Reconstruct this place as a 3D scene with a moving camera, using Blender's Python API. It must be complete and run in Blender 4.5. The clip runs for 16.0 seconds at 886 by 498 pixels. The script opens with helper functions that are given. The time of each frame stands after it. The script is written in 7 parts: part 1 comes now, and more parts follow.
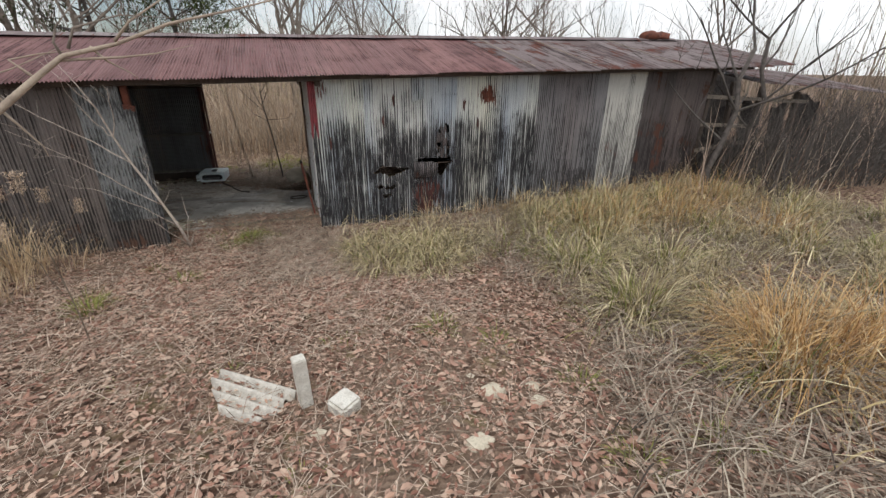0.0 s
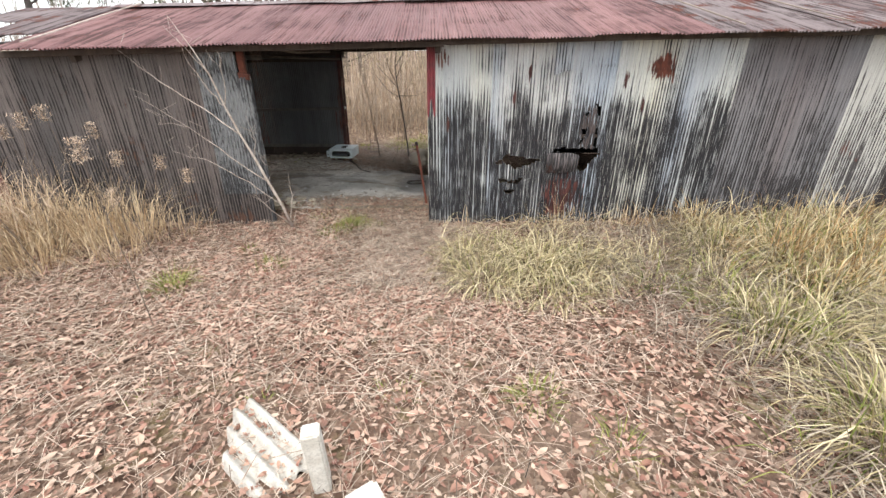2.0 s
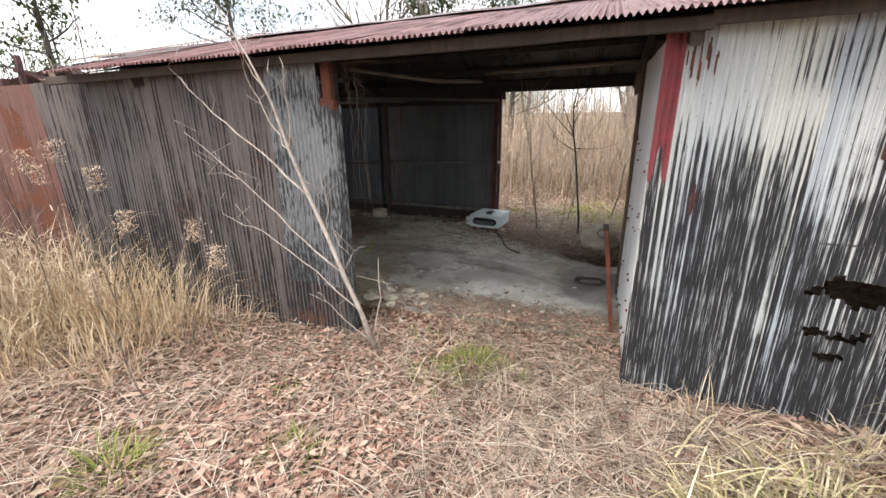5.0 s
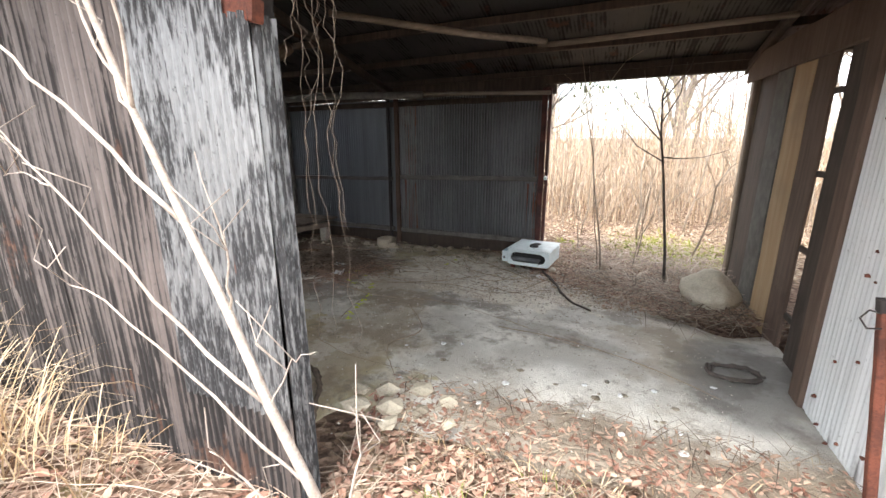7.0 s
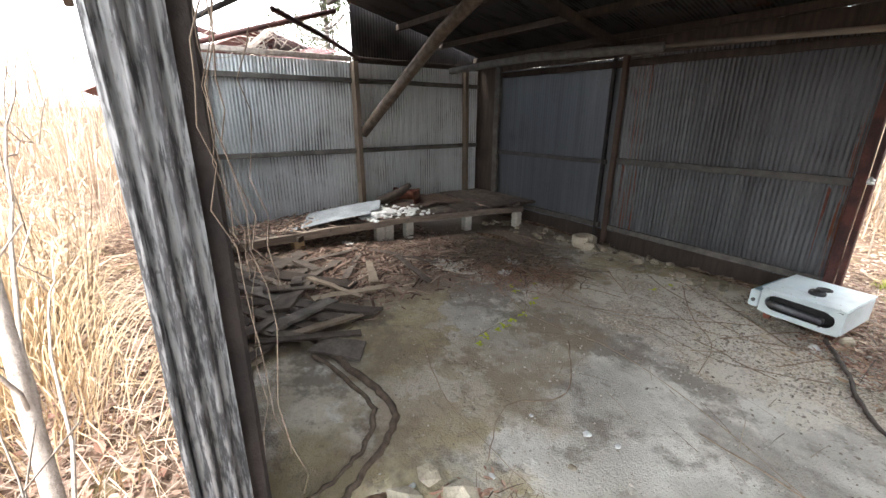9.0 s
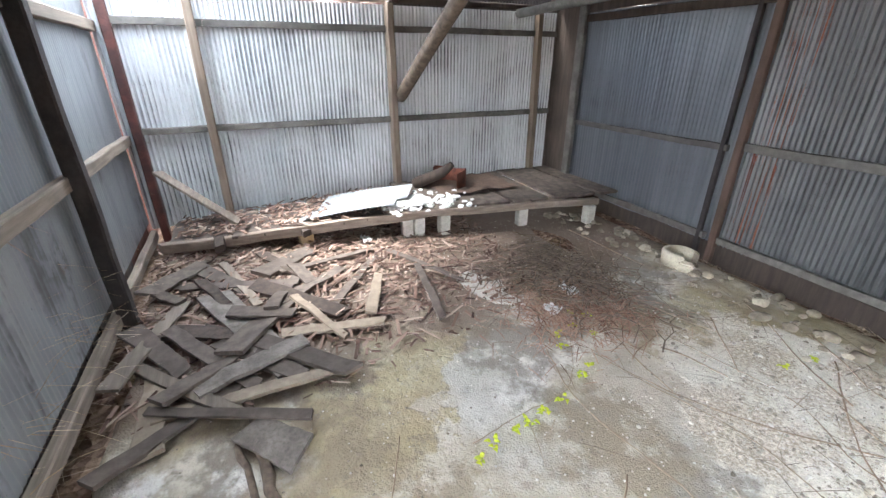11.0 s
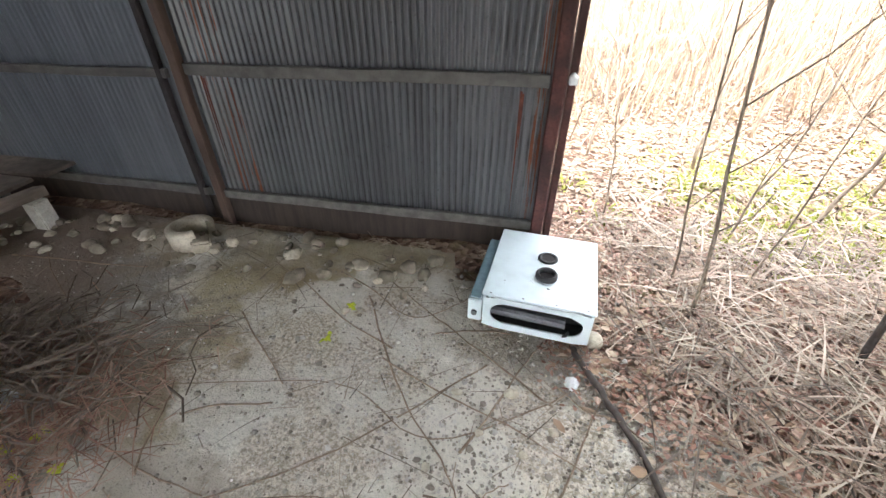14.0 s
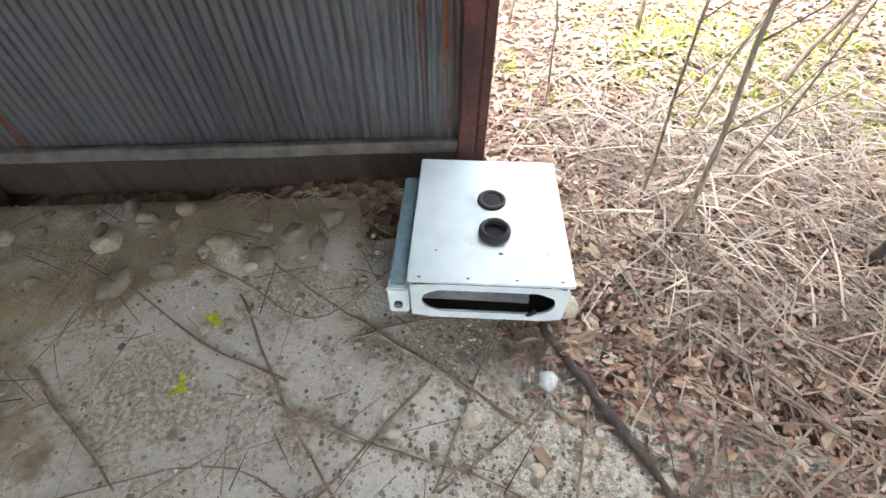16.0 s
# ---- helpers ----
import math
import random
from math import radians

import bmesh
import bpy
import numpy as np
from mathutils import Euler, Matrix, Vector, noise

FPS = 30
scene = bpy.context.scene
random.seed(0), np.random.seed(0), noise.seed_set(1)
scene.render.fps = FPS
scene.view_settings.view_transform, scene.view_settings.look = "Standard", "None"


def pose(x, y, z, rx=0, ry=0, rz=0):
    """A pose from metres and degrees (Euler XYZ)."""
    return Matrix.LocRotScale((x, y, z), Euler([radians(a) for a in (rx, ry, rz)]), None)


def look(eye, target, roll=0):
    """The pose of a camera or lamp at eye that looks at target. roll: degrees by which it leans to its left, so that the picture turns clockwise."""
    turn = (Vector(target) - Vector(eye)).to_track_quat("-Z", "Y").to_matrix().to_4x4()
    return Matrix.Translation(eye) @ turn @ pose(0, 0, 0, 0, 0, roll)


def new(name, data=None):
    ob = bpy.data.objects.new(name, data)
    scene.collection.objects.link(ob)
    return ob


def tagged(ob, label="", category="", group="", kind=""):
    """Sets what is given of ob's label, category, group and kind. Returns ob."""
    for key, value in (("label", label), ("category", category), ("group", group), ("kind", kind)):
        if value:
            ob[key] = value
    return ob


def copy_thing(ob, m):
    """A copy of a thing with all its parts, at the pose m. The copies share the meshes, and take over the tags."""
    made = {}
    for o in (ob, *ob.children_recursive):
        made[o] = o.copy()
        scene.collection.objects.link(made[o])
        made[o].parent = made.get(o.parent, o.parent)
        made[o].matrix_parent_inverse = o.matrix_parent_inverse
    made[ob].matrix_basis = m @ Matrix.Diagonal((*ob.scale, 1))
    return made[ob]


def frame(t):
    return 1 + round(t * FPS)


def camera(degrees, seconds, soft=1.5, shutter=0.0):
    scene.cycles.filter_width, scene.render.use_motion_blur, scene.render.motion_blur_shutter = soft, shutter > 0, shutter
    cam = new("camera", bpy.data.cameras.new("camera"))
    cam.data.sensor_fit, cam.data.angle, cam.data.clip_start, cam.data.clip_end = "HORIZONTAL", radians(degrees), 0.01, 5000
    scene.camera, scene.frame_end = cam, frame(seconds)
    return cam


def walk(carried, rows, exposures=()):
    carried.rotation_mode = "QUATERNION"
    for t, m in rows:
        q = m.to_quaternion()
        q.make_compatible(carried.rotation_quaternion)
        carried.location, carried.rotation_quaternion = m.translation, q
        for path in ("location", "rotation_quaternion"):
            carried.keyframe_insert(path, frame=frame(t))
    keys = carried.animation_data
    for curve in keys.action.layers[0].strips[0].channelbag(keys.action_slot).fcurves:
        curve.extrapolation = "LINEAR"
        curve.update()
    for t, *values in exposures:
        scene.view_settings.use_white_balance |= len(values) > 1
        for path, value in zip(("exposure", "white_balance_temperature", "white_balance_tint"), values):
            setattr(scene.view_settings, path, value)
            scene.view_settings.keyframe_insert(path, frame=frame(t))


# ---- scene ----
cam = camera(92.7, 16.0)
PATH = [
    (0, (1.464, -5.987, 2.193), (2.136, -4.277, 1.403), 0.7),
    (0.5, (1.753, -5.675, 2.155), (2.139, -3.908, 1.301), 0.4),
    (1, (1.909, -5.452, 2.116), (2.14, -3.672, 1.235), 0.2),
    (1.5, (1.926, -5.169, 2.076), (2.052, -3.377, 1.197), 0.1),
    (2, (1.978, -4.946, 2.002), (2.025, -3.14, 1.144), 0.1),
    (2.5, (2.01, -4.662, 1.897), (2.007, -2.847, 1.056), 0.0),
    (3, (1.977, -4.221, 1.746), (1.926, -2.399, 0.922), -0.2),
    (3.5, (1.981, -3.7, 1.658), (1.846, -1.873, 0.858), -0.3),
    (4, (1.899, -3.255, 1.658), (1.587, -1.43, 0.902), -0.3),
    (4.5, (1.8, -2.89, 1.676), (1.274, -1.085, 0.992), -0.3),
    (4.7, (1.756, -2.745, 1.693), (1.146, -0.957, 1.037), -0.4),
    (6.8, (1.021, -1.142, 1.36), (0.31, 0.657, 0.852), -0.2),
    (7, (0.97, -1.013, 1.384), (0.253, 0.782, 0.872), -0.1),
    (7.5, (0.872, -0.653, 1.366), (0.065, 1.096, 0.827), 0.0),
    (8, (0.911, -0.31, 1.367), (-0.143, 1.281, 0.769), 0.1),
    (8.5, (0.918, -0.105, 1.369), (-0.435, 1.224, 0.734), 0.2),
    (9, (0.836, -0.009, 1.372), (-0.693, 1.114, 0.739), 0.4),
    (9.2, (0.786, 0.057, 1.363), (-0.783, 1.127, 0.736), 0.5),
    (11.3, (0.093, 0.952, 1.488), (-1.555, 1.697, 0.633), -0.0),
    (11.5, (0.061, 1.016, 1.502), (-1.552, 1.807, 0.622), -0.1),
    (12, (0.083, 1.218, 1.492), (-1.379, 2.211, 0.556), 0.1),
    (12.5, (0.094, 1.41, 1.465), (-1.105, 2.665, 0.473), 0.1),
    (13, (-0.028, 1.607, 1.462), (-0.892, 3.076, 0.414), 0.2),
    (13.5, (0.007, 1.771, 1.423), (-0.553, 3.345, 0.324), 0.1),
    (14, (0.087, 1.996, 1.388), (-0.228, 3.585, 0.216), -0.0),
    (14.5, (0.099, 2.232, 1.309), (-0.015, 3.752, 0.014), -0.2),
    (15, (0.053, 2.441, 1.219), (0.08, 3.849, -0.201), -0.0),
    (15.5, (0.066, 2.57, 1.158), (0.139, 3.872, -0.345), -0.0),
    (16, (0.062, 2.635, 1.164), (0.119, 3.89, -0.384), -0.0),
]
EXPOSURES = [(0, -0.38, 6500, 10), (0.5, 0.35, 6500, 10), (1.0, 0.52, 6500, 10), (1.5, 0.58, 6500, 10), (2.5, 0.55, 6500, 10), (4.7, 0.65, 6500, 10), (6.8, 1.85, 6500, 10), (9.2, 2.4, 6450, 10), (11.3, 3.88, 6050, 10), (12.5, 3.8, 6050, 10), (13.2, 3.2, 6200, 10), (14.5, 2.9, 6300, 10), (16, 2.8, 6300, 10)]
walk(cam, [(t, look(eye, target, roll)) for t, eye, target, roll in PATH], EXPOSURES)

# ---- world and sun ----
world = bpy.data.worlds.new("sky")
scene.world = world
world.use_nodes = True
wt = world.node_tree
sky = wt.nodes.new("ShaderNodeTexSky")
sky.sky_type, sky.sun_disc = "NISHITA", False
sky.sun_elevation, sky.sun_rotation = radians(59), radians(198)
sky.air_density, sky.dust_density = 1.0, 2.5
wco = wt.nodes.new("ShaderNodeTexCoord")
wno = wt.nodes.new("ShaderNodeTexNoise")
wno.inputs["Scale"].default_value, wno.inputs["Detail"].default_value = 2.3, 6
wra = wt.nodes.new("ShaderNodeValToRGB")
wra.color_ramp.elements[0].position, wra.color_ramp.elements[1].position = 0.36, 0.52
wmx = wt.nodes.new("ShaderNodeMix")
wmx.data_type = "RGBA"
wmx.inputs[7].default_value = (9.2, 9.4, 9.6, 1)
wt.links.new(wco.outputs["Generated"], wno.inputs["Vector"])
wt.links.new(wno.outputs["Fac"], wra.inputs[0])
wt.links.new(wra.outputs[0], wmx.inputs[0])
wt.links.new(sky.outputs[0], wmx.inputs[6])
wt.links.new(wmx.outputs[2], wt.nodes["Background"].inputs[0])
wt.nodes["Background"].inputs[1].default_value = 0.165
sun = new("sun", bpy.data.lights.new("sun", "SUN"))
sun.data.energy, sun.data.angle, sun.data.color = 1.7, radians(24), (1, 0.95, 0.88)
sun.matrix_world = look((-1.6, -5, 9), (0, 0, 0))


# ---- node helper ----
class Nodes:
    def __init__(self, name):
        self.mat = bpy.data.materials.new(name)
        self.mat.use_nodes = True
        self.t = self.mat.node_tree
        self.b = self.t.nodes["Principled BSDF"]
        self.co = self.t.nodes.new("ShaderNodeTexCoord").outputs["Object"]

    def link(self, a, s):
        if isinstance(a, bpy.types.NodeSocket):
            self.t.links.new(a, s)
        elif isinstance(a, (tuple, list)):
            s.default_value = (*a, 1) if len(a) == 3 and len(s.default_value) == 4 else a
        else:
            s.default_value = a

    def noise(self, scale=(1, 1, 1), detail=4.0, rough=0.55, off=0.0):
        m = self.t.nodes.new("ShaderNodeMapping")
        self.link(self.co, m.inputs[0])
        m.inputs["Scale"].default_value = scale if isinstance(scale, tuple) else (scale,) * 3
        m.inputs["Location"].default_value = (off, off * 1.7, off * 0.6)
        n = self.t.nodes.new("ShaderNodeTexNoise")
        n.inputs["Scale"].default_value, n.inputs["Detail"].default_value, n.inputs["Roughness"].default_value = 1, detail, rough
        self.link(m.outputs[0], n.inputs["Vector"])
        return n.outputs["Fac"]

    def voronoi(self, scale, out="Distance"):
        m = self.t.nodes.new("ShaderNodeTexVoronoi")
        self.link(self.co, m.inputs["Vector"])
        m.inputs["Scale"].default_value = scale
        return m.outputs[out]

    def axis(self, n):
        s = self.t.nodes.new("ShaderNodeSeparateXYZ")
        self.link(self.co, s.inputs[0])
        return s.outputs[n]

    def math(self, op, a, b=0.0, clamp=False):
        m = self.t.nodes.new("ShaderNodeMath")
        m.operation, m.use_clamp = op, clamp
        self.link(a, m.inputs[0])
        self.link(b, m.inputs[1])
        return m.outputs[0]

    def span(self, v, a, b, lo=0.0, hi=1.0):
        m = self.t.nodes.new("ShaderNodeMapRange")
        m.clamp = True
        m.interpolation_type = "SMOOTHSTEP"
        for k, x in enumerate((v, a, b, lo, hi)):
            self.link(x, m.inputs[k])
        return m.outputs[0]

    def mix(self, f, a, b):
        m = self.t.nodes.new("ShaderNodeMix")
        m.data_type = "RGBA"
        self.link(f, m.inputs[0])
        self.link(a, m.inputs[6])
        self.link(b, m.inputs[7])
        return m.outputs[2]

    def ramp(self, f, *stops):
        m = self.t.nodes.new("ShaderNodeValToRGB")
        e = m.color_ramp.elements
        while len(e) < len(stops):
            e.new(0.5)
        for k, (p, c) in enumerate(stops):
            e[k].position, e[k].color = p, (*c, 1)
        self.link(f, m.inputs[0])
        return m.outputs[0]

    def island(self):
        return self.t.nodes.new("ShaderNodeNewGeometry").outputs["Random Per Island"]

    def rnd(self):
        return self.t.nodes.new("ShaderNodeObjectInfo").outputs["Random"]

    def done(self, colour, rough=0.8, metal=0.0, bump=None, strength=0.4, dist=0.01, spec=0.4):
        self.link(colour, self.b.inputs["Base Color"])
        self.link(rough, self.b.inputs["Roughness"])
        self.link(metal, self.b.inputs["Metallic"])
        self.b.inputs["Specular IOR Level"].default_value = spec
        if bump is not None:
            n = self.t.nodes.new("ShaderNodeBump")
            n.inputs["Strength"].default_value, n.inputs["Distance"].default_value = strength, dist
            self.link(bump, n.inputs["Height"])
            self.link(n.outputs[0], self.b.inputs["Normal"])
        return self.mat


PITCH = 0.034


def sheet_mat(name, tints, grime, grime_lo, grime_hi, grime_max, rust, rust_at, along=0, rough=0.6, metal=0.0, groove=0.5, flat=(26, 0.8), grime_min=0.0, dents=0.5, blotch=0.8, runs=(), streaky=2.2, chips=0.75, chip_len=7.0):
    """Painted or zinc-coated corrugated sheet: streaks run down the waves, grime and painted-in shade darken the
    grooves, rust in blotches.
    """
    n = Nodes(name)
    fine, long_ = flat
    sc = (fine, fine, long_)
    if along == 2:
        sc = (fine, long_, long_)
    streak = n.noise(sc, 3, 0.6)
    streak2 = n.noise((sc[0] * 2.3, sc[1] * 2.3, sc[2] * 2), 2, 0.6, 5)
    wide = n.noise((1.1, 1.1, 0.25) if along != 2 else (0.9, 0.2, 0.2), 2, 0.5, 3)
    patch = n.noise(2.2, 5, 0.65, 9)
    speck = n.noise(45, 3, 0.7, 2)
    tone = n.math("ADD", n.math("MULTIPLY", wide, 0.75), n.math("MULTIPLY", n.rnd(), 0.35))
    col = n.ramp(tone, *[(0.25 + 0.5 * k / max(1, len(tints) - 1), c) for k, c in enumerate(tints)])
    col = n.mix(n.span(streak2, 0.35, 0.75, 0, 0.45), col, tuple(0.6 * c for c in tints[0]))
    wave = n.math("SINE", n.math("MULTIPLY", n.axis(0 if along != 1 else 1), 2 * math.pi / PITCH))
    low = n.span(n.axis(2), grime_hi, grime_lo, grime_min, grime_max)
    dirt_and_shade = n.math("ADD", low, n.math("MULTIPLY", n.math("SUBTRACT", streak, 0.5), streaky))
    dirt_and_shade = n.math("ADD", dirt_and_shade, n.math("MULTIPLY", n.math("SUBTRACT", patch, 0.5), 1.6))
    # wave term darkens the grooves: grime plus corrugation shade painted in
    dirt_and_shade = n.math("ADD", dirt_and_shade, n.math("MULTIPLY", wave, groove * 0.45))
    dirt_and_shade = n.math("ADD", dirt_and_shade, n.math("MULTIPLY", n.math("SUBTRACT", n.noise((3.6, 3.6, 1.3), 4, 0.6, 17), 0.5), blotch))
    dirt_and_shade = n.span(dirt_and_shade, 0.28, 0.72)
    chip = n.span(n.noise((sc[0] * 2.2, sc[1] * 2.2, sc[2] * chip_len), 3, 0.6, 23), 0.56, 0.64, 0, chips)
    dirt_and_shade = n.math("MULTIPLY", dirt_and_shade, n.math("SUBTRACT", 1.0, chip))
    col = n.mix(dirt_and_shade, col, grime)
    rusty = n.math("ADD", patch, n.math("MULTIPLY", streak, 0.35))
    for x0, wid in runs:
        near = n.span(n.math("ABSOLUTE", n.math("SUBTRACT", n.axis(0), x0)), wid, 0.0, 0, 0.52)
        rusty = n.math("ADD", rusty, n.math("MULTIPLY", near, n.span(n.noise((80, 80, 0.7), 3, 0.6, 61), 0.42, 0.66)))
    rmask = n.span(n.math("ADD", rusty, n.math("MULTIPLY", speck, 0.12)), rust_at, rust_at + 0.09)
    col = n.mix(rmask, col, n.mix(speck, rust, tuple(c * 0.45 for c in rust)))
    col = n.mix(n.span(speck, 0.62, 0.75, 0, 0.6), col, tuple(c * 0.5 for c in grime))
    r = n.math("ADD", n.math("MULTIPLY", n.math("MAXIMUM", rmask, dirt_and_shade), 0.35), rough, True)
    m = n.math("MULTIPLY", n.math("SUBTRACT", 1.0, n.math("MAXIMUM", rmask, dirt_and_shade)), metal) if metal else 0.0
    h = n.math("ADD", n.math("MULTIPLY", speck, 0.25), n.math("MULTIPLY", n.noise(5, 2), dents))
    return n.done(col, r, m, h, 0.35, 0.012)


def wood_mat(name, a, b, axis_scale, rough=0.85, dark=0.35):
    n = Nodes(name)
    g = n.noise(axis_scale, 5, 0.65)
    g2 = n.noise(3.0, 4, 0.6, 4)
    col = n.mix(n.span(g, 0.3, 0.7), a, b)
    col = n.mix(n.span(g2, 0.45, 0.75, 0, 0.7), col, tuple(dark * c for c in b))
    col = n.mix(n.math("MULTIPLY", n.rnd(), 0.45), col, tuple(0.5 * c for c in a))
    return n.done(col, rough, 0, g, 0.5, 0.006)


def plain_mat(name, a, b, scale=9.0, rough=0.8, metal=0.0, fine=60.0, bump=0.4, lo=0.35, hi=0.65, vary=0.0):
    n = Nodes(name)
    big, small = n.noise(scale, 4, 0.6), n.noise(fine, 3, 0.7, 3)
    col = n.mix(n.span(big, lo, hi), a, b)
    col = n.mix(n.span(small, 0.4, 0.8, 0, 0.55), col, tuple(0.45 * c for c in b))
    if vary:
        col = n.mix(n.math("MULTIPLY", n.rnd(), vary), col, tuple(0.4 * c for c in b))
    return n.done(col, rough, metal, n.math("ADD", small, n.math("MULTIPLY", big, 2.0)), bump, 0.008)


def blade_mat(name, *cols, rough=0.7):
    n = Nodes(name)
    k = len(cols) - 1
    col = n.ramp(n.island(), *[(q / k, c) for q, c in enumerate(cols)])
    col = n.mix(n.span(n.noise(9, 2), 0.4, 0.75, 0, 0.5), col, tuple(0.5 * v for v in cols[0]))
    return n.done(col, rough, spec=0.25)


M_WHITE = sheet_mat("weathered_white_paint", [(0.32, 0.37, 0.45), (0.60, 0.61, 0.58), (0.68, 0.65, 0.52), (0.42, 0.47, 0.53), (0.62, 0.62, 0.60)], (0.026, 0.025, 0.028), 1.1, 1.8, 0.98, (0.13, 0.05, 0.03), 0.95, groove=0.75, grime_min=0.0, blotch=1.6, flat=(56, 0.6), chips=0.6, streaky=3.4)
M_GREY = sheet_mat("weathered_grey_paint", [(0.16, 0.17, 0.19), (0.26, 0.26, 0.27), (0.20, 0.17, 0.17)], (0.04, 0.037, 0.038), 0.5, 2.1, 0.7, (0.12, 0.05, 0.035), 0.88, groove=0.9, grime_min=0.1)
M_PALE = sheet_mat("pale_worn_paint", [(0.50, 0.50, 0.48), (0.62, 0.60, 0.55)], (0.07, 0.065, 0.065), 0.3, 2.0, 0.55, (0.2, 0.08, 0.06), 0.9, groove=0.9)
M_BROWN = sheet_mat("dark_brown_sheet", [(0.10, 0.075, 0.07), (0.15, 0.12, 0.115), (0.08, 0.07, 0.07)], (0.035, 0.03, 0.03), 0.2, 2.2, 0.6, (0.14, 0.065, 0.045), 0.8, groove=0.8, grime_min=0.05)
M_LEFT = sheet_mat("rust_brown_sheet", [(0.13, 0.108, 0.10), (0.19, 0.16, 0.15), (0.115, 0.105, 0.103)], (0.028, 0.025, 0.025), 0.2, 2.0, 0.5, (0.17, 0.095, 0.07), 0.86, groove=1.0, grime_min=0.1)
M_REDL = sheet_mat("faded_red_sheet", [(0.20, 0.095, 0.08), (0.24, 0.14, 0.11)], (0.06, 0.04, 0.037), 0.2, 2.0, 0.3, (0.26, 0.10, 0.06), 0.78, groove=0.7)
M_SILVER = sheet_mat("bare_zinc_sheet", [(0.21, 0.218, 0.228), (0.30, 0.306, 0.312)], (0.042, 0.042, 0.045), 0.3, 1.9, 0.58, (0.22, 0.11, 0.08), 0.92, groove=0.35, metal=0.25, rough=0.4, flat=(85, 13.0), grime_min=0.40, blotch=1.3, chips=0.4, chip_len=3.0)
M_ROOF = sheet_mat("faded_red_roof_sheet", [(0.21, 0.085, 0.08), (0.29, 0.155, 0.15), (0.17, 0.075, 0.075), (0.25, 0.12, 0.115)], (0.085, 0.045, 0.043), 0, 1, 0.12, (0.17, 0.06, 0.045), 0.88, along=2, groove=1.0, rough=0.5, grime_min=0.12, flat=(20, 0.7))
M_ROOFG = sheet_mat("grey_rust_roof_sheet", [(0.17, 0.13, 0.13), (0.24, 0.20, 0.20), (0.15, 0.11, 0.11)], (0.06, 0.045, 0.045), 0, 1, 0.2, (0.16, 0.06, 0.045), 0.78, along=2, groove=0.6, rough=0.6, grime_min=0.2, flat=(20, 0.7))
# near-black tones stand in for shade under the roof
M_ROOFU = sheet_mat("roof_shade_lining", [(0.026, 0.024, 0.023), (0.042, 0.038, 0.037), (0.022, 0.02, 0.02)], (0.012, 0.011, 0.011), 0, 1, 0.3, (0.10, 0.045, 0.03), 0.84, along=2, groove=0.4, grime_min=0.3, flat=(8, 1.5))
# zinc with light in its colour: M_GALV as shaded, M_GALVL as lit
M_GALV = sheet_mat("old_zinc_sheet_shaded", [(0.11, 0.118, 0.13), (0.20, 0.207, 0.212), (0.125, 0.132, 0.138), (0.17, 0.175, 0.178)], (0.055, 0.055, 0.057), 0.1, 1.6, 0.1, (0.24, 0.085, 0.04), 0.98, rough=0.4, metal=0.5, groove=0.85, grime_min=0.2, flat=(5, 0.25), blotch=0.6, runs=((-1.45, 0.2), (0.15, 0.06)), streaky=0.9, chips=0.15)
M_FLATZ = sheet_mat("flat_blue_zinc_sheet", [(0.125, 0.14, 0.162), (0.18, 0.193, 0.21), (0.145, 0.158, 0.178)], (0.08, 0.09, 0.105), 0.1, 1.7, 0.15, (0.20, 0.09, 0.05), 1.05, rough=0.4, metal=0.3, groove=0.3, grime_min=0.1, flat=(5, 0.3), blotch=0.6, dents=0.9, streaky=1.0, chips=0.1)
M_GALVL = sheet_mat("zinc_sheet_lit", [(0.58, 0.63, 0.66), (0.68, 0.71, 0.73), (0.60, 0.63, 0.65)], (0.14, 0.15, 0.16), 0.1, 1.6, 0.12, (0.24, 0.10, 0.06), 0.96, along=1, rough=0.42, metal=0.2, groove=0.8, grime_min=0.12, blotch=0.4, streaky=0.6, chips=0.2)
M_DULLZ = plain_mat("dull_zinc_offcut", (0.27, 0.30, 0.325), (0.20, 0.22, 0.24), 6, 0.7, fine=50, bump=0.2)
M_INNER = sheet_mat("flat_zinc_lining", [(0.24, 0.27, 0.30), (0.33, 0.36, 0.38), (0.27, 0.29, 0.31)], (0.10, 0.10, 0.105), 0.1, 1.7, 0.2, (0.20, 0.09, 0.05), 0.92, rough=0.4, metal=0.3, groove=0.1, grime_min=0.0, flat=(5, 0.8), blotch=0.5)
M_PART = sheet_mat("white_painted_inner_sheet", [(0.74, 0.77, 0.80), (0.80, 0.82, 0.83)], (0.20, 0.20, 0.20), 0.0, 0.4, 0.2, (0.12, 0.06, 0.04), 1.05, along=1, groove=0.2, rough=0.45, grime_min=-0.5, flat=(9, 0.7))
M_REDP = plain_mat("red_paint", (0.26, 0.055, 0.065), (0.19, 0.06, 0.065), 8, 0.6)
M_RUST = plain_mat("rust", (0.20, 0.065, 0.04), (0.09, 0.035, 0.025), 11, 0.85, fine=90)
M_RUSTRED = plain_mat("red_primer_rust", (0.12, 0.042, 0.035), (0.055, 0.025, 0.022), 7, 0.7, fine=80)
M_BLACK = plain_mat("near_black", (0.025, 0.022, 0.022), (0.05, 0.042, 0.04), 6, 0.85)
M_RAIL = wood_mat("bleached_grey_rail", (0.115, 0.11, 0.10), (0.21, 0.20, 0.18), (12, 12, 12))
M_WOODV = wood_mat("grey_timber_upright", (0.22, 0.17, 0.13), (0.33, 0.27, 0.21), (40, 40, 2.5))
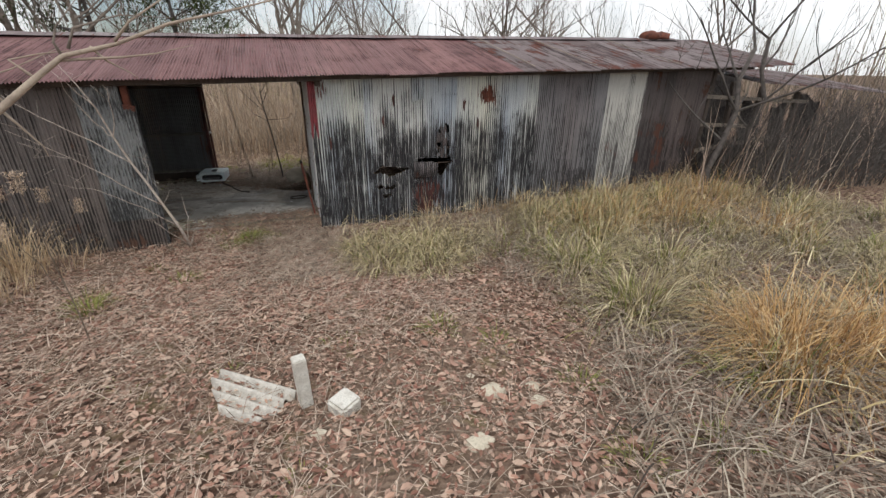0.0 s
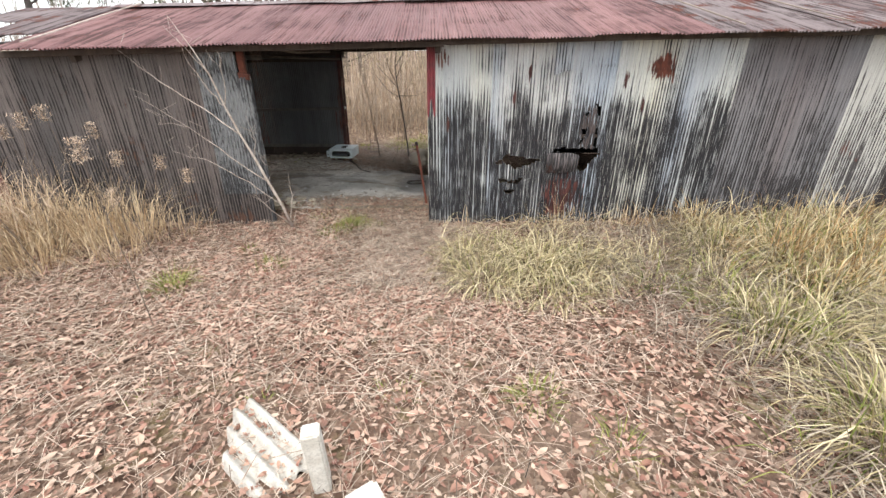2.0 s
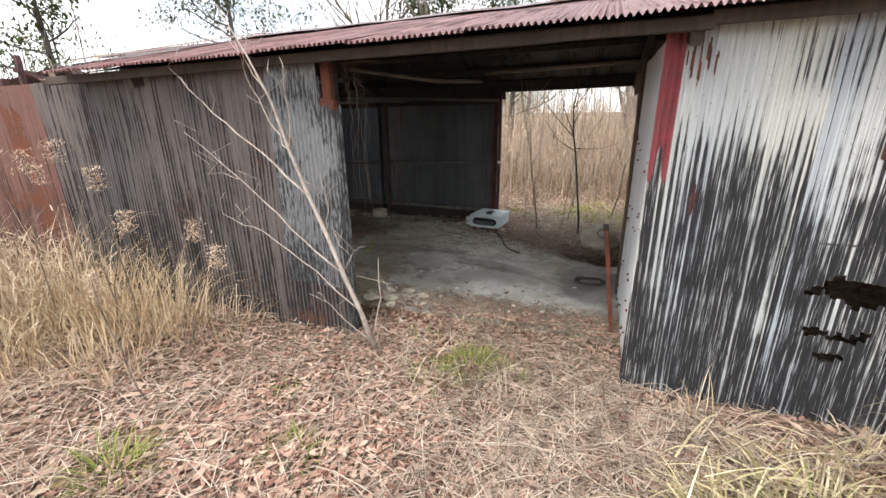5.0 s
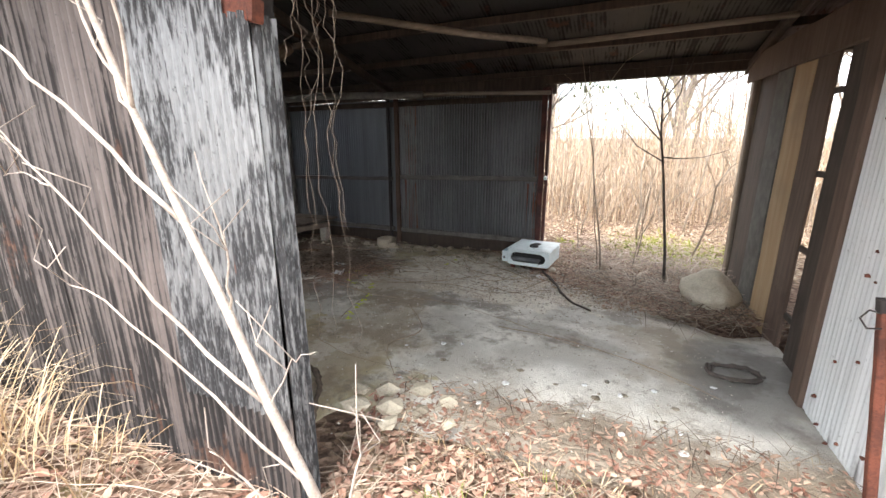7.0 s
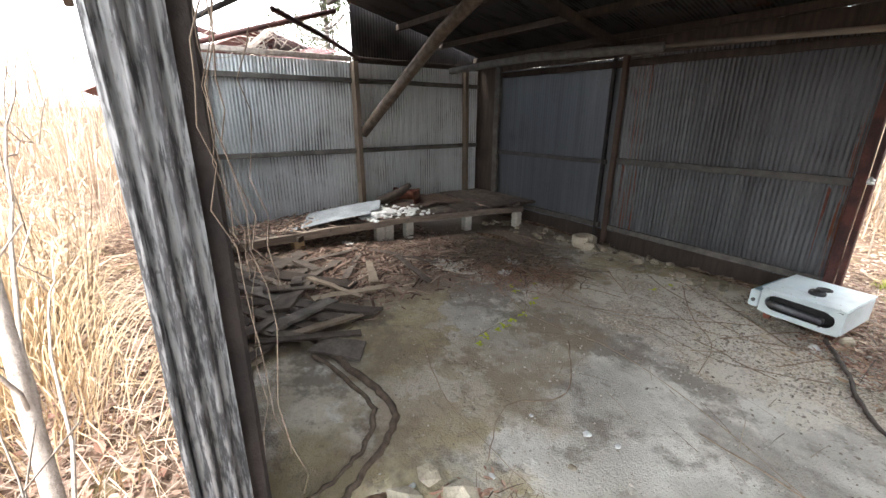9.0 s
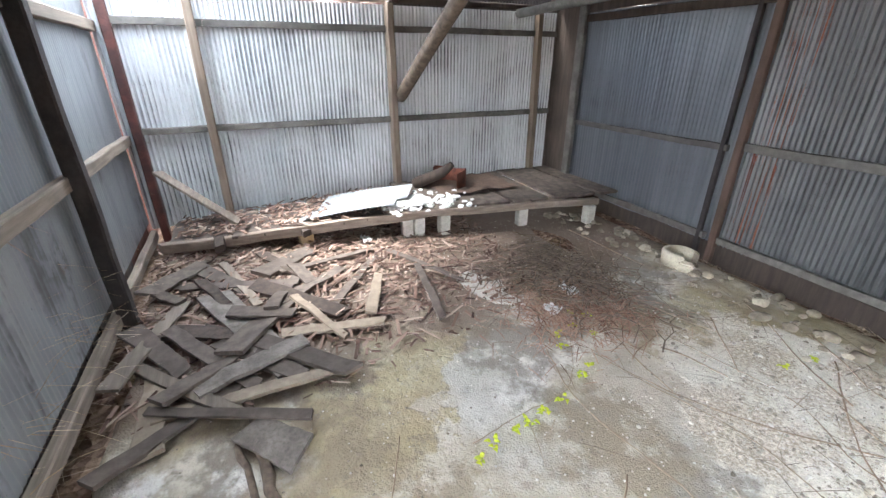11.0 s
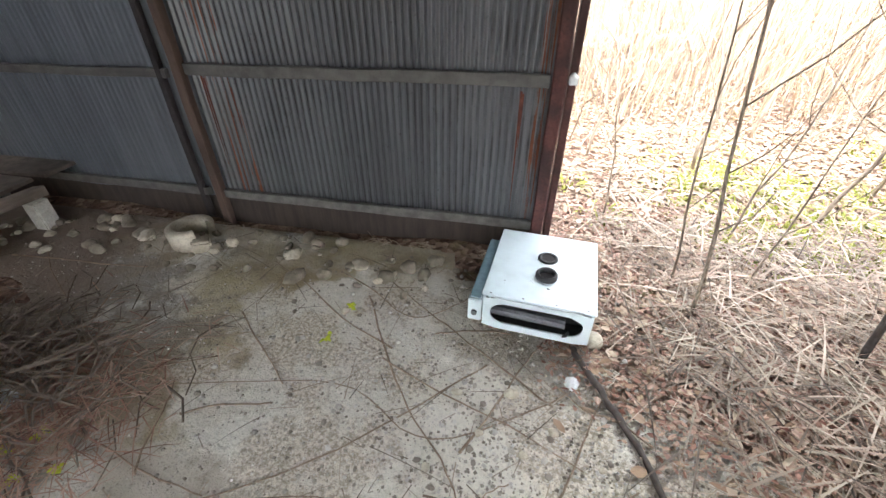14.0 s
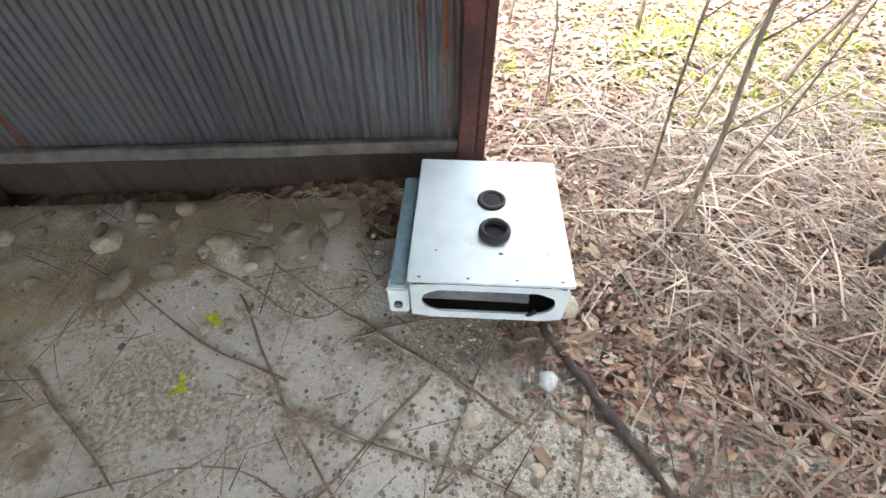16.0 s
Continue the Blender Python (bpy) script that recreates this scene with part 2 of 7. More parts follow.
M_WOODX = wood_mat("grey_timber_level", (0.19, 0.16, 0.13), (0.32, 0.27, 0.22), (2.5, 40, 40))
M_WOODY = wood_mat("grey_timber_deep", (0.20, 0.16, 0.13), (0.33, 0.27, 0.22), (40, 2.5, 40))
M_DARKW = wood_mat("dark_timber", (0.055, 0.042, 0.035), (0.10, 0.075, 0.06), (30, 30, 3))
M_BROWNW = wood_mat("brown_timber", (0.12, 0.08, 0.06), (0.19, 0.13, 0.10), (35, 35, 2.5))
M_TAN = wood_mat("tan_board", (0.45, 0.30, 0.16), (0.56, 0.42, 0.26), (14, 14, 1.5), dark=0.6)
M_DEBRIS = wood_mat("rotten_board", (0.09, 0.074, 0.063), (0.185, 0.15, 0.125), (14, 14, 14), dark=0.5)
M_SPLIT = wood_mat("split_pale_board", (0.28, 0.225, 0.17), (0.40, 0.335, 0.26), (20, 20, 20), dark=0.55)
M_PANEL = plain_mat("grey_rotten_panel", (0.24, 0.215, 0.19), (0.15, 0.13, 0.115), 9, 0.9)
M_POSTW = plain_mat("white_concrete", (0.70, 0.68, 0.62), (0.55, 0.52, 0.46), 12, 0.85, fine=90)
M_STONE = plain_mat("yellowish_stone", (0.42, 0.37, 0.29), (0.27, 0.23, 0.175), 12, 0.9, fine=70, vary=0.5)
M_SLATE = plain_mat("weathered_fibre_cement", (0.64, 0.61, 0.55), (0.48, 0.45, 0.40), 16, 0.9, fine=110)
M_SACK = plain_mat("sandy_boulder", (0.64, 0.58, 0.46), (0.50, 0.44, 0.34), 6, 0.9, fine=80, bump=0.6)
M_ENAMEL = plain_mat("white_enamel", (0.76, 0.85, 0.87), (0.73, 0.83, 0.86), 5, 0.35, fine=4, bump=0.05, lo=0.2, hi=0.9)
M_BLUE = plain_mat("pale_blue_enamel", (0.28, 0.42, 0.47), (0.22, 0.34, 0.39), 7, 0.45, fine=40, bump=0.1)
M_RUBBER = plain_mat("black_rubber", (0.022, 0.022, 0.024), (0.035, 0.034, 0.034), 30, 0.55)
M_STEEL = plain_mat("dull_inner_steel", (0.22, 0.23, 0.24), (0.14, 0.14, 0.15), 8, 0.5, metal=0.5)
M_CABLE = plain_mat("dark_rubber_hose", (0.06, 0.05, 0.045), (0.10, 0.08, 0.065), 20, 0.7)
M_STALK = plain_mat("dry_brown_stalk", (0.40, 0.30, 0.215), (0.25, 0.18, 0.125), 15, 0.85, vary=0.35)
M_ROOT = plain_mat("dead_vine_bark", (0.11, 0.085, 0.065), (0.20, 0.155, 0.12), 18, 0.9)
M_PALETWIG = plain_mat("pale_bare_bark", (0.58, 0.51, 0.45), (0.40, 0.33, 0.28), 20, 0.85, fine=140)
M_BARK = plain_mat("grey_bark", (0.15, 0.125, 0.105), (0.24, 0.20, 0.17), 10, 0.9)
M_TWIG = plain_mat("light_twig_bark", (0.30, 0.24, 0.19), (0.40, 0.33, 0.26), 12, 0.9)
M_BARKD = plain_mat("dark_bark", (0.060, 0.052, 0.048), (0.115, 0.10, 0.09), 12, 0.9)
M_PLASTIC = plain_mat("white_foam", (0.82, 0.83, 0.83), (0.70, 0.71, 0.71), 9, 0.6)
M_LEAF = blade_mat("dead_leaf", (0.14, 0.065, 0.045), (0.36, 0.195, 0.14), (0.50, 0.315, 0.235), (0.60, 0.45, 0.345), (0.26, 0.12, 0.09), (0.46, 0.29, 0.22), (0.58, 0.45, 0.35))
M_LEAFB = blade_mat("faded_leaf", (0.22, 0.14, 0.09), (0.42, 0.30, 0.20), (0.56, 0.43, 0.31), (0.66, 0.55, 0.42), (0.32, 0.20, 0.13), (0.48, 0.36, 0.25))
M_THATCH = blade_mat("fallen_stem", (0.055, 0.042, 0.034), (0.24, 0.175, 0.13), (0.46, 0.38, 0.29), (0.10, 0.075, 0.06), (0.60, 0.52, 0.41), (0.16, 0.115, 0.085), (0.36, 0.29, 0.225))
M_MOSS = blade_mat("moss_leaf", (0.25, 0.29, 0.04), (0.36, 0.40, 0.06), (0.44, 0.44, 0.12))
M_GRIT = blade_mat("grit", (0.18, 0.15, 0.12), (0.34, 0.30, 0.25), (0.52, 0.48, 0.42), (0.66, 0.63, 0.58))
M_STRAW = blade_mat("straw", (0.20, 0.13, 0.095), (0.54, 0.40, 0.31), (0.76, 0.65, 0.53), (0.36, 0.25, 0.19), (0.66, 0.54, 0.43), (0.28, 0.18, 0.135))
M_DRY = blade_mat("dry_grass", (0.13, 0.09, 0.05), (0.47, 0.37, 0.19), (0.78, 0.68, 0.45), (0.20, 0.155, 0.075), (0.62, 0.51, 0.30), (0.09, 0.07, 0.04), (0.70, 0.60, 0.38), (0.34, 0.30, 0.13))
M_FOX = blade_mat("russet_grass", (0.24, 0.12, 0.05), (0.52, 0.31, 0.12), (0.68, 0.47, 0.23), (0.38, 0.20, 0.08), (0.74, 0.58, 0.34))
M_ORANGE = blade_mat("tawny_grass", (0.42, 0.28, 0.16), (0.62, 0.46, 0.28), (0.74, 0.61, 0.42), (0.50, 0.36, 0.22))
M_GREEN = blade_mat("green_grass", (0.09, 0.11, 0.025), (0.22, 0.25, 0.055), (0.34, 0.34, 0.10), (0.15, 0.18, 0.04))
M_SPROUT = blade_mat("yellow_green_leaf", (0.48, 0.55, 0.03), (0.62, 0.66, 0.05), (0.40, 0.50, 0.06))
M_PALEGRASS = blade_mat("pale_dead_stem", (0.40, 0.29, 0.20), (0.56, 0.43, 0.31), (0.68, 0.56, 0.43), (0.34, 0.24, 0.17), (0.50, 0.37, 0.25))
M_WOODS = blade_mat("far_wood_stems", (0.16, 0.125, 0.10), (0.26, 0.20, 0.15), (0.34, 0.27, 0.20), (0.20, 0.17, 0.13))
M_EVER = blade_mat("evergreen_leaf", (0.035, 0.055, 0.02), (0.07, 0.10, 0.035), (0.11, 0.13, 0.045))
M_VINELEAF = blade_mat("pale_vine_leaf", (0.30, 0.30, 0.10), (0.42, 0.40, 0.16), (0.36, 0.30, 0.16))
M_SEED = blade_mat("seed_head", (0.50, 0.40, 0.29), (0.62, 0.53, 0.42), (0.44, 0.34, 0.24))
M_PLUME = blade_mat("brown_seed_head", (0.46, 0.33, 0.22), (0.62, 0.49, 0.37), (0.34, 0.24, 0.16))


def ground_mat():
    n = Nodes("leaf_littered_earth")
    cell = n.voronoi(26, "Color")
    s = n.t.nodes.new("ShaderNodeSeparateColor")
    n.link(cell, s.inputs[0])
    fine, big, mid = n.noise(38, 4, 0.7), n.noise(0.7, 4, 0.6, 2), n.noise(4, 4, 0.6, 7)
    col = n.ramp(s.outputs[0], (0, (0.07, 0.04, 0.028)), (0.4, (0.15, 0.09, 0.063)), (0.75, (0.25, 0.165, 0.12)), (1, (0.36, 0.265, 0.2)))
    col = n.mix(n.span(big, 0.42, 0.62, 0, 0.55), col, (0.24, 0.175, 0.13))
    col = n.mix(n.span(mid, 0.55, 0.72, 0, 0.5), col, (0.22, 0.19, 0.08))
    col = n.mix(n.span(fine, 0.5, 0.75, 0, 0.75), col, (0.09, 0.06, 0.045))
    h = n.math("ADD", n.voronoi(26), n.math("MULTIPLY", fine, 0.7))
    return n.done(col, 0.9, 0, h, 0.9, 0.03, spec=0.2)


def slab_mat():
    n = Nodes("stained_concrete")
    x, y = n.axis(0), n.axis(1)
    big, mid, fine, grit = n.noise(0.8, 5, 0.6), n.noise(2.6, 6, 0.65, 4), n.noise(14, 5, 0.7, 8), n.noise(110, 2, 0.7, 1)
    edge = n.math("MULTIPLY", n.math("SUBTRACT", n.noise(4.5, 6, 0.6, 41), 0.5), 0.9)
    # worn tan base with whitish remains of the screed
    col = n.mix(n.span(mid, 0.36, 0.64), (0.76, 0.72, 0.63), (0.50, 0.45, 0.36))
    col = n.mix(n.span(n.noise(3.4, 5, 0.6, 13), 0.50, 0.55, 0, 0.9), col, (0.80, 0.79, 0.75))
    col = n.mix(n.span(n.noise(1.2, 4, 0.6, 31), 0.45, 0.58, 0, 0.75), col, (0.36, 0.295, 0.14))
    # the smooth grey screed that is still whole
    s1 = n.math("SUBTRACT", 2.55, y)
    s2 = n.math("ADD", x, 1.45)
    s3 = n.math("ADD", n.math("ADD", y, n.math("MULTIPLY", x, 0.43)), -0.93)
    whole = n.span(n.math("ADD", n.math("MINIMUM", s1, n.math("MINIMUM", s2, s3)), edge), -0.03, 0.05)
    smooth_ = n.mix(n.span(n.noise(2.0, 4, 0.55, 51), 0.38, 0.62), (0.74, 0.715, 0.66), (0.48, 0.46, 0.415))
    smooth_ = n.mix(n.span(n.noise(3.0, 5, 0.65, 57), 0.54, 0.7, 0, 0.5), smooth_, (0.33, 0.30, 0.25))
    col = n.mix(whole, col, smooth_)
    stain = n.span(n.noise(1.9, 6, 0.7, 21), 0.48, 0.58, 0, 0.82)
    col = n.mix(stain, col, (0.22, 0.19, 0.155))
    col = n.mix(n.span(n.noise(0.95, 5, 0.62, 87), 0.47, 0.56, 0, 0.55), col, (0.32, 0.25, 0.155))
    col = n.mix(n.span(fine, 0.56, 0.68, 0, 0.55), col, (0.20, 0.17, 0.135))
    # earth trodden in at the doorway
    sill = n.span(n.math("ADD", y, n.math("MULTIPLY", edge, 0.55)), 0.98, 0.78, 0, 0.9)
    sill = n.math("MULTIPLY", sill, n.span(n.math("ADD", x, edge), 0.15, 0.6))
    col = n.mix(sill, col, n.mix(fine, (0.16, 0.125, 0.095), (0.34, 0.28, 0.215)))
    # a broken strip with dark grit across the middle
    ex = n.math("MULTIPLY", n.math("SUBTRACT", x, 0.62), 1.9)
    ey = n.math("MULTIPLY", n.math("ADD", n.math("SUBTRACT", y, 1.78), n.math("MULTIPLY", n.math("SUBTRACT", x, 0.62), 0.25)), 6.5)
    rr = n.math("ADD", n.math("MULTIPLY", ex, ex), n.math("MULTIPLY", ey, ey))
    gap = n.span(n.math("ADD", rr, n.math("MULTIPLY", edge, 2.6)), 1.1, 0.5, 0, 0.55)
    col = n.mix(gap, col, n.mix(n.span(fine, 0.4, 0.6), (0.13, 0.11, 0.09), (0.33, 0.30, 0.26)))
    # soot and damp by the partition
    px, py = n.math("MULTIPLY", n.math("SUBTRACT", x, 1.8), 2.2), n.math("MULTIPLY", n.math("SUBTRACT", y, 1.55), 1.5)
    pr = n.math("ADD", n.math("MULTIPLY", px, px), n.math("MULTIPLY", py, py))
    col = n.mix(n.span(n.math("ADD", pr, n.math("MULTIPLY", edge, 1.8)), 1.2, 0.25, 0, 0.75), col, (0.15, 0.145, 0.14))
    # gritty earth round the slab's back corner; its pale tones paint in rear daylight
    hx, hy = n.math("MULTIPLY", n.math("SUBTRACT", x, 0.2), 0.85), n.math("MULTIPLY", n.math("SUBTRACT", y, 3.0), 1.35)
    hr = n.math("ADD", n.math("MULTIPLY", hx, hx), n.math("MULTIPLY", hy, hy))
    lit_soil = n.span(n.math("ADD", hr, n.math("MULTIPLY", edge, 2.6)), 1.35, 0.95, 0, 0.9)
    col = n.mix(lit_soil, col, n.mix(n.span(n.noise(70, 3, 0.75, 33), 0.36, 0.64), (0.33, 0.275, 0.205), (0.74, 0.67, 0.565)))
    pale = n.span(n.noise(2.7, 6, 0.66, 71), 0.48, 0.55, 0, 0.85)
    col = n.mix(n.math("MULTIPLY", lit_soil, pale), col, n.mix(fine, (0.80, 0.765, 0.69), (0.62, 0.585, 0.50)))
    # a fallen-in, earthy corner by the wooden platform
    d = n.math("ADD", n.math("MULTIPLY", x, -1.0), n.math("MULTIPLY", y, -0.15))
    earth = n.span(n.math("ADD", d, n.math("MULTIPLY", mid, 1.4)), 1.75, 2.35)
    col = n.mix(earth, col, n.mix(fine, (0.15, 0.11, 0.085), (0.26, 0.20, 0.155)))
    # strip along the back wall lightened too, rear daylight put into its colour
    yb = n.span(n.math("ADD", n.math("ADD", y, n.math("MULTIPLY", x, 0.12)), n.math("MULTIPLY", n.math("SUBTRACT", mid, 0.5), 2.0)), 3.5, 3.85, 0, 0.65)
    col = n.mix(yb, col, n.mix(fine, (0.26, 0.22, 0.145), (0.66, 0.59, 0.43)))
    col = n.mix(n.span(grit, 0.58, 0.76, 0, 0.45), col, (0.16, 0.14, 0.11))
    rough = n.span(big, 0.35, 0.65, 0.5, 0.8)
    worn = n.math("SUBTRACT", 1.0, n.math("MULTIPLY", whole, 0.7))
    h = n.math("ADD", n.math("MULTIPLY", grit, 0.35), n.math("MULTIPLY", n.math("ADD", fine, mid), worn))
    h = n.math("ADD", h, n.math("MULTIPLY", n.math("SUBTRACT", whole, gap), 0.45))
    return n.done(col, rough, 0, h, 0.85, 0.02)


M_GROUND, M_CONC = ground_mat(), slab_mat()


# ---- mesh builders ----
class Mesh:
    """Collects vertices and faces of one mesh."""

    def __init__(self):
        self.v, self.f, self.mi = [], [], None

    def quad(self, a, b, c, d):
        k = len(self.v)
        self.v += [a, b, c, d]
        self.f.append((k, k + 1, k + 2, k + 3))

    def tube(self, pts, radii, n=6, cap=True, squash=1.0, spin=0.0):
        pts = [Vector(p) for p in pts]
        k0, up = len(self.v), None
        for i, p in enumerate(pts):
            d = (pts[min(i + 1, len(pts) - 1)] - pts[max(i - 1, 0)]).normalized()
            if up is None:
                up = Vector((0, 0, 1)) if abs(d.z) < 0.9 else Vector((0, 1, 0))
            side = d.cross(up).normalized()
            up = side.cross(d).normalized()
            r = radii[i] if isinstance(radii, (list, tuple)) else radii
            for j in range(n):
                a = 2 * math.pi * j / n + spin
                self.v.append(tuple(p + side * (math.cos(a) * r) + up * (math.sin(a) * r * squash)))
        for i in range(len(pts) - 1):
            for j in range(n):
                a, b = k0 + i * n + j, k0 + i * n + (j + 1) % n
                self.f.append((a, b, b + n, a + n))
        if cap:
            self.f.append(tuple(k0 + j for j in reversed(range(n))))
            self.f.append(tuple(k0 + (len(pts) - 1) * n + j for j in range(n)))

    def beam(self, p0, p1, w, t, seg=6, jit=0.003, roll=0.0, ch=0.12, rng=random, taper=1.0, sag=0.0):
        """A sawn timber: bevelled section w by t, swept with a slight waver."""
        p0, p1 = Vector(p0), Vector(p1)
        d = (p1 - p0).normalized()
        up = Vector((0, 0, 1)) if abs(d.z) < 0.8 else Vector((0, 1, 0))
        s = d.cross(up).normalized()
        u = s.cross(d)
        c, q = math.cos(roll), math.sin(roll)
        s, u = s * c + u * q, u * c - s * q
        e = min(w, t) * ch
        ring = [(-w / 2 + e, -t / 2), (w / 2 - e, -t / 2), (w / 2, -t / 2 + e), (w / 2, t / 2 - e), (w / 2 - e, t / 2), (-w / 2 + e, t / 2), (-w / 2, t / 2 - e), (-w / 2, -t / 2 + e)]
        k0 = len(self.v)
        for i in range(seg + 1):
            f = i / seg
            o = p0.lerp(p1, f) + s * rng.uniform(-jit, jit) + u * (rng.uniform(-jit, jit) - sag * 4 * f * (1 - f))
            g = 1 + (taper - 1) * f
            ragged = rng.uniform(-1, 1) * jit * 3 if i in (0, seg) else 0
            for a, b in ring:
                self.v.append(tuple(o + s * (a * g + rng.uniform(-jit, jit) * 0.4) + u * (b * g) + d * (ragged * (1 if a > 0 else -1))))
        for i in range(seg):
            for j in range(8):
                a, b = k0 + i * 8 + j, k0 + i * 8 + (j + 1) % 8
                self.f.append((a, b, b + 8, a + 8))
        self.f.append(tuple(k0 + j for j in reversed(range(8))))
        self.f.append(tuple(k0 + seg * 8 + j for j in range(8)))

    def blade(self, base, way, length, width, droop, seg=4, lift=0.0):
        """A grass blade: a tapering ribbon that bends over."""
        p, d = Vector(base), Vector(way).normalized()
        side = d.cross(Vector((0, 0, 1)))
        side = (side if side.length > 1e-3 else Vector((1, 0, 0))).normalized()
        k = len(self.v)
        for i in range(seg + 1):
            w = width * (1 - (i / seg) ** 1.6) * 0.5 + 0.0004
            self.v.append(tuple(p - side * w))
            self.v.append(tuple(p + side * w))
            d = (d - Vector((0, 0, droop / seg * (1 + i)))).normalized()
            p = p + d * (length / seg)
        for i in range(seg):
            a = k + 2 * i
            self.f.append((a, a + 1, a + 3, a + 2))

    def rock(self, c, r, rng, squash=0.7, n=1):
        bm = bmesh.new()
        bmesh.ops.create_icosphere(bm, subdivisions=n + 1, radius=1)
        k = len(self.v)
        sd = Vector((rng.random() * 50, rng.random() * 50, 0))
        sx, sy = rng.uniform(0.75, 1.25), rng.uniform(0.75, 1.25)
        for v in bm.verts:
            g = 1 + 0.45 * noise.noise(v.co * 1.3 + sd) + 0.15 * noise.noise(v.co * 3.5 + sd)
            self.v.append((c[0] + v.co.x * r * g * sx, c[1] + v.co.y * r * g * sy, c[2] + max(v.co.z * g, -0.5) * r * squash))
        self.f += [tuple(k + v.index for v in f.verts) for f in bm.faces]
        bm.free()

    def data(self, name, mat, smooth=False):
        me = bpy.data.meshes.new(name)
        me.from_pydata(self.v, [], self.f)
        me.materials.append(mat)
        if smooth:
            me.polygons.foreach_set("use_smooth", [True] * len(me.polygons))
        me.update()
        return me

    def ob(self, name, mat, parent=None, label="", smooth=False):
        o = new(name, self.data(name, mat, smooth))
        if parent is not None:
            o.parent = parent
        return tagged(o, label) if label else o


def empty(name, place=(0, 0, 0)):
    o = new(name)
    o.location = place
    o.empty_display_size = 0.1
    return o


def hang(child, parent):
    """Parents a mesh drawn in world coordinates under a placed Empty."""
    child.parent = parent
    child.matrix_parent_inverse = Matrix.Translation(parent.location).inverted()
    return child


def lay(mesh, name, mat, parent, label="", smooth=False):
    return hang(mesh.ob(name, mat, None, label, smooth), parent)


def cbox(a, b, e=0.004):
    """A box with bevelled edges as a Mesh."""
    bm = bmesh.new()
    bmesh.ops.create_cube(bm, size=1)
    for v in bm.verts:
        v.co = Vector([(a[i] + b[i]) / 2 + v.co[i] * (b[i] - a[i]) for i in range(3)])
    bmesh.ops.bevel(bm, geom=bm.edges[:], offset=e, segments=2, affect="EDGES")
    m = Mesh()
    bm.verts.index_update()
    m.v = [tuple(v.co) for v in bm.verts]
    m.f = [tuple(v.index for v in f.verts) for f in bm.faces]
    bm.free()
    return m


def sheet(u0, u1, lo, hi, at, rows=10, amp=0.0105, cut=None, warp=0.006, seed=0, step=6):
    """A corrugated sheet: u runs across the waves, from lo(u) to hi(u) up; at(u, z, off) places it."""
    m = Mesh()
    cols = max(4, int((u1 - u0) / PITCH * step))
    for r in range(rows + 1):
        for c in range(cols + 1):
            u = u0 + (u1 - u0) * c / cols
            a, b = lo(u), hi(u)
            z = a + (b - a) * r / rows
            off = amp * math.sin(2 * math.pi * u / PITCH)
            off += warp * noise.noise(Vector((u * 1.7, z * 1.3, seed * 3.1))) * 2
            m.v.append(at(u, z, off))
    for r in range(rows):
        for c in range(cols):
            u = u0 + (u1 - u0) * (c + 0.5) / cols
            z = lo(u) + (hi(u) - lo(u)) * (r + 0.5) / rows
            if cut and cut(u, z):
                continue
            k = r * (cols + 1) + c
            m.f.append((k, k + 1, k + cols + 2, k + cols + 1))
    return m


def ragged(level, depth=0.02, f=9.0, seed=0.0):
    return lambda u: level + depth * noise.noise(Vector((u * f, seed, 0.3)))


def ground_z(x, y):
    z = 0.02 + 0.05 * noise.noise(Vector((x * 0.6, y * 0.6, 1.0)))
    s = min(max((-3.3 - y) / 3.0, 0), 1.6)
    z += 0.56 * s * s * (3 - 2 * min(s, 1)) / (1 if s <= 1 else s * s)
    z += 0.10 * min(max((x - 3.5) / 3.0, 0), 2.5) * (1 if y < 0 else 0.4)
    z += 0.06 * min(max((-x - 0.5) / 2.0, 0), 1) * (1 if y < 0 else 0)
    if y > 3.2:
        z -= 0.03
    return z


def eave(x):
    return 2.035 + 0.024 * x


def ridge(x):
    return 2.53 + 0.024 * x


RIDGE_Y, BACK_Y = 1.95, 3.95


def roof_z(x, y):
    """Underside height of the gable roof."""
    return ridge(x) - (ridge(x) - eave(x) + 0.0) * abs(y - RIDGE_Y) / 2.1


# ---- ground ----
def spaced(lo, hi, near_lo, near_hi, fine, steps):
    a = list(np.arange(near_lo, near_hi + 1e-6, fine))
    left = [near_lo - (near_lo - lo) * (k / steps) ** 3 for k in range(1, steps + 1)]
    right = [near_hi + (hi - near_hi) * (k / steps) ** 3 for k in range(1, steps + 1)]
    return sorted(left) + a + right


gx, gy = spaced(-400, 400, -7, 12, 0.16, 16), spaced(-400, 400, -8, 10, 0.16, 16)
g = Mesh()
for y in gy:
    for x in gx:
        inside = -3.9 < x < 2.2 and 0.55 < y < 3.0
        z = ground_z(max(-12, min(14, x)), max(-8, min(12, y))) + 0.03 * noise.noise(Vector((x * 2.3, y * 2.3, 4)))
        g.v.append((x, y, min(z, -0.02) if inside else z))
for j in range(len(gy) - 1):
    for i in range(len(gx) - 1):
        k = j * len(gx) + i
        g.f.append((k, k + 1, k + len(gx) + 1, k + len(gx)))
tagged(g.ob("ground", M_GROUND, smooth=True), "brown earth under dead leaves and straw", "ground", kind="structure")


def floor_z(x, y):
    return 0.085 - 0.018 * y + 0.008 * noise.noise(Vector((x * 1.5, y * 1.5, 7)))


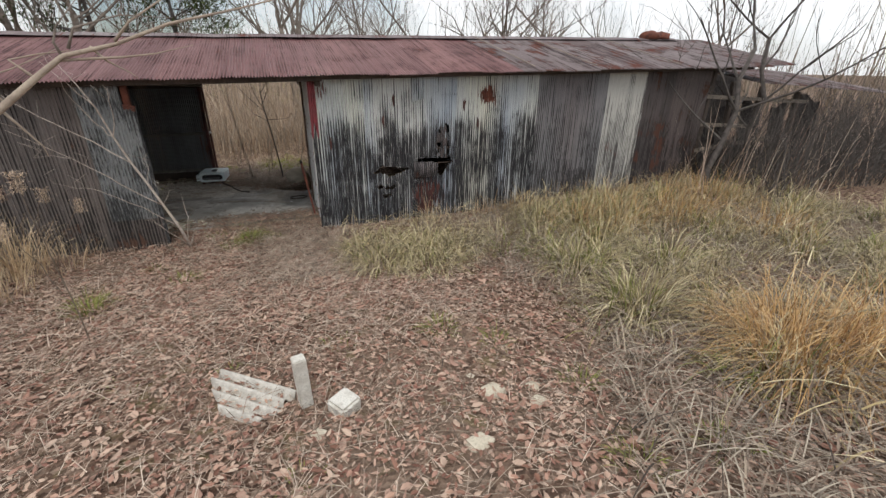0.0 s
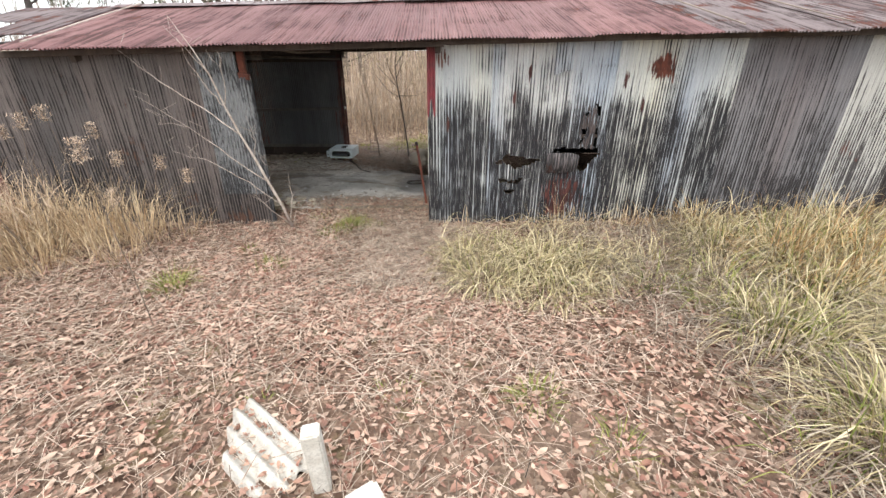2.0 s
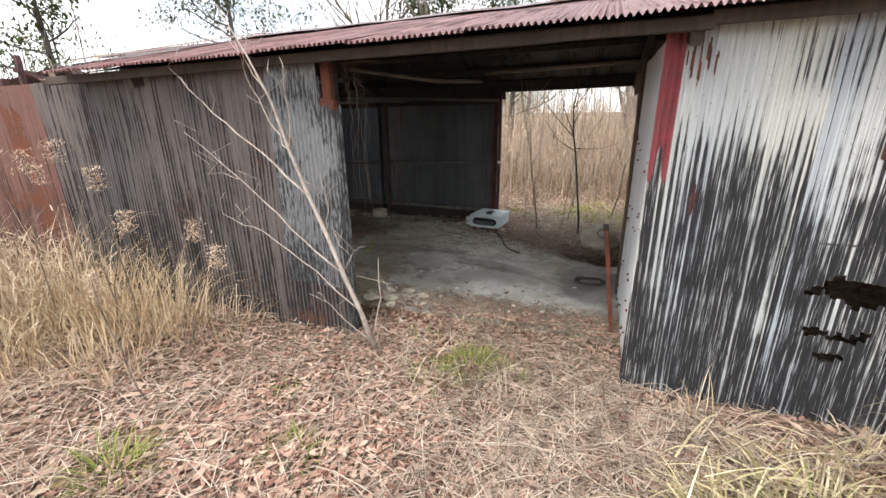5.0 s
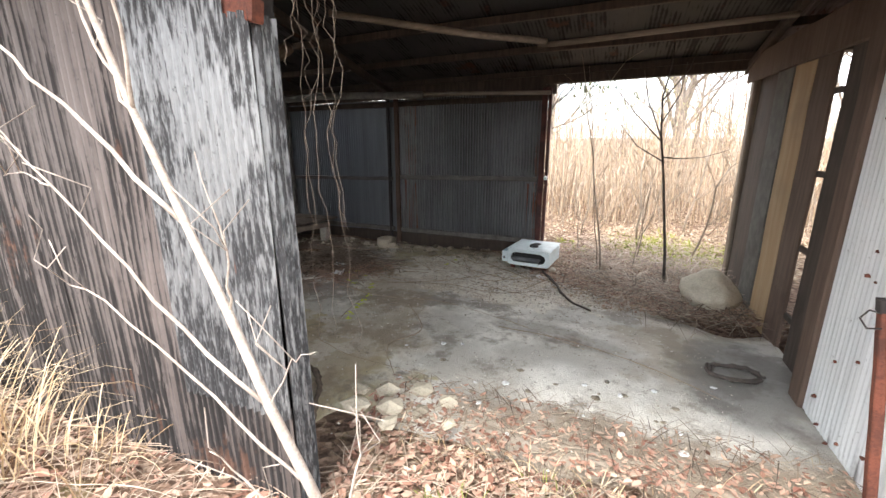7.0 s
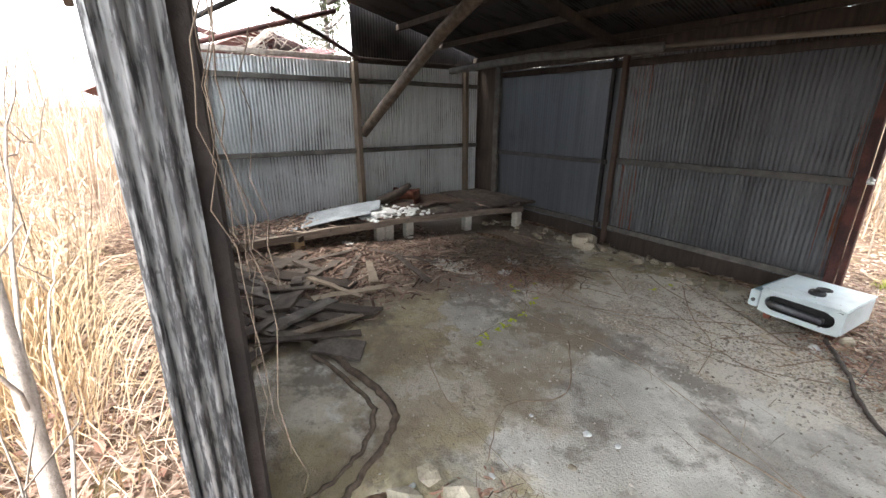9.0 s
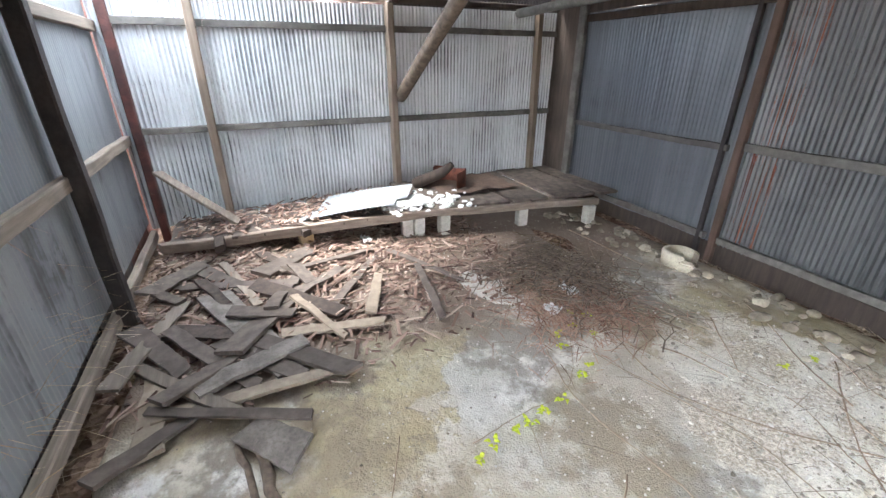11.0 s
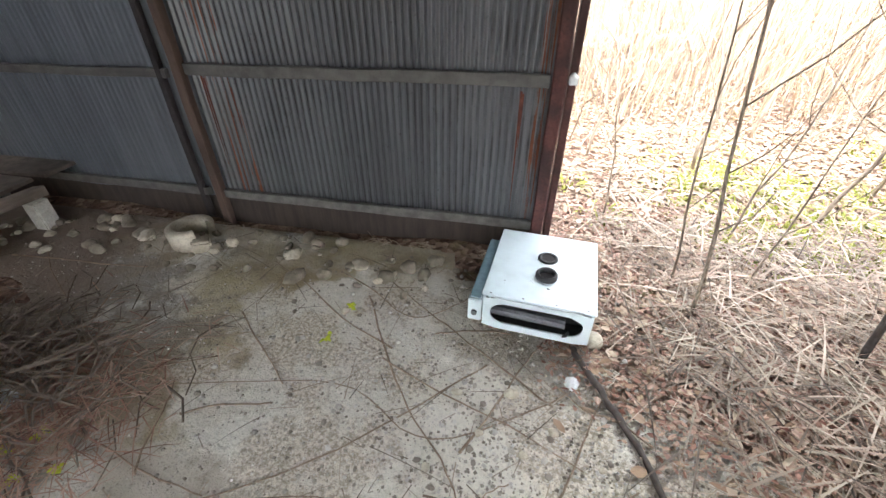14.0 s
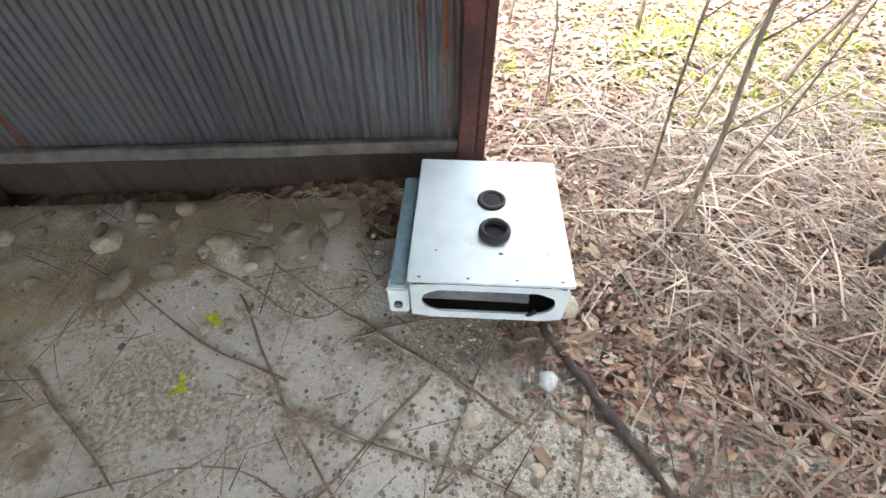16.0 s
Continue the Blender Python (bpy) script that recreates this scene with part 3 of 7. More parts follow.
s = Mesh()
NX, NY = 110, 70
for j in range(NY + 1):
    for i in range(NX + 1):
        x = -3.78 + 5.86 * i / NX
        y0 = (0.55 if x > -0.3 else 0.12) + 0.10 * noise.noise(Vector((x * 3, 1, 1))) + 0.05 * noise.noise(Vector((x * 9, 1, 1)))
        y1 = 3.9 if x < 0.1 else max(2.4, 3.62 - 0.75 * (x - 0.1)) + 0.16 * noise.noise(Vector((x * 3, 2, 1)))
        y = y0 + (y1 - y0) * j / NY
        edge = min(j, NY - j) == 0
        sink = 0.055 * max(0.0, 1 - (NY - j) / 12) ** 1.5 if x > -0.2 else 0.0
        s.v.append((x, y, floor_z(x, y) + 0.004 * noise.noise(Vector((x * 6, y * 6, 3))) - (0.09 if edge else 0) - sink))
for j in range(NY):
    for i in range(NX):
        k = j * (NX + 1) + i
        s.f.append((k, k + 1, k + NX + 2, k + NX + 1))
tagged(s.ob("floor", M_CONC, smooth=True), "stained and cracked bare concrete floor", "floor", kind="structure")


# ---- walls ----
def structure(name, label, category):
    return tagged(empty(name), label, category, kind="structure")


def front_at(u, z, off):
    return (u, -0.01 - off, z)


def in_poly(u, z, poly):
    hit = False
    for k in range(len(poly)):
        (a, b), (c, d) = poly[k], poly[k - 1]
        if (b > z) != (d > z) and u < (c - a) * (z - b) / (d - b) + a:
            hit = not hit
    return hit


HOLES = [
    [(2.69, 0.80), (2.80, 0.83), (2.84, 0.89), (2.93, 0.875), (2.95, 0.845), (3.27, 0.82), (3.10, 0.745), (2.98, 0.715), (2.86, 0.75)],
    [(3.34, 0.915), (3.48, 0.95), (3.70, 0.955), (3.90, 0.94), (3.96, 0.87), (3.87, 0.82), (3.82, 0.71), (3.73, 0.67), (3.66, 0.72), (3.64, 0.87), (3.50, 0.89)],
    [(3.68, 1.00), (3.71, 1.07), (3.69, 1.17), (3.77, 1.20), (3.75, 1.10), (3.73, 1.01)],
    [(3.84, 0.98), (3.87, 1.06), (3.85, 1.17), (3.89, 1.19), (3.91, 1.05), (3.88, 0.96)],
    [(3.71, 1.30), (3.74, 1.36), (3.78, 1.37), (3.75, 1.31)],
    [(3.82, 1.42), (3.88, 1.43), (3.90, 1.33), (3.86, 1.28)],
    [(2.74, 0.55), (2.80, 0.60), (2.95, 0.565), (3.08, 0.60), (3.02, 0.535), (2.90, 0.53)],
    [(2.84, 0.43), (2.90, 0.47), (2.99, 0.42), (2.92, 0.40)],
]


def torn(u, z):
    w = 0.03 * noise.noise(Vector((u * 14, z * 14, 0)))
    return any(in_poly(u + w, z + w, p) for p in HOLES)


wall_fr = structure("wall_front_right", "front wall of weathered white and grey corrugated sheets", "wall")
u, k = 1.93, 0
plan = [(5.37, M_WHITE), (6.72, M_GREY), (7.5, M_PALE), (9.0, M_BROWN)]
while u < 8.95:
    top, mat = next((p for p in plan if u < p[0] - 0.05))
    w = min(0.69, top - u) if top - u > 0.9 or top - u < 0.7 else top - u
    holed = 2.4 < u + w and u < 4.2
    m = sheet(u, u + w + 0.02, ragged(0.02 + 0.045 * max(0, u - 3), 0.03, 7, k), lambda v: eave(v) - 0.01, lambda a, z, o, k=k: front_at(a, z, o + 0.004 * (k % 2)), 80 if holed else 14, cut=torn if holed else None, seed=k)
    lay(m, "corrugated_sheet", mat, wall_fr, smooth=True)
    u, k = u + w, k + 1
lay(sheet(1.928, 2.02, lambda v: 1.40 + 0.1 * math.sin(v * 90), lambda v: eave(v) - 0.03, lambda a, z, o: (a, -0.022 - o, z), 6), "painted_strip", M_REDP, wall_fr, "faded red painted edge strip")
# a buckled piece between the tears, and a flap bent inwards above the first
lay(sheet(3.32, 3.70, lambda v: 0.66, lambda v: 0.90 - 0.3 * max(0.0, v - 3.6), lambda a, z, o: (a, -0.022 - o - 0.05 * math.sin((z - 0.66) / 0.24 * 2.6) + 0.25 * max(0.0, a - 3.55) ** 1.3, z), 12, seed=4), "buckled_piece", M_GREY, wall_fr, smooth=True)
lay(sheet(2.74, 3.27, lambda v: 0.85, lambda v: 1.045, lambda a, z, o: (a, -0.018 - o * 0.7 + 0.09 * (1.045 - z) / 0.2, z), 8, seed=5), "bent_flap", M_BROWN, wall_fr, smooth=True)
lay(sheet(3.30, 3.50, lambda v: 1.74 + 0.3 * (v - 3.3), lambda v: eave(v) - 0.02, lambda a, z, o: (a, -0.035 - o - 0.03 * (2.1 - z), z), 8, seed=6), "loose_tab", M_WHITE, wall_fr, smooth=True)
def outside(cx, cz, rx, rz, seed):
    return lambda a, z: ((a - cx) / rx) ** 2 + ((z - cz) / rz) ** 2 + 0.9 * noise.noise(Vector((a * 30, z * 5, seed))) + 1.7 * noise.noise(Vector((a * 60, z * 7, seed + 3))) > 0.55


for k, (cx, cz, rx, rz, mat) in enumerate(((4.49, 1.82, 0.17, 0.15, M_RUST), (3.78, 1.15, 0.10, 0.27, M_BROWN), (3.55, 0.35, 0.24, 0.30, M_RUSTRED), (4.12, 1.72, 0.03, 0.12, M_RUSTRED), (2.1, 1.9, 0.07, 0.09, M_RUST), (4.35, 1.45, 0.03, 0.1, M_RUSTRED), (2.16, 1.2, 0.02, 0.12, M_RUSTRED), (2.9, 1.5, 0.02, 0.08, M_RUSTRED), (3.05, 1.75, 0.02, 0.09, M_RUSTRED))):
    m = sheet(cx - rx * 1.3, cx + rx * 1.3, lambda v: cz - rz * 1.3, lambda v: cz + rz * 1.3, lambda p, z, o: front_at(p, z, o + 0.0085), 36, cut=lambda a, z: outside(cx, cz, rx, rz, k)(a, z) or torn(a, z), seed=0, warp=0.0)
    if m.f:
        lay(m, "rust_patch", mat, wall_fr, "rusted-through patch", smooth=True)
for x in (2.02, 4.2, 6.4, 8.7):
    b = Mesh()
    b.beam((x, 0.07, 0), (x, 0.07, eave(x) - 0.05), 0.09, 0.09, 8)
    lay(b, "post", M_DARKW, wall_fr)
for z in (0.3, 1.0, 1.75):
    b = Mesh()
    b.beam((2.0, 0.03, z + 0.04), (8.9, 0.03, z + 0.2), 0.05, 0.035, 14)
    lay(b, "rail", M_DARKW, wall_fr)

wall_fl = structure("wall_front_left", "front wall of rusty brown corrugated sheets with a bare zinc end sheet", "wall")
cuts = [(-4.35, -3.7, M_REDL), (-3.7, -3.05, M_REDL), (-3.05, -2.42, M_LEFT), (-2.42, -1.8, M_LEFT), (-1.8, -1.2, M_LEFT), (-1.2, -0.5, M_LEFT)]
for k, (a, b, mat) in enumerate(cuts):
    m = sheet(a, b + 0.02, ragged(0.0, 0.03, 6, k + 9), lambda v: eave(v) - 0.03, lambda p, z, o, k=k: front_at(p, z, o + 0.005 * (k % 2)), 14, seed=k + 20)
    lay(m, "corrugated_sheet", mat, wall_fl, smooth=True)
m = sheet(-0.52, 0.0, ragged(0.42, 0.015, 8, 2), lambda v: eave(v) - 0.03 if v < -0.09 else 1.72, lambda p, z, o: front_at(p, z, o + 0.012), 24, seed=31)
lay(m, "corrugated_sheet", M_SILVER, wall_fl, "bare zinc sheet streaked with black", smooth=True)
m = sheet(-0.62, 0.0, ragged(0.0, 0.02, 6, 3), lambda v: 0.46, lambda p, z, o: front_at(p, z, o + 0.004), 8, seed=32)
lay(m, "lower_sheet", M_LEFT, wall_fl, "rusty lower sheet", smooth=True)
# the sheet's edge returns round the door jamb
m = sheet(0.0, 0.09, lambda v: 0.03, lambda v: 1.72, lambda p, z, o: (0.004 - o * 0.6 + 0.005 * math.sin(z * 3), -0.012 + p, z), 20, amp=0.02, seed=33)
lay(m, "jamb_return", M_SILVER, wall_fl, smooth=True)
for k, (a, b) in enumerate(((-3.74, -3.0), (-3.0, -2.3), (-2.3, -1.6), (-1.6, -0.85), (-0.85, -0.12))):
    m = sheet(a, b + 0.02, lambda v: 0.2, lambda v: 1.9, lambda p, z, o: (p, 0.012 + o * 0.3 + 0.001 * (k % 2), z), 6, amp=0.006, seed=k + 50, step=4, warp=0.004)
    lay(m, "lining_sheet", M_INNER, wall_fl, "grey zinc lining sheet", smooth=True)
bracket = Mesh()
bracket.beam((-0.05, 0.03, 1.73), (-0.05, 0.03, 2.0), 0.07, 0.05, 3)
bracket.beam((-0.10, -0.0, 1.74), (0.02, 0.0, 1.72), 0.04, 0.06, 2)
lay(bracket, "bracket", M_RUST, wall_fl, "rust-brown steel bracket")
for x in (-0.06, -2.35):
    b = Mesh()
    b.beam((x, 0.08, 0), (x, 0.08, eave(x) - 0.05), 0.08, 0.08, 8)
    lay(b, "post", M_BLACK, wall_fl)
for z, mat in ((0.92, M_WOODX), (1.68, M_WOODX), (0.16, M_WOODX)):
    b = Mesh()
    b.beam((-3.72, 0.035, z - 0.06), (-0.1, 0.035, z + 0.02), 0.05, 0.07, 14)
    lay(b, "rail", mat, wall_fl, "grey weathered rail")

back = structure("wall_back", "back wall of dull zinc corrugated sheets in a shaded tone, on rusty posts", "wall")


def back_at(u, z, off):
    return (u, BACK_Y - off, z)


xs = [-3.42, -2.85, -2.27, -1.62, -1.0, -0.42, 0.2]
for k, (a, b) in enumerate(zip(xs, xs[1:])):
    m = sheet(a, b + 0.025, ragged(0.155, 0.008, 8, k + 40), lambda v: 1.87 + 0.02 * v, lambda p, z, o, k=k: back_at(p, z, o + 0.005 * (k % 2)), 10, amp=0.0022 if k < 3 else 0.0072, seed=k + 40)
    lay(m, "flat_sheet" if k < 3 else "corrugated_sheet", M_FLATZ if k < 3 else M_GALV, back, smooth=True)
for x, w, mat in ((-3.34, 0.09, M_RAIL), (-1.62, 0.05, M_BROWNW), (0.205, 0.06, M_RUSTRED)):
    b = Mesh()
    b.beam((x, BACK_Y - 0.045, -0.05), (x, BACK_Y - 0.045, 1.9), w, 0.05, 10)
    lay(b, "post", mat, back)
b = Mesh()
b.beam((-1.745, BACK_Y - 0.03, 0.02), (-1.745, BACK_Y - 0.03, 1.86), 0.035, 0.035, 6)
lay(b, "angle_iron", M_BLACK, back)
b = Mesh()
b.beam((0.258, BACK_Y - 0.02, -0.05), (0.258, BACK_Y - 0.02, 1.9), 0.035, 0.07, 6)
lay(b, "angle_iron", M_RUSTRED, back)
for x0, z0, x1, z1, mat, t in ((-3.3, 0.835, -1.71, 0.86, M_RAIL, 0.045), (-1.6, 0.885, 0.17, 0.915, M_RAIL, 0.055), (-3.3, 1.76, 0.25, 1.80, M_DARKW, 0.06), (-3.3, 0.20, -1.7, 0.20, M_RAIL, 0.05), (-1.62, 0.195, 0.17, 0.19, M_RAIL, 0.05)):
    b = Mesh()
    b.beam((x0, BACK_Y - 0.03, z0), (x1, BACK_Y - 0.03, z1), 0.03, t, 10)
    lay(b, "rail", mat, back)
b = Mesh()
b.beam((-3.6, BACK_Y + 0.02, 0.07), (0.2, BACK_Y + 0.02, 0.05), 0.05, 0.20, 14, 0.006)
lay(b, "sill_beam", M_DARKW, back, "dark rotten sill beam")
b = Mesh()
b.beam((0.2, BACK_Y, 1.98), (2.25, BACK_Y, 2.03), 0.09, 0.10, 8)
lay(b, "lintel", M_DARKW, back)
b = Mesh()
b.beam((-3.7, BACK_Y + 0.01, 1.885), (-0.5, BACK_Y + 0.01, 1.945), 0.03, 0.17, 10)
lay(b, "top_board", M_DARKW, back)
b = Mesh()
b.beam((-0.5, BACK_Y + 0.01, 1.90), (0.3, BACK_Y + 0.01, 1.945), 0.03, 0.2, 6, 0.012)
lay(b, "top_board", M_DARKW, back)
streaks = Mesh()
rr = random.Random(2)
for x0, z0, n_ in ((-1.5, 0.85, 3), (0.1, 0.86, 2)):
    for _ in range(n_):
        x = x0 + rr.gauss(0, 0.05)
        streaks.blade((x, BACK_Y - 0.0125, z0 + rr.uniform(-0.05, 0.02)), (0, 0.0001, -1), rr.uniform(0.2, 0.62), 0.010, 0, 3)
lay(streaks, "rust_runs", M_RUST, back, "rust runs down the sheet")
bolt = Mesh()
bolt.rock((0.262, BACK_Y - 0.075, 0.93), 0.022, random.Random(3), 1.4)
lay(bolt, "plaster_lump", M_PLASTIC, back, "white lump on the post")
# unseen stretch of back wall, added to keep the closed room dark
m = sheet(3.4, 9.0, lambda v: 0.0, lambda v: 2.0 + 0.024 * v, lambda p, z, o: (p, BACK_Y - o, z), 4, step=4, seed=60)
lay(m, "corrugated_sheet", M_GREY, back, smooth=True)

left = structure("wall_left", "side wall of zinc corrugated sheets in a lit tone, with timber posts", "wall")
LX = -3.76
ys = [0.02, 0.55, 1.1, 1.62, 2.18, 2.78, 3.35, 3.94]
for k, (a, b) in enumerate(zip(ys, ys[1:])):
    m = sheet(a, b + 0.02, ragged(0.14, 0.015, 7, k + 70), lambda v: 1.83, lambda p, z, o, k=k: (LX + o + 0.005 * (k % 2), p, z), 10, seed=k + 70, amp=0.0072)
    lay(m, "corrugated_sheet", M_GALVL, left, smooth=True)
for y0, y1, w, mat in ((2.14, 2.12, 0.10, M_WOODV), (3.70, 3.66, 0.075, M_WOODV), (0.62, 0.63, 0.10, M_WOODV), (0.12, 0.12, 0.07, M_RUSTRED)):
    b = Mesh()
    b.beam((LX + 0.06, y0, 0.05), (LX + 0.06 if y0 != 0.62 else LX + 0.1, y1, 1.84 if y0 > 0.2 else 2.0), w, 0.06, 8)
    lay(b, "post", mat, left)
for z, w in ((0.915, 0.05), (1.66, 0.05)):
    b = Mesh()
    b.beam((LX + 0.035, 0.1, z), (LX + 0.035, 3.9, z - 0.02), 0.03, w, 14)
    lay(b, "rail", M_RAIL, left)
# one plate in two tones: pale as lit, darker past y 2.1 as shaded
b = Mesh()
b.beam((LX + 0.03, 0.05, 1.87), (LX + 0.03, 2.1, 1.865), 0.05, 0.05, 10)
lay(b, "top_plate", M_PALETWIG, left, "weathered top plate, toned pale as lit")
b = Mesh()
b.beam((LX + 0.03, 2.13, 1.865), (LX + 0.03, 3.9, 1.86), 0.05, 0.05, 10)
lay(b, "top_plate", M_DARKW, left)
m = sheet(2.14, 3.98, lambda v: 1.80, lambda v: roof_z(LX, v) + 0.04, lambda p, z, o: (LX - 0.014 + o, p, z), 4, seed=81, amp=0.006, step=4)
lay(m, "gable_sheet", M_BLACK, left, "black sheet closing the gable", smooth=True)
c = Mesh()
c.beam((-3.58, BACK_Y - 0.03, 0.1), (-3.58, BACK_Y - 0.03, 1.86), 0.34, 0.02, 8)
lay(c, "corner_board", M_DARKW, left)
prop = Mesh()
prop.beam((LX + 0.10, 0.18, 0.62), (LX + 0.42, 0.68, 0.24), 0.08, 0.025, 5)
tagged(prop.ob("leaning_board", M_WOODX), "grey weathered board leaning on the corner post", "board")

part_w = structure("wall_partition", "partition of white painted sheets and brown boards", "wall")
for k, (a, b) in enumerate(((0.03, 0.70), (0.70, 1.36))):
    m = sheet(a, b + 0.01, ragged(0.06, 0.012, 12, k + 90), lambda v: 2.02, lambda p, z, o, k=k: (1.955 - o * 0.12 + 0.006 * k, p, z), 10, seed=k + 90, warp=0.003)
    lay(m, "corrugated_sheet", M_PART, part_w, smooth=True)
nails = Mesh()
rng = random.Random(8)
for _ in range(34):
    nails.rock((1.950, rng.uniform(0.1, 1.3), rng.choice((0.5, 0.95, 0.12, 1.4)) + rng.uniform(-0.12, 0.12)), rng.uniform(0.005, 0.012), rng, 1.2, 0)
lay(nails, "rust_spots", M_RUST, part_w, "rusty nail holes")
for y0, y1, w, t, mat, x in ((1.45, 1.45, 0.14, 0.06, M_BROWNW, 1.97), (1.735, 1.735, 0.41, 0.014, M_DARKW, 2.05), (2.29, 2.29, 0.29, 0.016, M_BROWNW, 2.075), (2.608, 2.608, 0.345, 0.03, M_TAN, 2.08), (2.95, 2.95, 0.33, 0.07, M_RAIL, 2.09), (3.5, 3.5, 0.76, 0.02, M_DARKW, 2.15)):
    b = Mesh()
    b.beam((x, y0, 0.0), (x, y1, 2.05), t, w, 8)
    lay(b, "board", mat, part_w)
for z in (0.27, 0.72, 1.17, 1.63):
    b = Mesh()
    b.beam((2.085, 1.9, z), (2.085, 2.16, z), 0.02, 0.035, 3)
    lay(b, "cleat", M_DARKW, part_w)
b = Mesh()
b.beam((2.17, BACK_Y - 0.02, -0.1), (2.15, BACK_Y - 0.02, 2.05), 0.12, 0.12, 8)
lay(b, "corner_post", M_WOODV, part_w, "grey weathered corner post")
b = Mesh()
b.beam((2.02, 1.35, 1.93), (2.05, 3.9, 1.97), 0.03, 0.22, 10)
lay(b, "fascia_board", M_BROWNW, part_w)
b = Mesh()
b.beam((2.2, 3.1, 0.1), (2.2, 3.85, 0.1), 0.03, 0.2, 4)
lay(b, "board", M_BROWNW, part_w)

# ---- roof ----
roof = structure("roof", "gable roof of faded red and rusty corrugated sheets", "roof")


def slope_at(side, lift):
    def at(u, v, off):
        y = RIDGE_Y + side * v
        return (u, y, ridge(u) - (ridge(u) - eave(u)) * v / 2.1 + off + lift + 0.03 + 0.012 * noise.noise(Vector((u * 1.1, v, 5))))
    return at


u, k = -2.35, 0
while u < 10.2:
    w = 0.66
    mat = M_ROOF if u < 4.6 else M_ROOFG
    drop = 2.24 + 0.05 * noise.noise(Vector((u * 3, 0, 0)))
    end = ragged(drop, 0.025, 16, k)
    m = sheet(u, u + w + 0.03, lambda v: -0.03, end, slope_at(-1, 0.007 * (k % 2)), 10, seed=k + 100, warp=0.005)
    lay(m, "roof_sheet", mat, roof, smooth=True)
    m = sheet(u, u + w + 0.03, lambda v: 0.0, ragged(2.2, 0.02, 16, k), slope_at(1, 0.007 * (k % 2)), 6, seed=k + 140, step=4)
    lay(m, "roof_sheet", M_ROOFG, roof, smooth=True)
    u, k = u + w, k + 1
for u in (-3.05, -3.7):
    m = sheet(u, u + 0.72, lambda v: 0.1 if u < -3.5 else 0.0, ragged(2.2, 0.03, 16, u), slope_at(1, 0.01), 6, seed=u * 7, step=4)
    lay(m, "roof_sheet", M_ROOFG, roof, smooth=True)
# both torn sheets are lengthened to keep the sun off the platform
m = sheet(-3.02, -2.33, lambda v: -0.02, ragged(1.6, 0.12, 5, 3.0), slope_at(-1, 0.012), 8, seed=171)
lay(m, "roof_sheet", M_ROOFG, roof, "torn rusty sheet at the open end, lengthened for shade", smooth=True)
m = sheet(-3.66, -3.0, lambda v: -0.02, ragged(0.95, 0.12, 5, 4.0), slope_at(-1, 0.016), 6, seed=172)
lay(m, "roof_sheet", M_ROOFG, roof, "torn rusty sheet at the open end, lengthened for shade", smooth=True)
# lining added under the sheets, near-black to paint in the roof's shade
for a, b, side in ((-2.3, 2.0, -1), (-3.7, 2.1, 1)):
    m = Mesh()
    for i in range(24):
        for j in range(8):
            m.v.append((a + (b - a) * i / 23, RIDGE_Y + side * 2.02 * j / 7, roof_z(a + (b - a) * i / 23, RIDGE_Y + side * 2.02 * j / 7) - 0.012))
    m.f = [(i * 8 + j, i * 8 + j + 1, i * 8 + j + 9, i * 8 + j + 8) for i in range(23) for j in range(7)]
    lay(m, "lining", M_ROOFU, roof, "near-black lining added under the sheets in place of shade")
for y in (-0.12, 0.5, 1.15, 1.9, 2.7, 3.3, 3.85):
    b = Mesh()
    b.beam((-2.6 if y < 1.9 else -3.75, y, roof_z(-2.6 if y < 1.9 else -3.75, y) - 0.045), (2.1, y, roof_z(2.1, y) - 0.045), 0.045, 0.06, 10)
    lay(b, "purlin", M_DARKW, roof)
    b = Mesh()
    b.beam((2.1, y, roof_z(2.1, y) - 0.03), (9.9, y, roof_z(9.9, y) - 0.03), 0.045, 0.06, 10)
    lay(b, "purlin", M_DARKW, roof)
for x in (-1.7, 2.05):
    for side in (-1, 1):
        b = Mesh()
        b.beam((x, RIDGE_Y + side * 2.05, roof_z(x, RIDGE_Y + side * 2.05) - 0.11), (x, RIDGE_Y, roof_z(x, RIDGE_Y) - 0.11), 0.06, 0.07, 8)
        lay(b, "rafter", M_DARKW, roof)
ridge_cap = Mesh()
pts = [(x, RIDGE_Y - 0.02, ridge(x) + 0.075 + 0.015 * noise.noise(Vector((x * 2, 0, 0)))) for x in np.arange(-2.4, 10.1, 0.4)]
for side in (-1, 1):
    k0 = len(ridge_cap.v)
    for p in pts:
        ridge_cap.v += [p, (p[0], p[1] + side * 0.16, p[2] - 0.05)]
    ridge_cap.f += [(k0 + 2 * i, k0 + 2 * i + 2, k0 + 2 * i + 3, k0 + 2 * i + 1) for i in range(len(pts) - 1)]
lay(ridge_cap, "ridge_cap", M_ROOFG, roof, "rusty ridge capping")
for x in (-2.0, 5.1, 6.2, 7.9):
    b = Mesh()
    b.beam((x, -0.28, eave(x) + 0.065), (x - 0.02, RIDGE_Y - 0.1, ridge(x) + 0.07), 0.022, 0.012, 5)
    lay(b, "batten", M_WOODY if x > 0 else M_PALETWIG, roof, "pale batten lying on the sheets")
lump = Mesh()
lump.rock((9.35, RIDGE_Y, ridge(9.35) + 0.1), 0.26, random.Random(4), 0.5)
lump.rock((9.65, RIDGE_Y, ridge(9.65) + 0.1), 0.2, random.Random(6), 0.5)
tagged(lump.ob("tile_heap", M_RUST, smooth=True), "small heap of red clay on the roof ridge", "rubble")

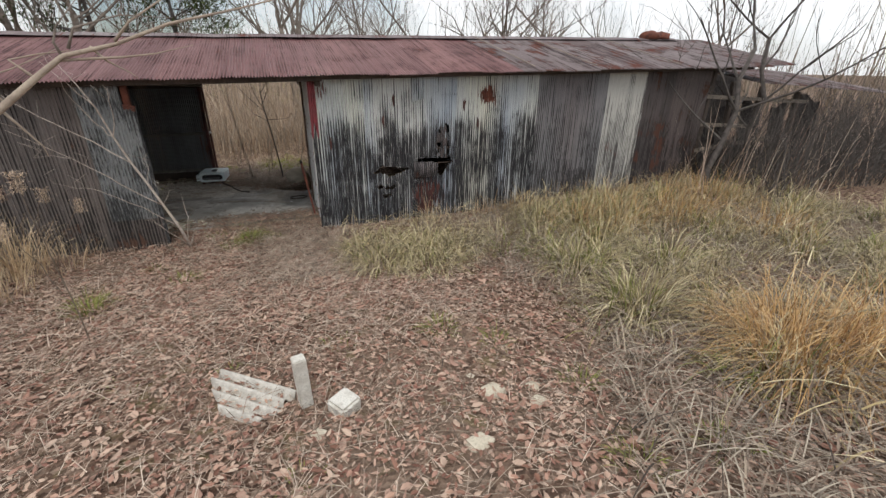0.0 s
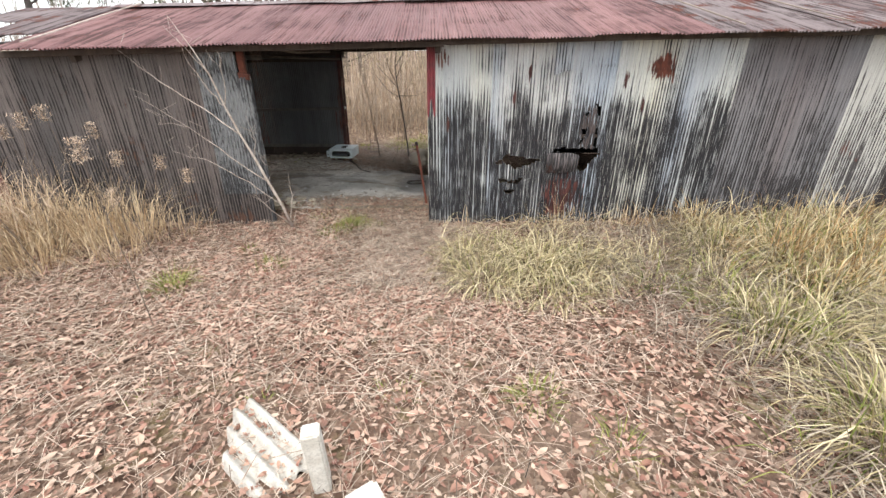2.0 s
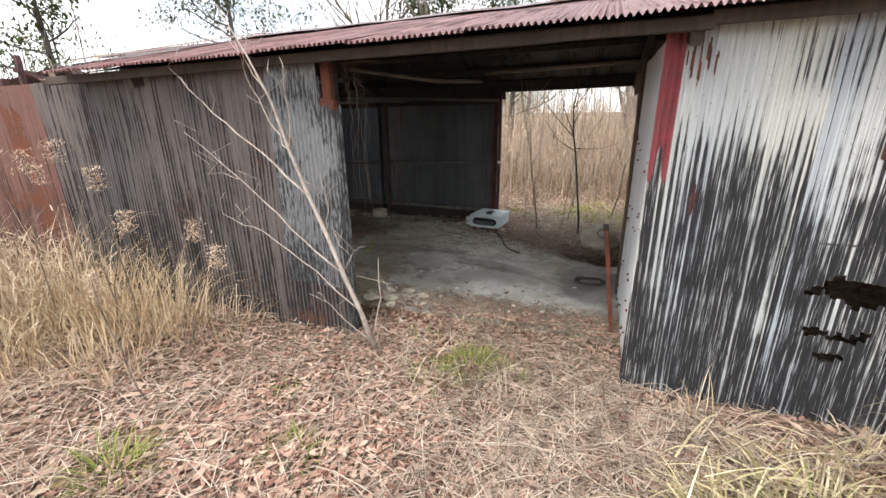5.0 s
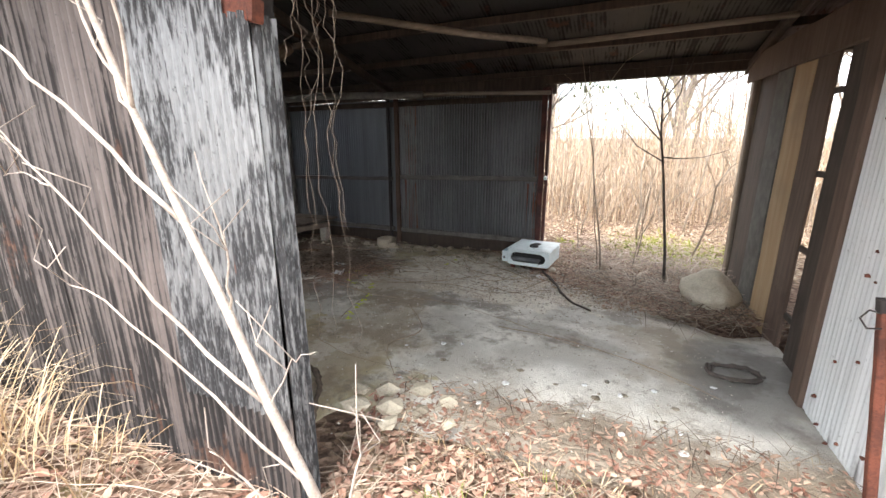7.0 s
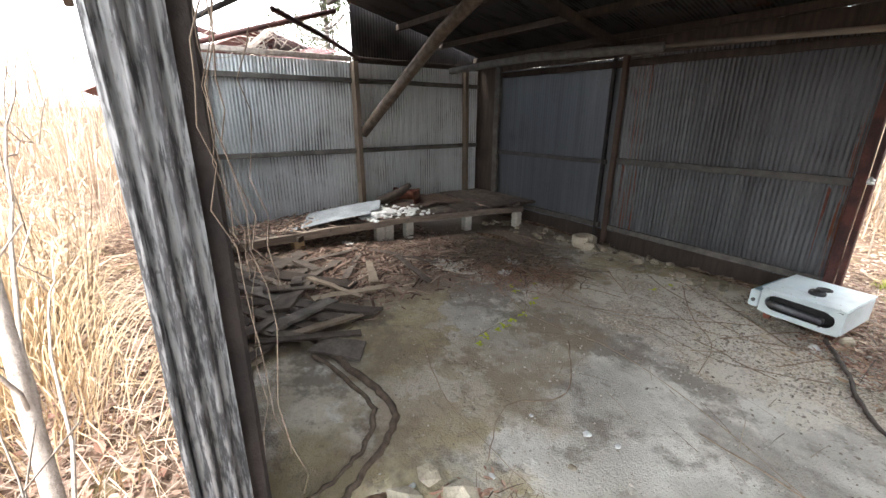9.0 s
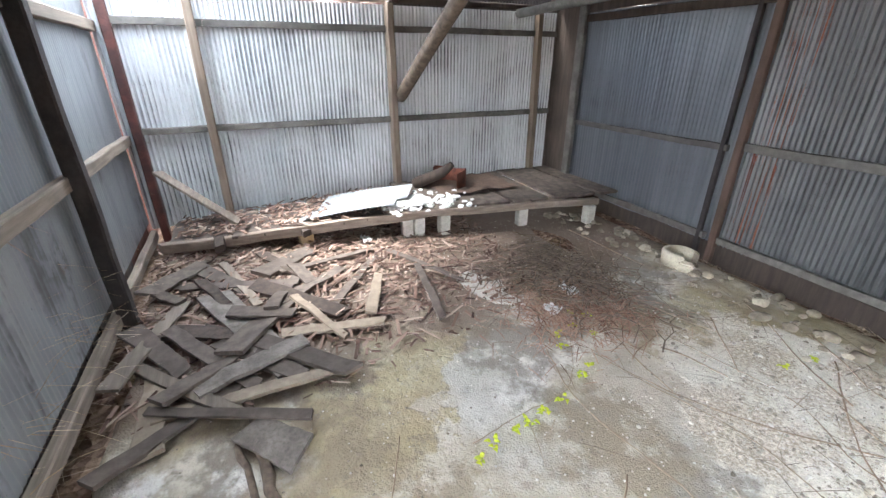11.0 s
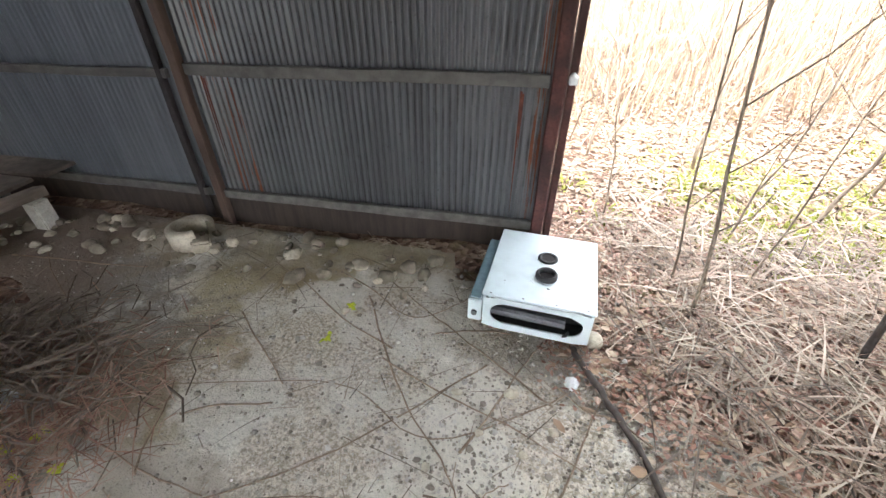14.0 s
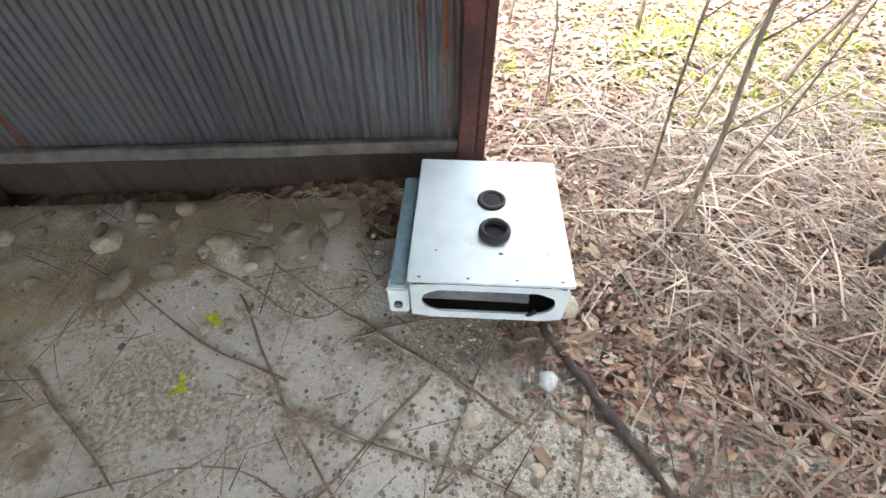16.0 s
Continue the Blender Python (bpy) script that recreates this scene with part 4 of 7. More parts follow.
# poles under the roof
for pts, r, mat, lab in (
    ([(-3.70, 2.2, 1.10), (-2.9, 2.2, 1.56), (-2.2, 2.2, 1.95), (-1.75, 2.2, 2.14)], 0.055, M_ROOT, "round grey timber brace under the roof"),
    ([(-3.6, 3.35, 1.80), (-2.4, 3.45, 1.86), (-1.1, 3.55, 1.84)], 0.04, M_RAIL, "grey split pole along the back wall"),
    ([(-1.3, 3.62, 1.86), (0.3, 3.62, 1.82)], 0.02, M_WOODX, "thin grey pole along the back wall"),
    ([(0.3, 2.75, 2.10), (2.0, 2.7, 2.16)], 0.022, M_WOODX, "thin pale pole under the roof"),
    ([(-0.6, 1.2, 2.06), (0.15, 1.5, 1.95), (0.5, 1.9, 1.96)], 0.02, M_WOODX, "thin broken pole under the roof"),
    ([(-2.6, 1.0, 2.03), (-3.2, 1.6, 1.98), (-3.72, 2.2, 1.86)], 0.02, M_RUSTRED, "rusty red steel bar under the roof"),
    ([(-3.7, 0.4, 1.95), (-2.4, 0.9, 2.12)], 0.02, M_BLACK, "dark steel bar under the open roof"),
    ([(-3.72, 0.5, 1.86), (-3.7, 1.95, 2.3)], 0.025, M_RUSTRED, "rusty red steel bar under the open roof"),
):
    b = Mesh()
    fine = []
    for a, c in zip(pts, pts[1:]):
        fine += [tuple(Vector(a).lerp(Vector(c), q / 4) + Vector((0, 0, 0.008 * noise.noise(Vector((q, a[0], 1)))))) for q in range(4)]
    b.tube(fine + [pts[-1]], r, 7)
    tagged(b.ob("roof_pole", mat, smooth=True), lab, "pole")


# ---- things in the shed ----
def heater():
    o = empty("gas_heater", (0.24, 3.5, 0.06))
    m = Mesh()
    W, D, H, e = 0.44, 0.52, 0.17, 0.012
    body = cbox((-W / 2, -D / 2 + 0.01, 0.0), (W / 2, D / 2, H), e)
    bm = bmesh.new()
    vs = [bm.verts.new(v) for v in body.v]
    for f in body.f:
        bm.faces.new([vs[i] for i in f])
    front = min(bm.faces, key=lambda f: f.calc_center_median().y)
    bmesh.ops.delete(bm, geom=[front], context="FACES_ONLY")
    me = bpy.data.meshes.new("body")
    bm.to_mesh(me)
    bm.free()
    me.materials.append(M_ENAMEL)
    b = new("body", me)
    b.parent = o
    # front plate with a rounded slot
    fp, n = Mesh(), 40
    outer, inner, deep = [], [], []
    for k in range(n):
        a = 2 * math.pi * k / n
        c, q = math.cos(a), math.sin(a)
        s_ = max(abs(c) / (W / 2 - 0.004), abs(q) / (H / 2 - 0.004))
        outer.append((c / s_, -D / 2, H / 2 + q / s_))
        rx = 0.13 * (1 if c > 0 else -1) if abs(c) > 0.02 else 0
        inner.append((rx + 0.055 * c, -D / 2 - 0.002, H / 2 + 0.005 + 0.052 * q))
        deep.append((rx + 0.055 * c, -D / 2 + 0.006, H / 2 + 0.005 + 0.052 * q))
    fp.v = outer + inner + deep
    for k in range(n):
        j = (k + 1) % n
        fp.f += [(k, j, n + j, n + k), (n + k, n + j, 2 * n + j, 2 * n + k)]
    fp.ob("front_plate", M_ENAMEL, o)
    # black plates behind the slot paint in its dark inside
    inner_m = cbox((-W / 2 + 0.02, -D / 2 + 0.10, 0.015), (W / 2 - 0.02, -D / 2 + 0.11, H - 0.012), 0.002)
    tray = cbox((-W / 2 + 0.015, -D / 2 + 0.012, 0.012), (W / 2 - 0.015, -D / 2 + 0.1, 0.02), 0.002)
    tray.ob("tray", M_RUBBER, o, "black plate added to darken the slot")
    inner_m.ob("baffle", M_RUBBER, o, "black plate standing in for the dark inside of the slot")
    bar = Mesh()
    bar.tube([(-0.19, -D / 2 + 0.05, 0.062), (0.12, -D / 2 + 0.05, 0.056)], 0.022, 10)
    bar.ob("burner_tube", M_STEEL, o, "dull steel burner tube")
    clip = Mesh()
    clip.beam((0.12, -D / 2 - 0.004, 0.035), (0.135, -D / 2 - 0.006, 0.07), 0.012, 0.008, 2)
    clip.ob("clip", M_RUBBER, o, "small black clip")
    lid = cbox((-W / 2 - 0.004, -D / 2 - 0.003, H), (W / 2 + 0.004, D / 2, H + 0.007), 0.003)
    lid.ob("lid", M_ENAMEL, o)
    for x, y, r in ((0.015, -0.078, 0.046), (0.010, 0.06, 0.044)):
        ring = Mesh()
        for k in range(28):
            a = 2 * math.pi * k / 28
            for rr, zz in ((r, 0.0), (r, 0.018), (r * 0.85, 0.026), (r * 0.68, 0.02), (r * 0.62, -0.05)):
                ring.v.append((x + math.cos(a) * rr, y + math.sin(a) * rr, H + 0.006 + zz * (1 if y < 0 else 0.35)))
        for k in range(28):
            for q in range(4):
                j = (k + 1) % 28
                ring.f.append((k * 5 + q, j * 5 + q, j * 5 + q + 1, k * 5 + q + 1))
        flue = ring.ob("flue_collar", M_RUBBER, o, "black flue collar", True)
        # black disc painted in as the flue's shaded opening
        disc = Mesh()
        disc.v = [(x + math.cos(2 * math.pi * k / 20) * r * 0.66, y + math.sin(2 * math.pi * k / 20) * r * 0.66, H + 0.010) for k in range(20)]
        disc.f = [tuple(range(20))]
        disc.ob("flue_mouth", M_BLACK, flue)
    for x, y, r in ((-0.15, -0.15, 0.004), (-0.15, -0.17, 0.003), (0.16, -0.15, 0.004), (0.16, -0.17, 0.003), (0.03, -0.155, 0.007), (-0.19, -0.245, 0.005), (-0.06, -0.245, 0.005), (0.07, -0.245, 0.005), (0.19, -0.245, 0.005)):
        hd = Mesh()
        hd.rock((x, y, H + 0.006), r, random.Random(1), 0.5, 0)
        hd.ob("screw", M_STEEL, o)
    stain = Mesh()
    for k in range(7):
        stain.rock((-0.045 + 0.012 * random.uniform(-1, 1), -0.115 + 0.02 * random.uniform(-1, 1), H + 0.006), 0.007, random.Random(k), 0.15, 0)
    stain.ob("rust_stain", M_RUST, o)
    side = cbox((-W / 2 - 0.055, -D / 2 + 0.005, 0.03), (-W / 2 - 0.004, D / 2 - 0.06, 0.145), 0.006)
    sp = side.ob("side_duct", M_BLUE, o, "pale blue side duct")
    cap = cbox((-W / 2 - 0.058, -D / 2 - 0.005, 0.028), (-W / 2 - 0.001, -D / 2 + 0.035, 0.14), 0.004)
    cap.ob("end_cap", M_ENAMEL, sp)
    knob = Mesh()
    knob.tube([(-W / 2 - 0.03, -D / 2 - 0.003, 0.075), (-W / 2 - 0.03, -D / 2 - 0.016, 0.075)], 0.012, 10)
    knob.ob("valve", M_STEEL, sp, "dull steel valve")
    for x in (-0.17, 0.17):
        for y in (-0.2, 0.2):
            f = cbox((x - 0.02, y - 0.02, -0.07), (x + 0.02, y + 0.02, 0.001), 0.004)
            f.ob("foot", M_RUST, o)
    o.matrix_basis = pose(0.24, 3.51, 0.062, -1.5, 0, -5.5)
    return tagged(o, "white enamelled gas heater lying on its back on the concrete", "heater")


heater()


def squiggle(pts, r, mat, name, label, cat, n=6, wob=0.012, sub=5, seed=0, on=None, kind=""):
    rng = random.Random(seed)
    pts = [Vector(p) for p in pts]
    fine, rad = [], []
    for k in range(len(pts) - 1):
        p0, p1, p2, p3 = pts[max(k - 1, 0)], pts[k], pts[k + 1], pts[min(k + 2, len(pts) - 1)]
        for q in range(sub):
            t = q / sub
            v = 0.5 * ((2 * p1) + (p2 - p0) * t + (2 * p0 - 5 * p1 + 4 * p2 - p3) * t * t + (3 * p1 - p0 - 3 * p2 + p3) * t ** 3)
            fine.append(v + Vector((rng.uniform(-wob, wob), rng.uniform(-wob, wob), rng.uniform(-wob, wob) * 0.4)))
    fine.append(pts[-1])
    m = Mesh()
    N = len(fine)
    m.tube(fine, [r * (1 - 0.45 * i / N) * rng.uniform(0.85, 1.15) for i in range(N)], n)
    return tagged(m.ob(name, mat, smooth=True), label, cat, kind=kind)


def on_floor(pts, h=0.012):
    return [(x, y, floor_z(x, y) + h) for x, y in pts]


squiggle(on_floor([(0.38, 3.24), (0.47, 3.05), (0.545, 2.9), (0.63, 2.66), (0.74, 2.45), (0.90, 2.3)], 0.014), 0.0145, M_CABLE, "hose", "dark rubber hose running over the concrete", "hose", 8, 0.006, seed=2)
for k, (pts, r) in enumerate((
    ([(-1.45, 0.66), (-0.95, 0.72), (-0.62, 0.76), (-0.44, 0.66), (-0.33, 0.5), (-0.22, 0.32)], 0.028),
    ([(-1.2, 0.62), (-0.7, 0.69), (-0.48, 0.58), (-0.36, 0.4), (-0.3, 0.2)], 0.018),
    ([(0.05, 3.1), (-0.35, 2.7), (-0.7, 2.45), (-1.1, 2.3)], 0.009),
    ([(0.4, 3.05), (-0.1, 2.75), (-0.5, 2.9), (-1.2, 2.75)], 0.008),
    ([(-0.55, 3.4), (-0.25, 2.9), (0.0, 2.6), (0.1, 2.2)], 0.010),
    ([(0.55, 2.7), (0.1, 2.45), (-0.4, 2.5), (-0.9, 2.35)], 0.008),
    ([(-0.5, 1.9), (-0.2, 1.5), (-0.3, 1.2), (-0.1, 0.9)], 0.009),
    ([(-1.5, 2.2), (-0.9, 2.0), (-0.3, 2.05), (0.3, 1.9), (0.9, 1.6)], 0.007),
    ([(0.3, 1.75), (0.75, 1.7), (1.2, 1.55), (1.6, 1.3)], 0.008),
    ([(-1.0, 1.2), (-0.5, 1.0), (0.1, 0.95)], 0.006),
    ([(0.3, 2.95), (0.1, 3.1), (-0.25, 3.35), (-0.5, 3.55)], 0.011),
    ([(-0.75, 3.55), (-0.55, 3.45), (-0.3, 3.3), (-0.05, 3.5)], 0.009),
    ([(-2.9, 2.6), (-2.2, 2.5), (-1.6, 2.8), (-1.1, 2.6)], 0.008),
    ([(-0.85, 1.45), (-0.9, 1.7), (-0.95, 2.0), (-1.15, 2.2), (-1.3, 2.3)], 0.005),
)):
    squiggle(on_floor(pts, r * 0.4), r * 0.8 if r > 0.015 else r * 0.40, M_ROOT if r > 0.015 else M_STALK, "dead_vine", "dead brown vine stem lying on the concrete", "vine", 6, 0.004 if r < 0.015 else 0.009, 7, k + 30)

loop = [(1.72 + (0.13 + 0.03 * math.sin(q * 2.3)) * math.cos(q * 0.9), 1.62 + (0.10 + 0.02 * math.cos(q * 1.7)) * math.sin(q * 0.9)) for q in range(15)]
squiggle(on_floor(loop, 0.012), 0.012, M_CABLE, "cable_coil", "black burnt cable coiled on the concrete", "cable", 6, 0.008, 4, 4)
rng = random.Random(12)
sprout = Mesh()
for x, y in ((-0.78, 1.44), (-0.81, 1.53), (-0.84, 1.64), (-0.85, 1.72), (-0.87, 1.81), (-0.9, 1.93), (-0.99, 2.12), (-1.03, 2.2), (-1.21, 2.18), (-1.3, 2.23), (-1.33, 2.36), (-1.45, 2.42), (-1.24, 2.42), (-0.62, 3.1), (-0.6, 3.3), (-1.38, 2.5)):
    for _ in range(7):
        a = rng.uniform(0, 6.28)
        sprout.blade((x + rng.uniform(-0.02, 0.02), y + rng.uniform(-0.02, 0.02), floor_z(x, y) + 0.015), (math.cos(a), math.sin(a), 0.6), rng.uniform(0.018, 0.034), 0.018, 0.6, 3)
tagged(sprout.ob("seedlings", M_SPROUT), "bright yellow-green leaves sprouting along a vine", "seedling", kind="stuff")

# low platform on blocks
bench = empty("low_platform", (-3.1, 2, 0.25))
edge = [(-3.16, 0.22), (-2.95, 1.2), (-2.87, 2.07), (-2.74, 2.9), (-2.62, 3.66)]
b = Mesh()
b.beam((-3.2, 0.15, 0.16), (-2.88, 2.1, 0.255), 0.05, 0.075, 8, 0.008)
lay(b, "edge_beam", M_WOODY, bench)
b = Mesh()
b.beam((-2.90, 1.95, 0.26), (-2.62, 3.68, 0.235), 0.05, 0.06, 8, 0.006)
lay(b, "edge_beam", M_WOODY, bench)
rng = random.Random(21)
y = 2.05
while y < 3.75:
    w = rng.uniform(0.16, 0.24)
    b = Mesh()
    xf = -2.86 + 0.14 * (y - 2.07)
    b.beam((-3.70, y + w / 2, 0.29 + rng.uniform(-0.008, 0.01)), (xf, y + w / 2 + rng.uniform(-0.03, 0.03), 0.285), w, 0.022, 6, 0.004)
    lay(b, "deck_plank", M_DEBRIS, bench)
    y += w + 0.008
for y0 in (0.5, 1.1, 1.6):
    b = Mesh()
    b.beam((-3.7, y0, 0.2), (-2.98, y0 + 0.05, 0.17 + 0.03 * y0), 0.07, 0.05, 5, 0.006)
    lay(b, "joist", M_DARKW, bench)
y = 0.22
while y < 1.98:
    w = rng.uniform(0.15, 0.22)
    b = Mesh()
    b.beam((-3.70, y + w / 2, 0.175 + 0.048 * y), (-3.2 + 0.16 * y, y + w / 2 + rng.uniform(-0.02, 0.02), 0.175 + 0.048 * y), w, 0.02, 5, 0.006)
    lay(b, "deck_plank", M_DEBRIS, bench)
    y += w + 0.012
tagged(bench, "low rotten plank platform on concrete blocks along the wall", "platform")
for x, y, h in ((-2.97, 1.96, 0.19), (-2.955, 2.06, 0.19), (-2.90, 2.27, 0.18), (-2.83, 3.02, 0.17), (-2.62, 3.62, 0.17)):
    c = cbox((-0.045, -0.045, 0), (0.045, 0.045, h + 0.01), 0.008)
    o = tagged(c.ob("concrete_block", M_POSTW), "whitish concrete block under the platform", "block", "blocks under the platform")
    o.matrix_basis = pose(x, y, floor_z(x, y) - 0.005, 0, 0, random.uniform(-8, 8))
c = cbox((-0.05, -0.05, 0), (0.05, 0.05, 0.10), 0.01)
o = tagged(c.ob("wood_block", M_TAN), "yellowish wood block under the platform beam", "block")
o.matrix_basis = pose(-3.1, 1.15, floor_z(-3.1, 1.15), 0, 0, 10)

# on the platform: bent zinc sheets, foam crumbs, a rusty drum half
for k, (a, b_, r) in enumerate((((-3.45, 1.35, 0.27), (-3.05, 2.05, 0.36), 8), ((-3.3, 1.15, 0.25), (-2.95, 1.9, 0.30), -6))):
    m = sheet(0, 0.26, lambda v: 0, lambda v: 0.78, lambda p, z, o: (p - 0.13, z - 0.39, o * 0.8 + 0.05 * math.sin(z * 2)), 10, seed=k)
    o = tagged(m.ob("loose_zinc_sheet", M_DULLZ, smooth=True), "crumpled pale zinc sheet lying on the platform", "metal sheet", "loose zinc sheets")
    va, vb = Vector(a), Vector(b_)
    mid = (va + vb) / 2
    o.matrix_basis = pose(*mid, 7, r, -math.degrees(math.atan2(vb.x - va.x, vb.y - va.y)))
foam = Mesh()
rng = random.Random(31)
for _ in range(150):
    a, t = rng.random(), rng.random()
    x, y = -3.15 + 0.35 * a + rng.gauss(0, 0.05), 1.75 + 0.75 * t + rng.gauss(0, 0.05)
    foam.rock((x, y, 0.315 + 0.08 * math.exp(-((x + 3.1) ** 2 + (y - 2.05) ** 2) * 18) * rng.random()), rng.uniform(0.008, 0.032), rng, 0.6, 0)
tagged(foam.ob("foam_crumbs", M_PLASTIC), "white crumbled foam heaped on the platform", "debris", kind="stuff")
fs = Mesh()
fs.rock((-3.02, 2.0, 0.33), 0.17, random.Random(9), 0.22, 2)
tagged(fs.ob("foam_slab", M_PLASTIC), "broken white foam slab on the platform", "debris")
drum = Mesh()
for k in range(25):
    a = math.pi * (0.0 + 1.35 * k / 24)
    for r, zz in ((0.17, 0), (0.17, 0.16), (0.155, 0.16), (0.155, 0.02)):
        drum.v.append((-3.38 + math.cos(a) * r, 2.55 + math.sin(a) * r * 0.9, 0.30 + zz + 0.02 * math.sin(a * 2)))
drum.f = [(k * 4 + q, k * 4 + (q + 1) % 4, k * 4 + 4 + (q + 1) % 4, k * 4 + 4 + q) for k in range(24) for q in range(4)]
tagged(drum.ob("drum_half", M_RUST, smooth=True), "rusty cut-off drum standing on the platform", "drum")
pan = Mesh()
pan.tube([(-3.5, 2.25, 0.33), (-3.3, 2.42, 0.46), (-3.22, 2.5, 0.55)], [0.06, 0.05, 0.03], 7)
tagged(pan.ob("bent_pipe", M_DARKW, smooth=True), "dark bent offcut leaning on the drum", "offcut")
tarp = Mesh()
for i in range(14):
    for j in range(8):
        x, y = -3.6 + 0.55 * j / 7, 2.35 + 0.75 * i / 13
        tarp.v.append((x, y, 0.315 + 0.05 * abs(noise.noise(Vector((x * 5, y * 5, 2))))))
tarp.f = [(i * 8 + j, i * 8 + j + 1, i * 8 + j + 9, i * 8 + j + 8) for i in range(13) for j in range(7)]
tagged(tarp.ob("tar_paper", M_BROWNW, smooth=True), "crumpled brown tar paper on the platform", "sheet")

# broken boards at the front of the shed
boards = [((-1.47, 0.30), (-1.46, 1.13), 0.09), ((-1.86, 0.84), (-1.75, 1.38), 0.08), ((-2.42, 0.50), (-1.55, 0.86), 0.19), ((-1.68, 0.12), (-2.41, 0.35), 0.10), ((-2.66, 0.22), (-2.39, 1.0), 0.07), ((-2.0, 1.11), (-2.63, 1.58), 0.06), ((-1.85, 1.33), (-2.31, 1.51), 0.07), ((-1.63, 1.68), (-2.34, 1.80), 0.05), ((-1.27, 0.31), (-1.81, 0.28), 0.11), ((-1.05, 0.84), (-1.26, 0.65), 0.16), ((-1.75, 0.95), (-1.55, 0.45), 0.13), ((-2.1, 0.30), (-1.5, 0.70), 0.08), ((-2.9, 0.55), (-2.2, 0.75), 0.06), ((-2.5, 1.3), (-2.1, 0.75), 0.09), ((-1.2, 0.15), (-1.55, 0.62), 0.08), ((-2.2, 0.95), (-1.7, 1.15), 0.05), ((-2.7, 1.7), (-2.0, 2.0), 0.05), ((-2.6, 0.9), (-2.75, 1.6), 0.05), ((-1.35, 0.62), (-1.9, 0.15), 0.06), ((-1.2, 0.9), (-1.5, 0.28), 0.05)]
rb = random.Random(39)
for _ in range(18):
    x, y, a, l = rb.uniform(-2.9, -1.55), rb.uniform(0.2, 1.15), rb.uniform(0, 3.14), rb.uniform(0.15, 0.38)
    boards.append(((x - l * math.cos(a), min(max(y - l * math.sin(a), 0.12), 1.6)), (x + l * math.cos(a), min(max(y + l * math.sin(a), 0.12), 1.6)), rb.uniform(0.05, 0.15)))
rng = random.Random(40)
for k, ((x0, y0), (x1, y1), w) in enumerate(boards):
    b = Mesh()
    z0, z1 = floor_z(x0, y0) + 0.02 + 0.012 * (k % 4 + k // 20), floor_z(x1, y1) + 0.022 + 0.012 * ((k + 1) % 3)
    b.beam((x0, y0, z0), (x1, y1, z1), w, rng.uniform(0.014, 0.026), 7, 0.005, rng.uniform(-0.15, 0.15), rng=rng, taper=rng.uniform(0.7, 1.0))
    tagged(b.ob("broken_board", M_SPLIT if k in (0, 1, 8, 15, 6) else M_PANEL if k in (2, 9, 10) else M_DEBRIS if k % 3 else M_DARKW if k >= 20 else M_WOODX), "grey weathered broken board lying on the floor", "board", "broken boards on the floor")
chips = Mesh()
for _ in range(5200):
    x, y = rng.uniform(-3.7, -1.0), rng.uniform(0.1, 2.6)
    if rng.random() > 1.15 - max(0, (x + 2.1)) * 1.5 - max(0, y - 1.2) * 0.35:
        continue
    a, l = rng.uniform(0, 3.14), rng.choice((0.02, 0.035, 0.05, 0.07, 0.13)) * rng.uniform(0.7, 1.3)
    z = floor_z(x, y) + rng.uniform(0.004, 0.035)
    chips.beam((x, y, z), (x + l * math.cos(a), y + l * math.sin(a), z + rng.uniform(-0.01, 0.02)), rng.uniform(0.005, 0.018), rng.uniform(0.002, 0.006), 1, 0.002, rng=rng)
for _ in range(700):
    y = rng.uniform(0.25, 1.95)
    x = rng.uniform(-3.68, -3.24 + 0.16 * y)
    a, l = rng.uniform(0, 3.14), rng.choice((0.025, 0.04, 0.06, 0.09))
    z = 0.19 + 0.048 * y + rng.uniform(0.004, 0.03)
    chips.beam((x, y, z), (x + l * math.cos(a), y + l * math.sin(a), z + rng.uniform(-0.006, 0.015)), rng.uniform(0.008, 0.02), rng.uniform(0.002, 0.006), 1, 0.002, rng=rng)
n = Nodes("wood_chips")
wcol = n.ramp(n.island(), (0, (0.05, 0.03, 0.024)), (0.4, (0.16, 0.10, 0.078)), (0.75, (0.32, 0.225, 0.18)), (1, (0.42, 0.34, 0.28)))
M_CHIP = n.done(wcol, 0.9)
tagged(chips.ob("wood_chips", M_CHIP), "litter of rotten wood splinters on the earthy floor", "debris", kind="stuff")

# brushwood, rubble and scraps
brush = Mesh()
for _ in range(650):
    x, y = -1.8 + rng.gauss(0, 0.28), 2.68 + rng.gauss(0, 0.2)
    a, l = rng.uniform(0, 6.28), rng.uniform(0.08, 0.26)
    z = floor_z(x, y) + rng.uniform(0.003, 0.13) * math.exp(-((x + 1.75) ** 2 + (y - 2.6) ** 2) * 5)
    brush.tube([(x, y, z), (x + l / 2 * math.cos(a), y + l / 2 * math.sin(a), z + rng.uniform(0, 0.02)), (x + l * math.cos(a + 0.3), y + l * math.sin(a + 0.3), max(z + rng.uniform(-0.05, 0.03), floor_z(x, y)))], rng.uniform(0.002, 0.005), 4, False)
tagged(brush.ob("brushwood", M_ROOT), "low brown heap of dead twigs on the floor", "brushwood", kind="stuff")
hay = Mesh()
for _ in range(1500):
    x, y = -1.5 + rng.gauss(0, 0.2), 2.5 + rng.gauss(0, 0.22)
    a = rng.uniform(0, 6.28)
    hay.blade((x, y, floor_z(x, y) + rng.uniform(0.004, 0.05)), (math.cos(a), math.sin(a), rng.uniform(-0.05, 0.25)), rng.uniform(0.06, 0.2), 0.004, 0.25, 3)
tagged(hay.ob("dead_weeds", M_LEAF), "brown dead weeds on the concrete", "weeds", kind="stuff")
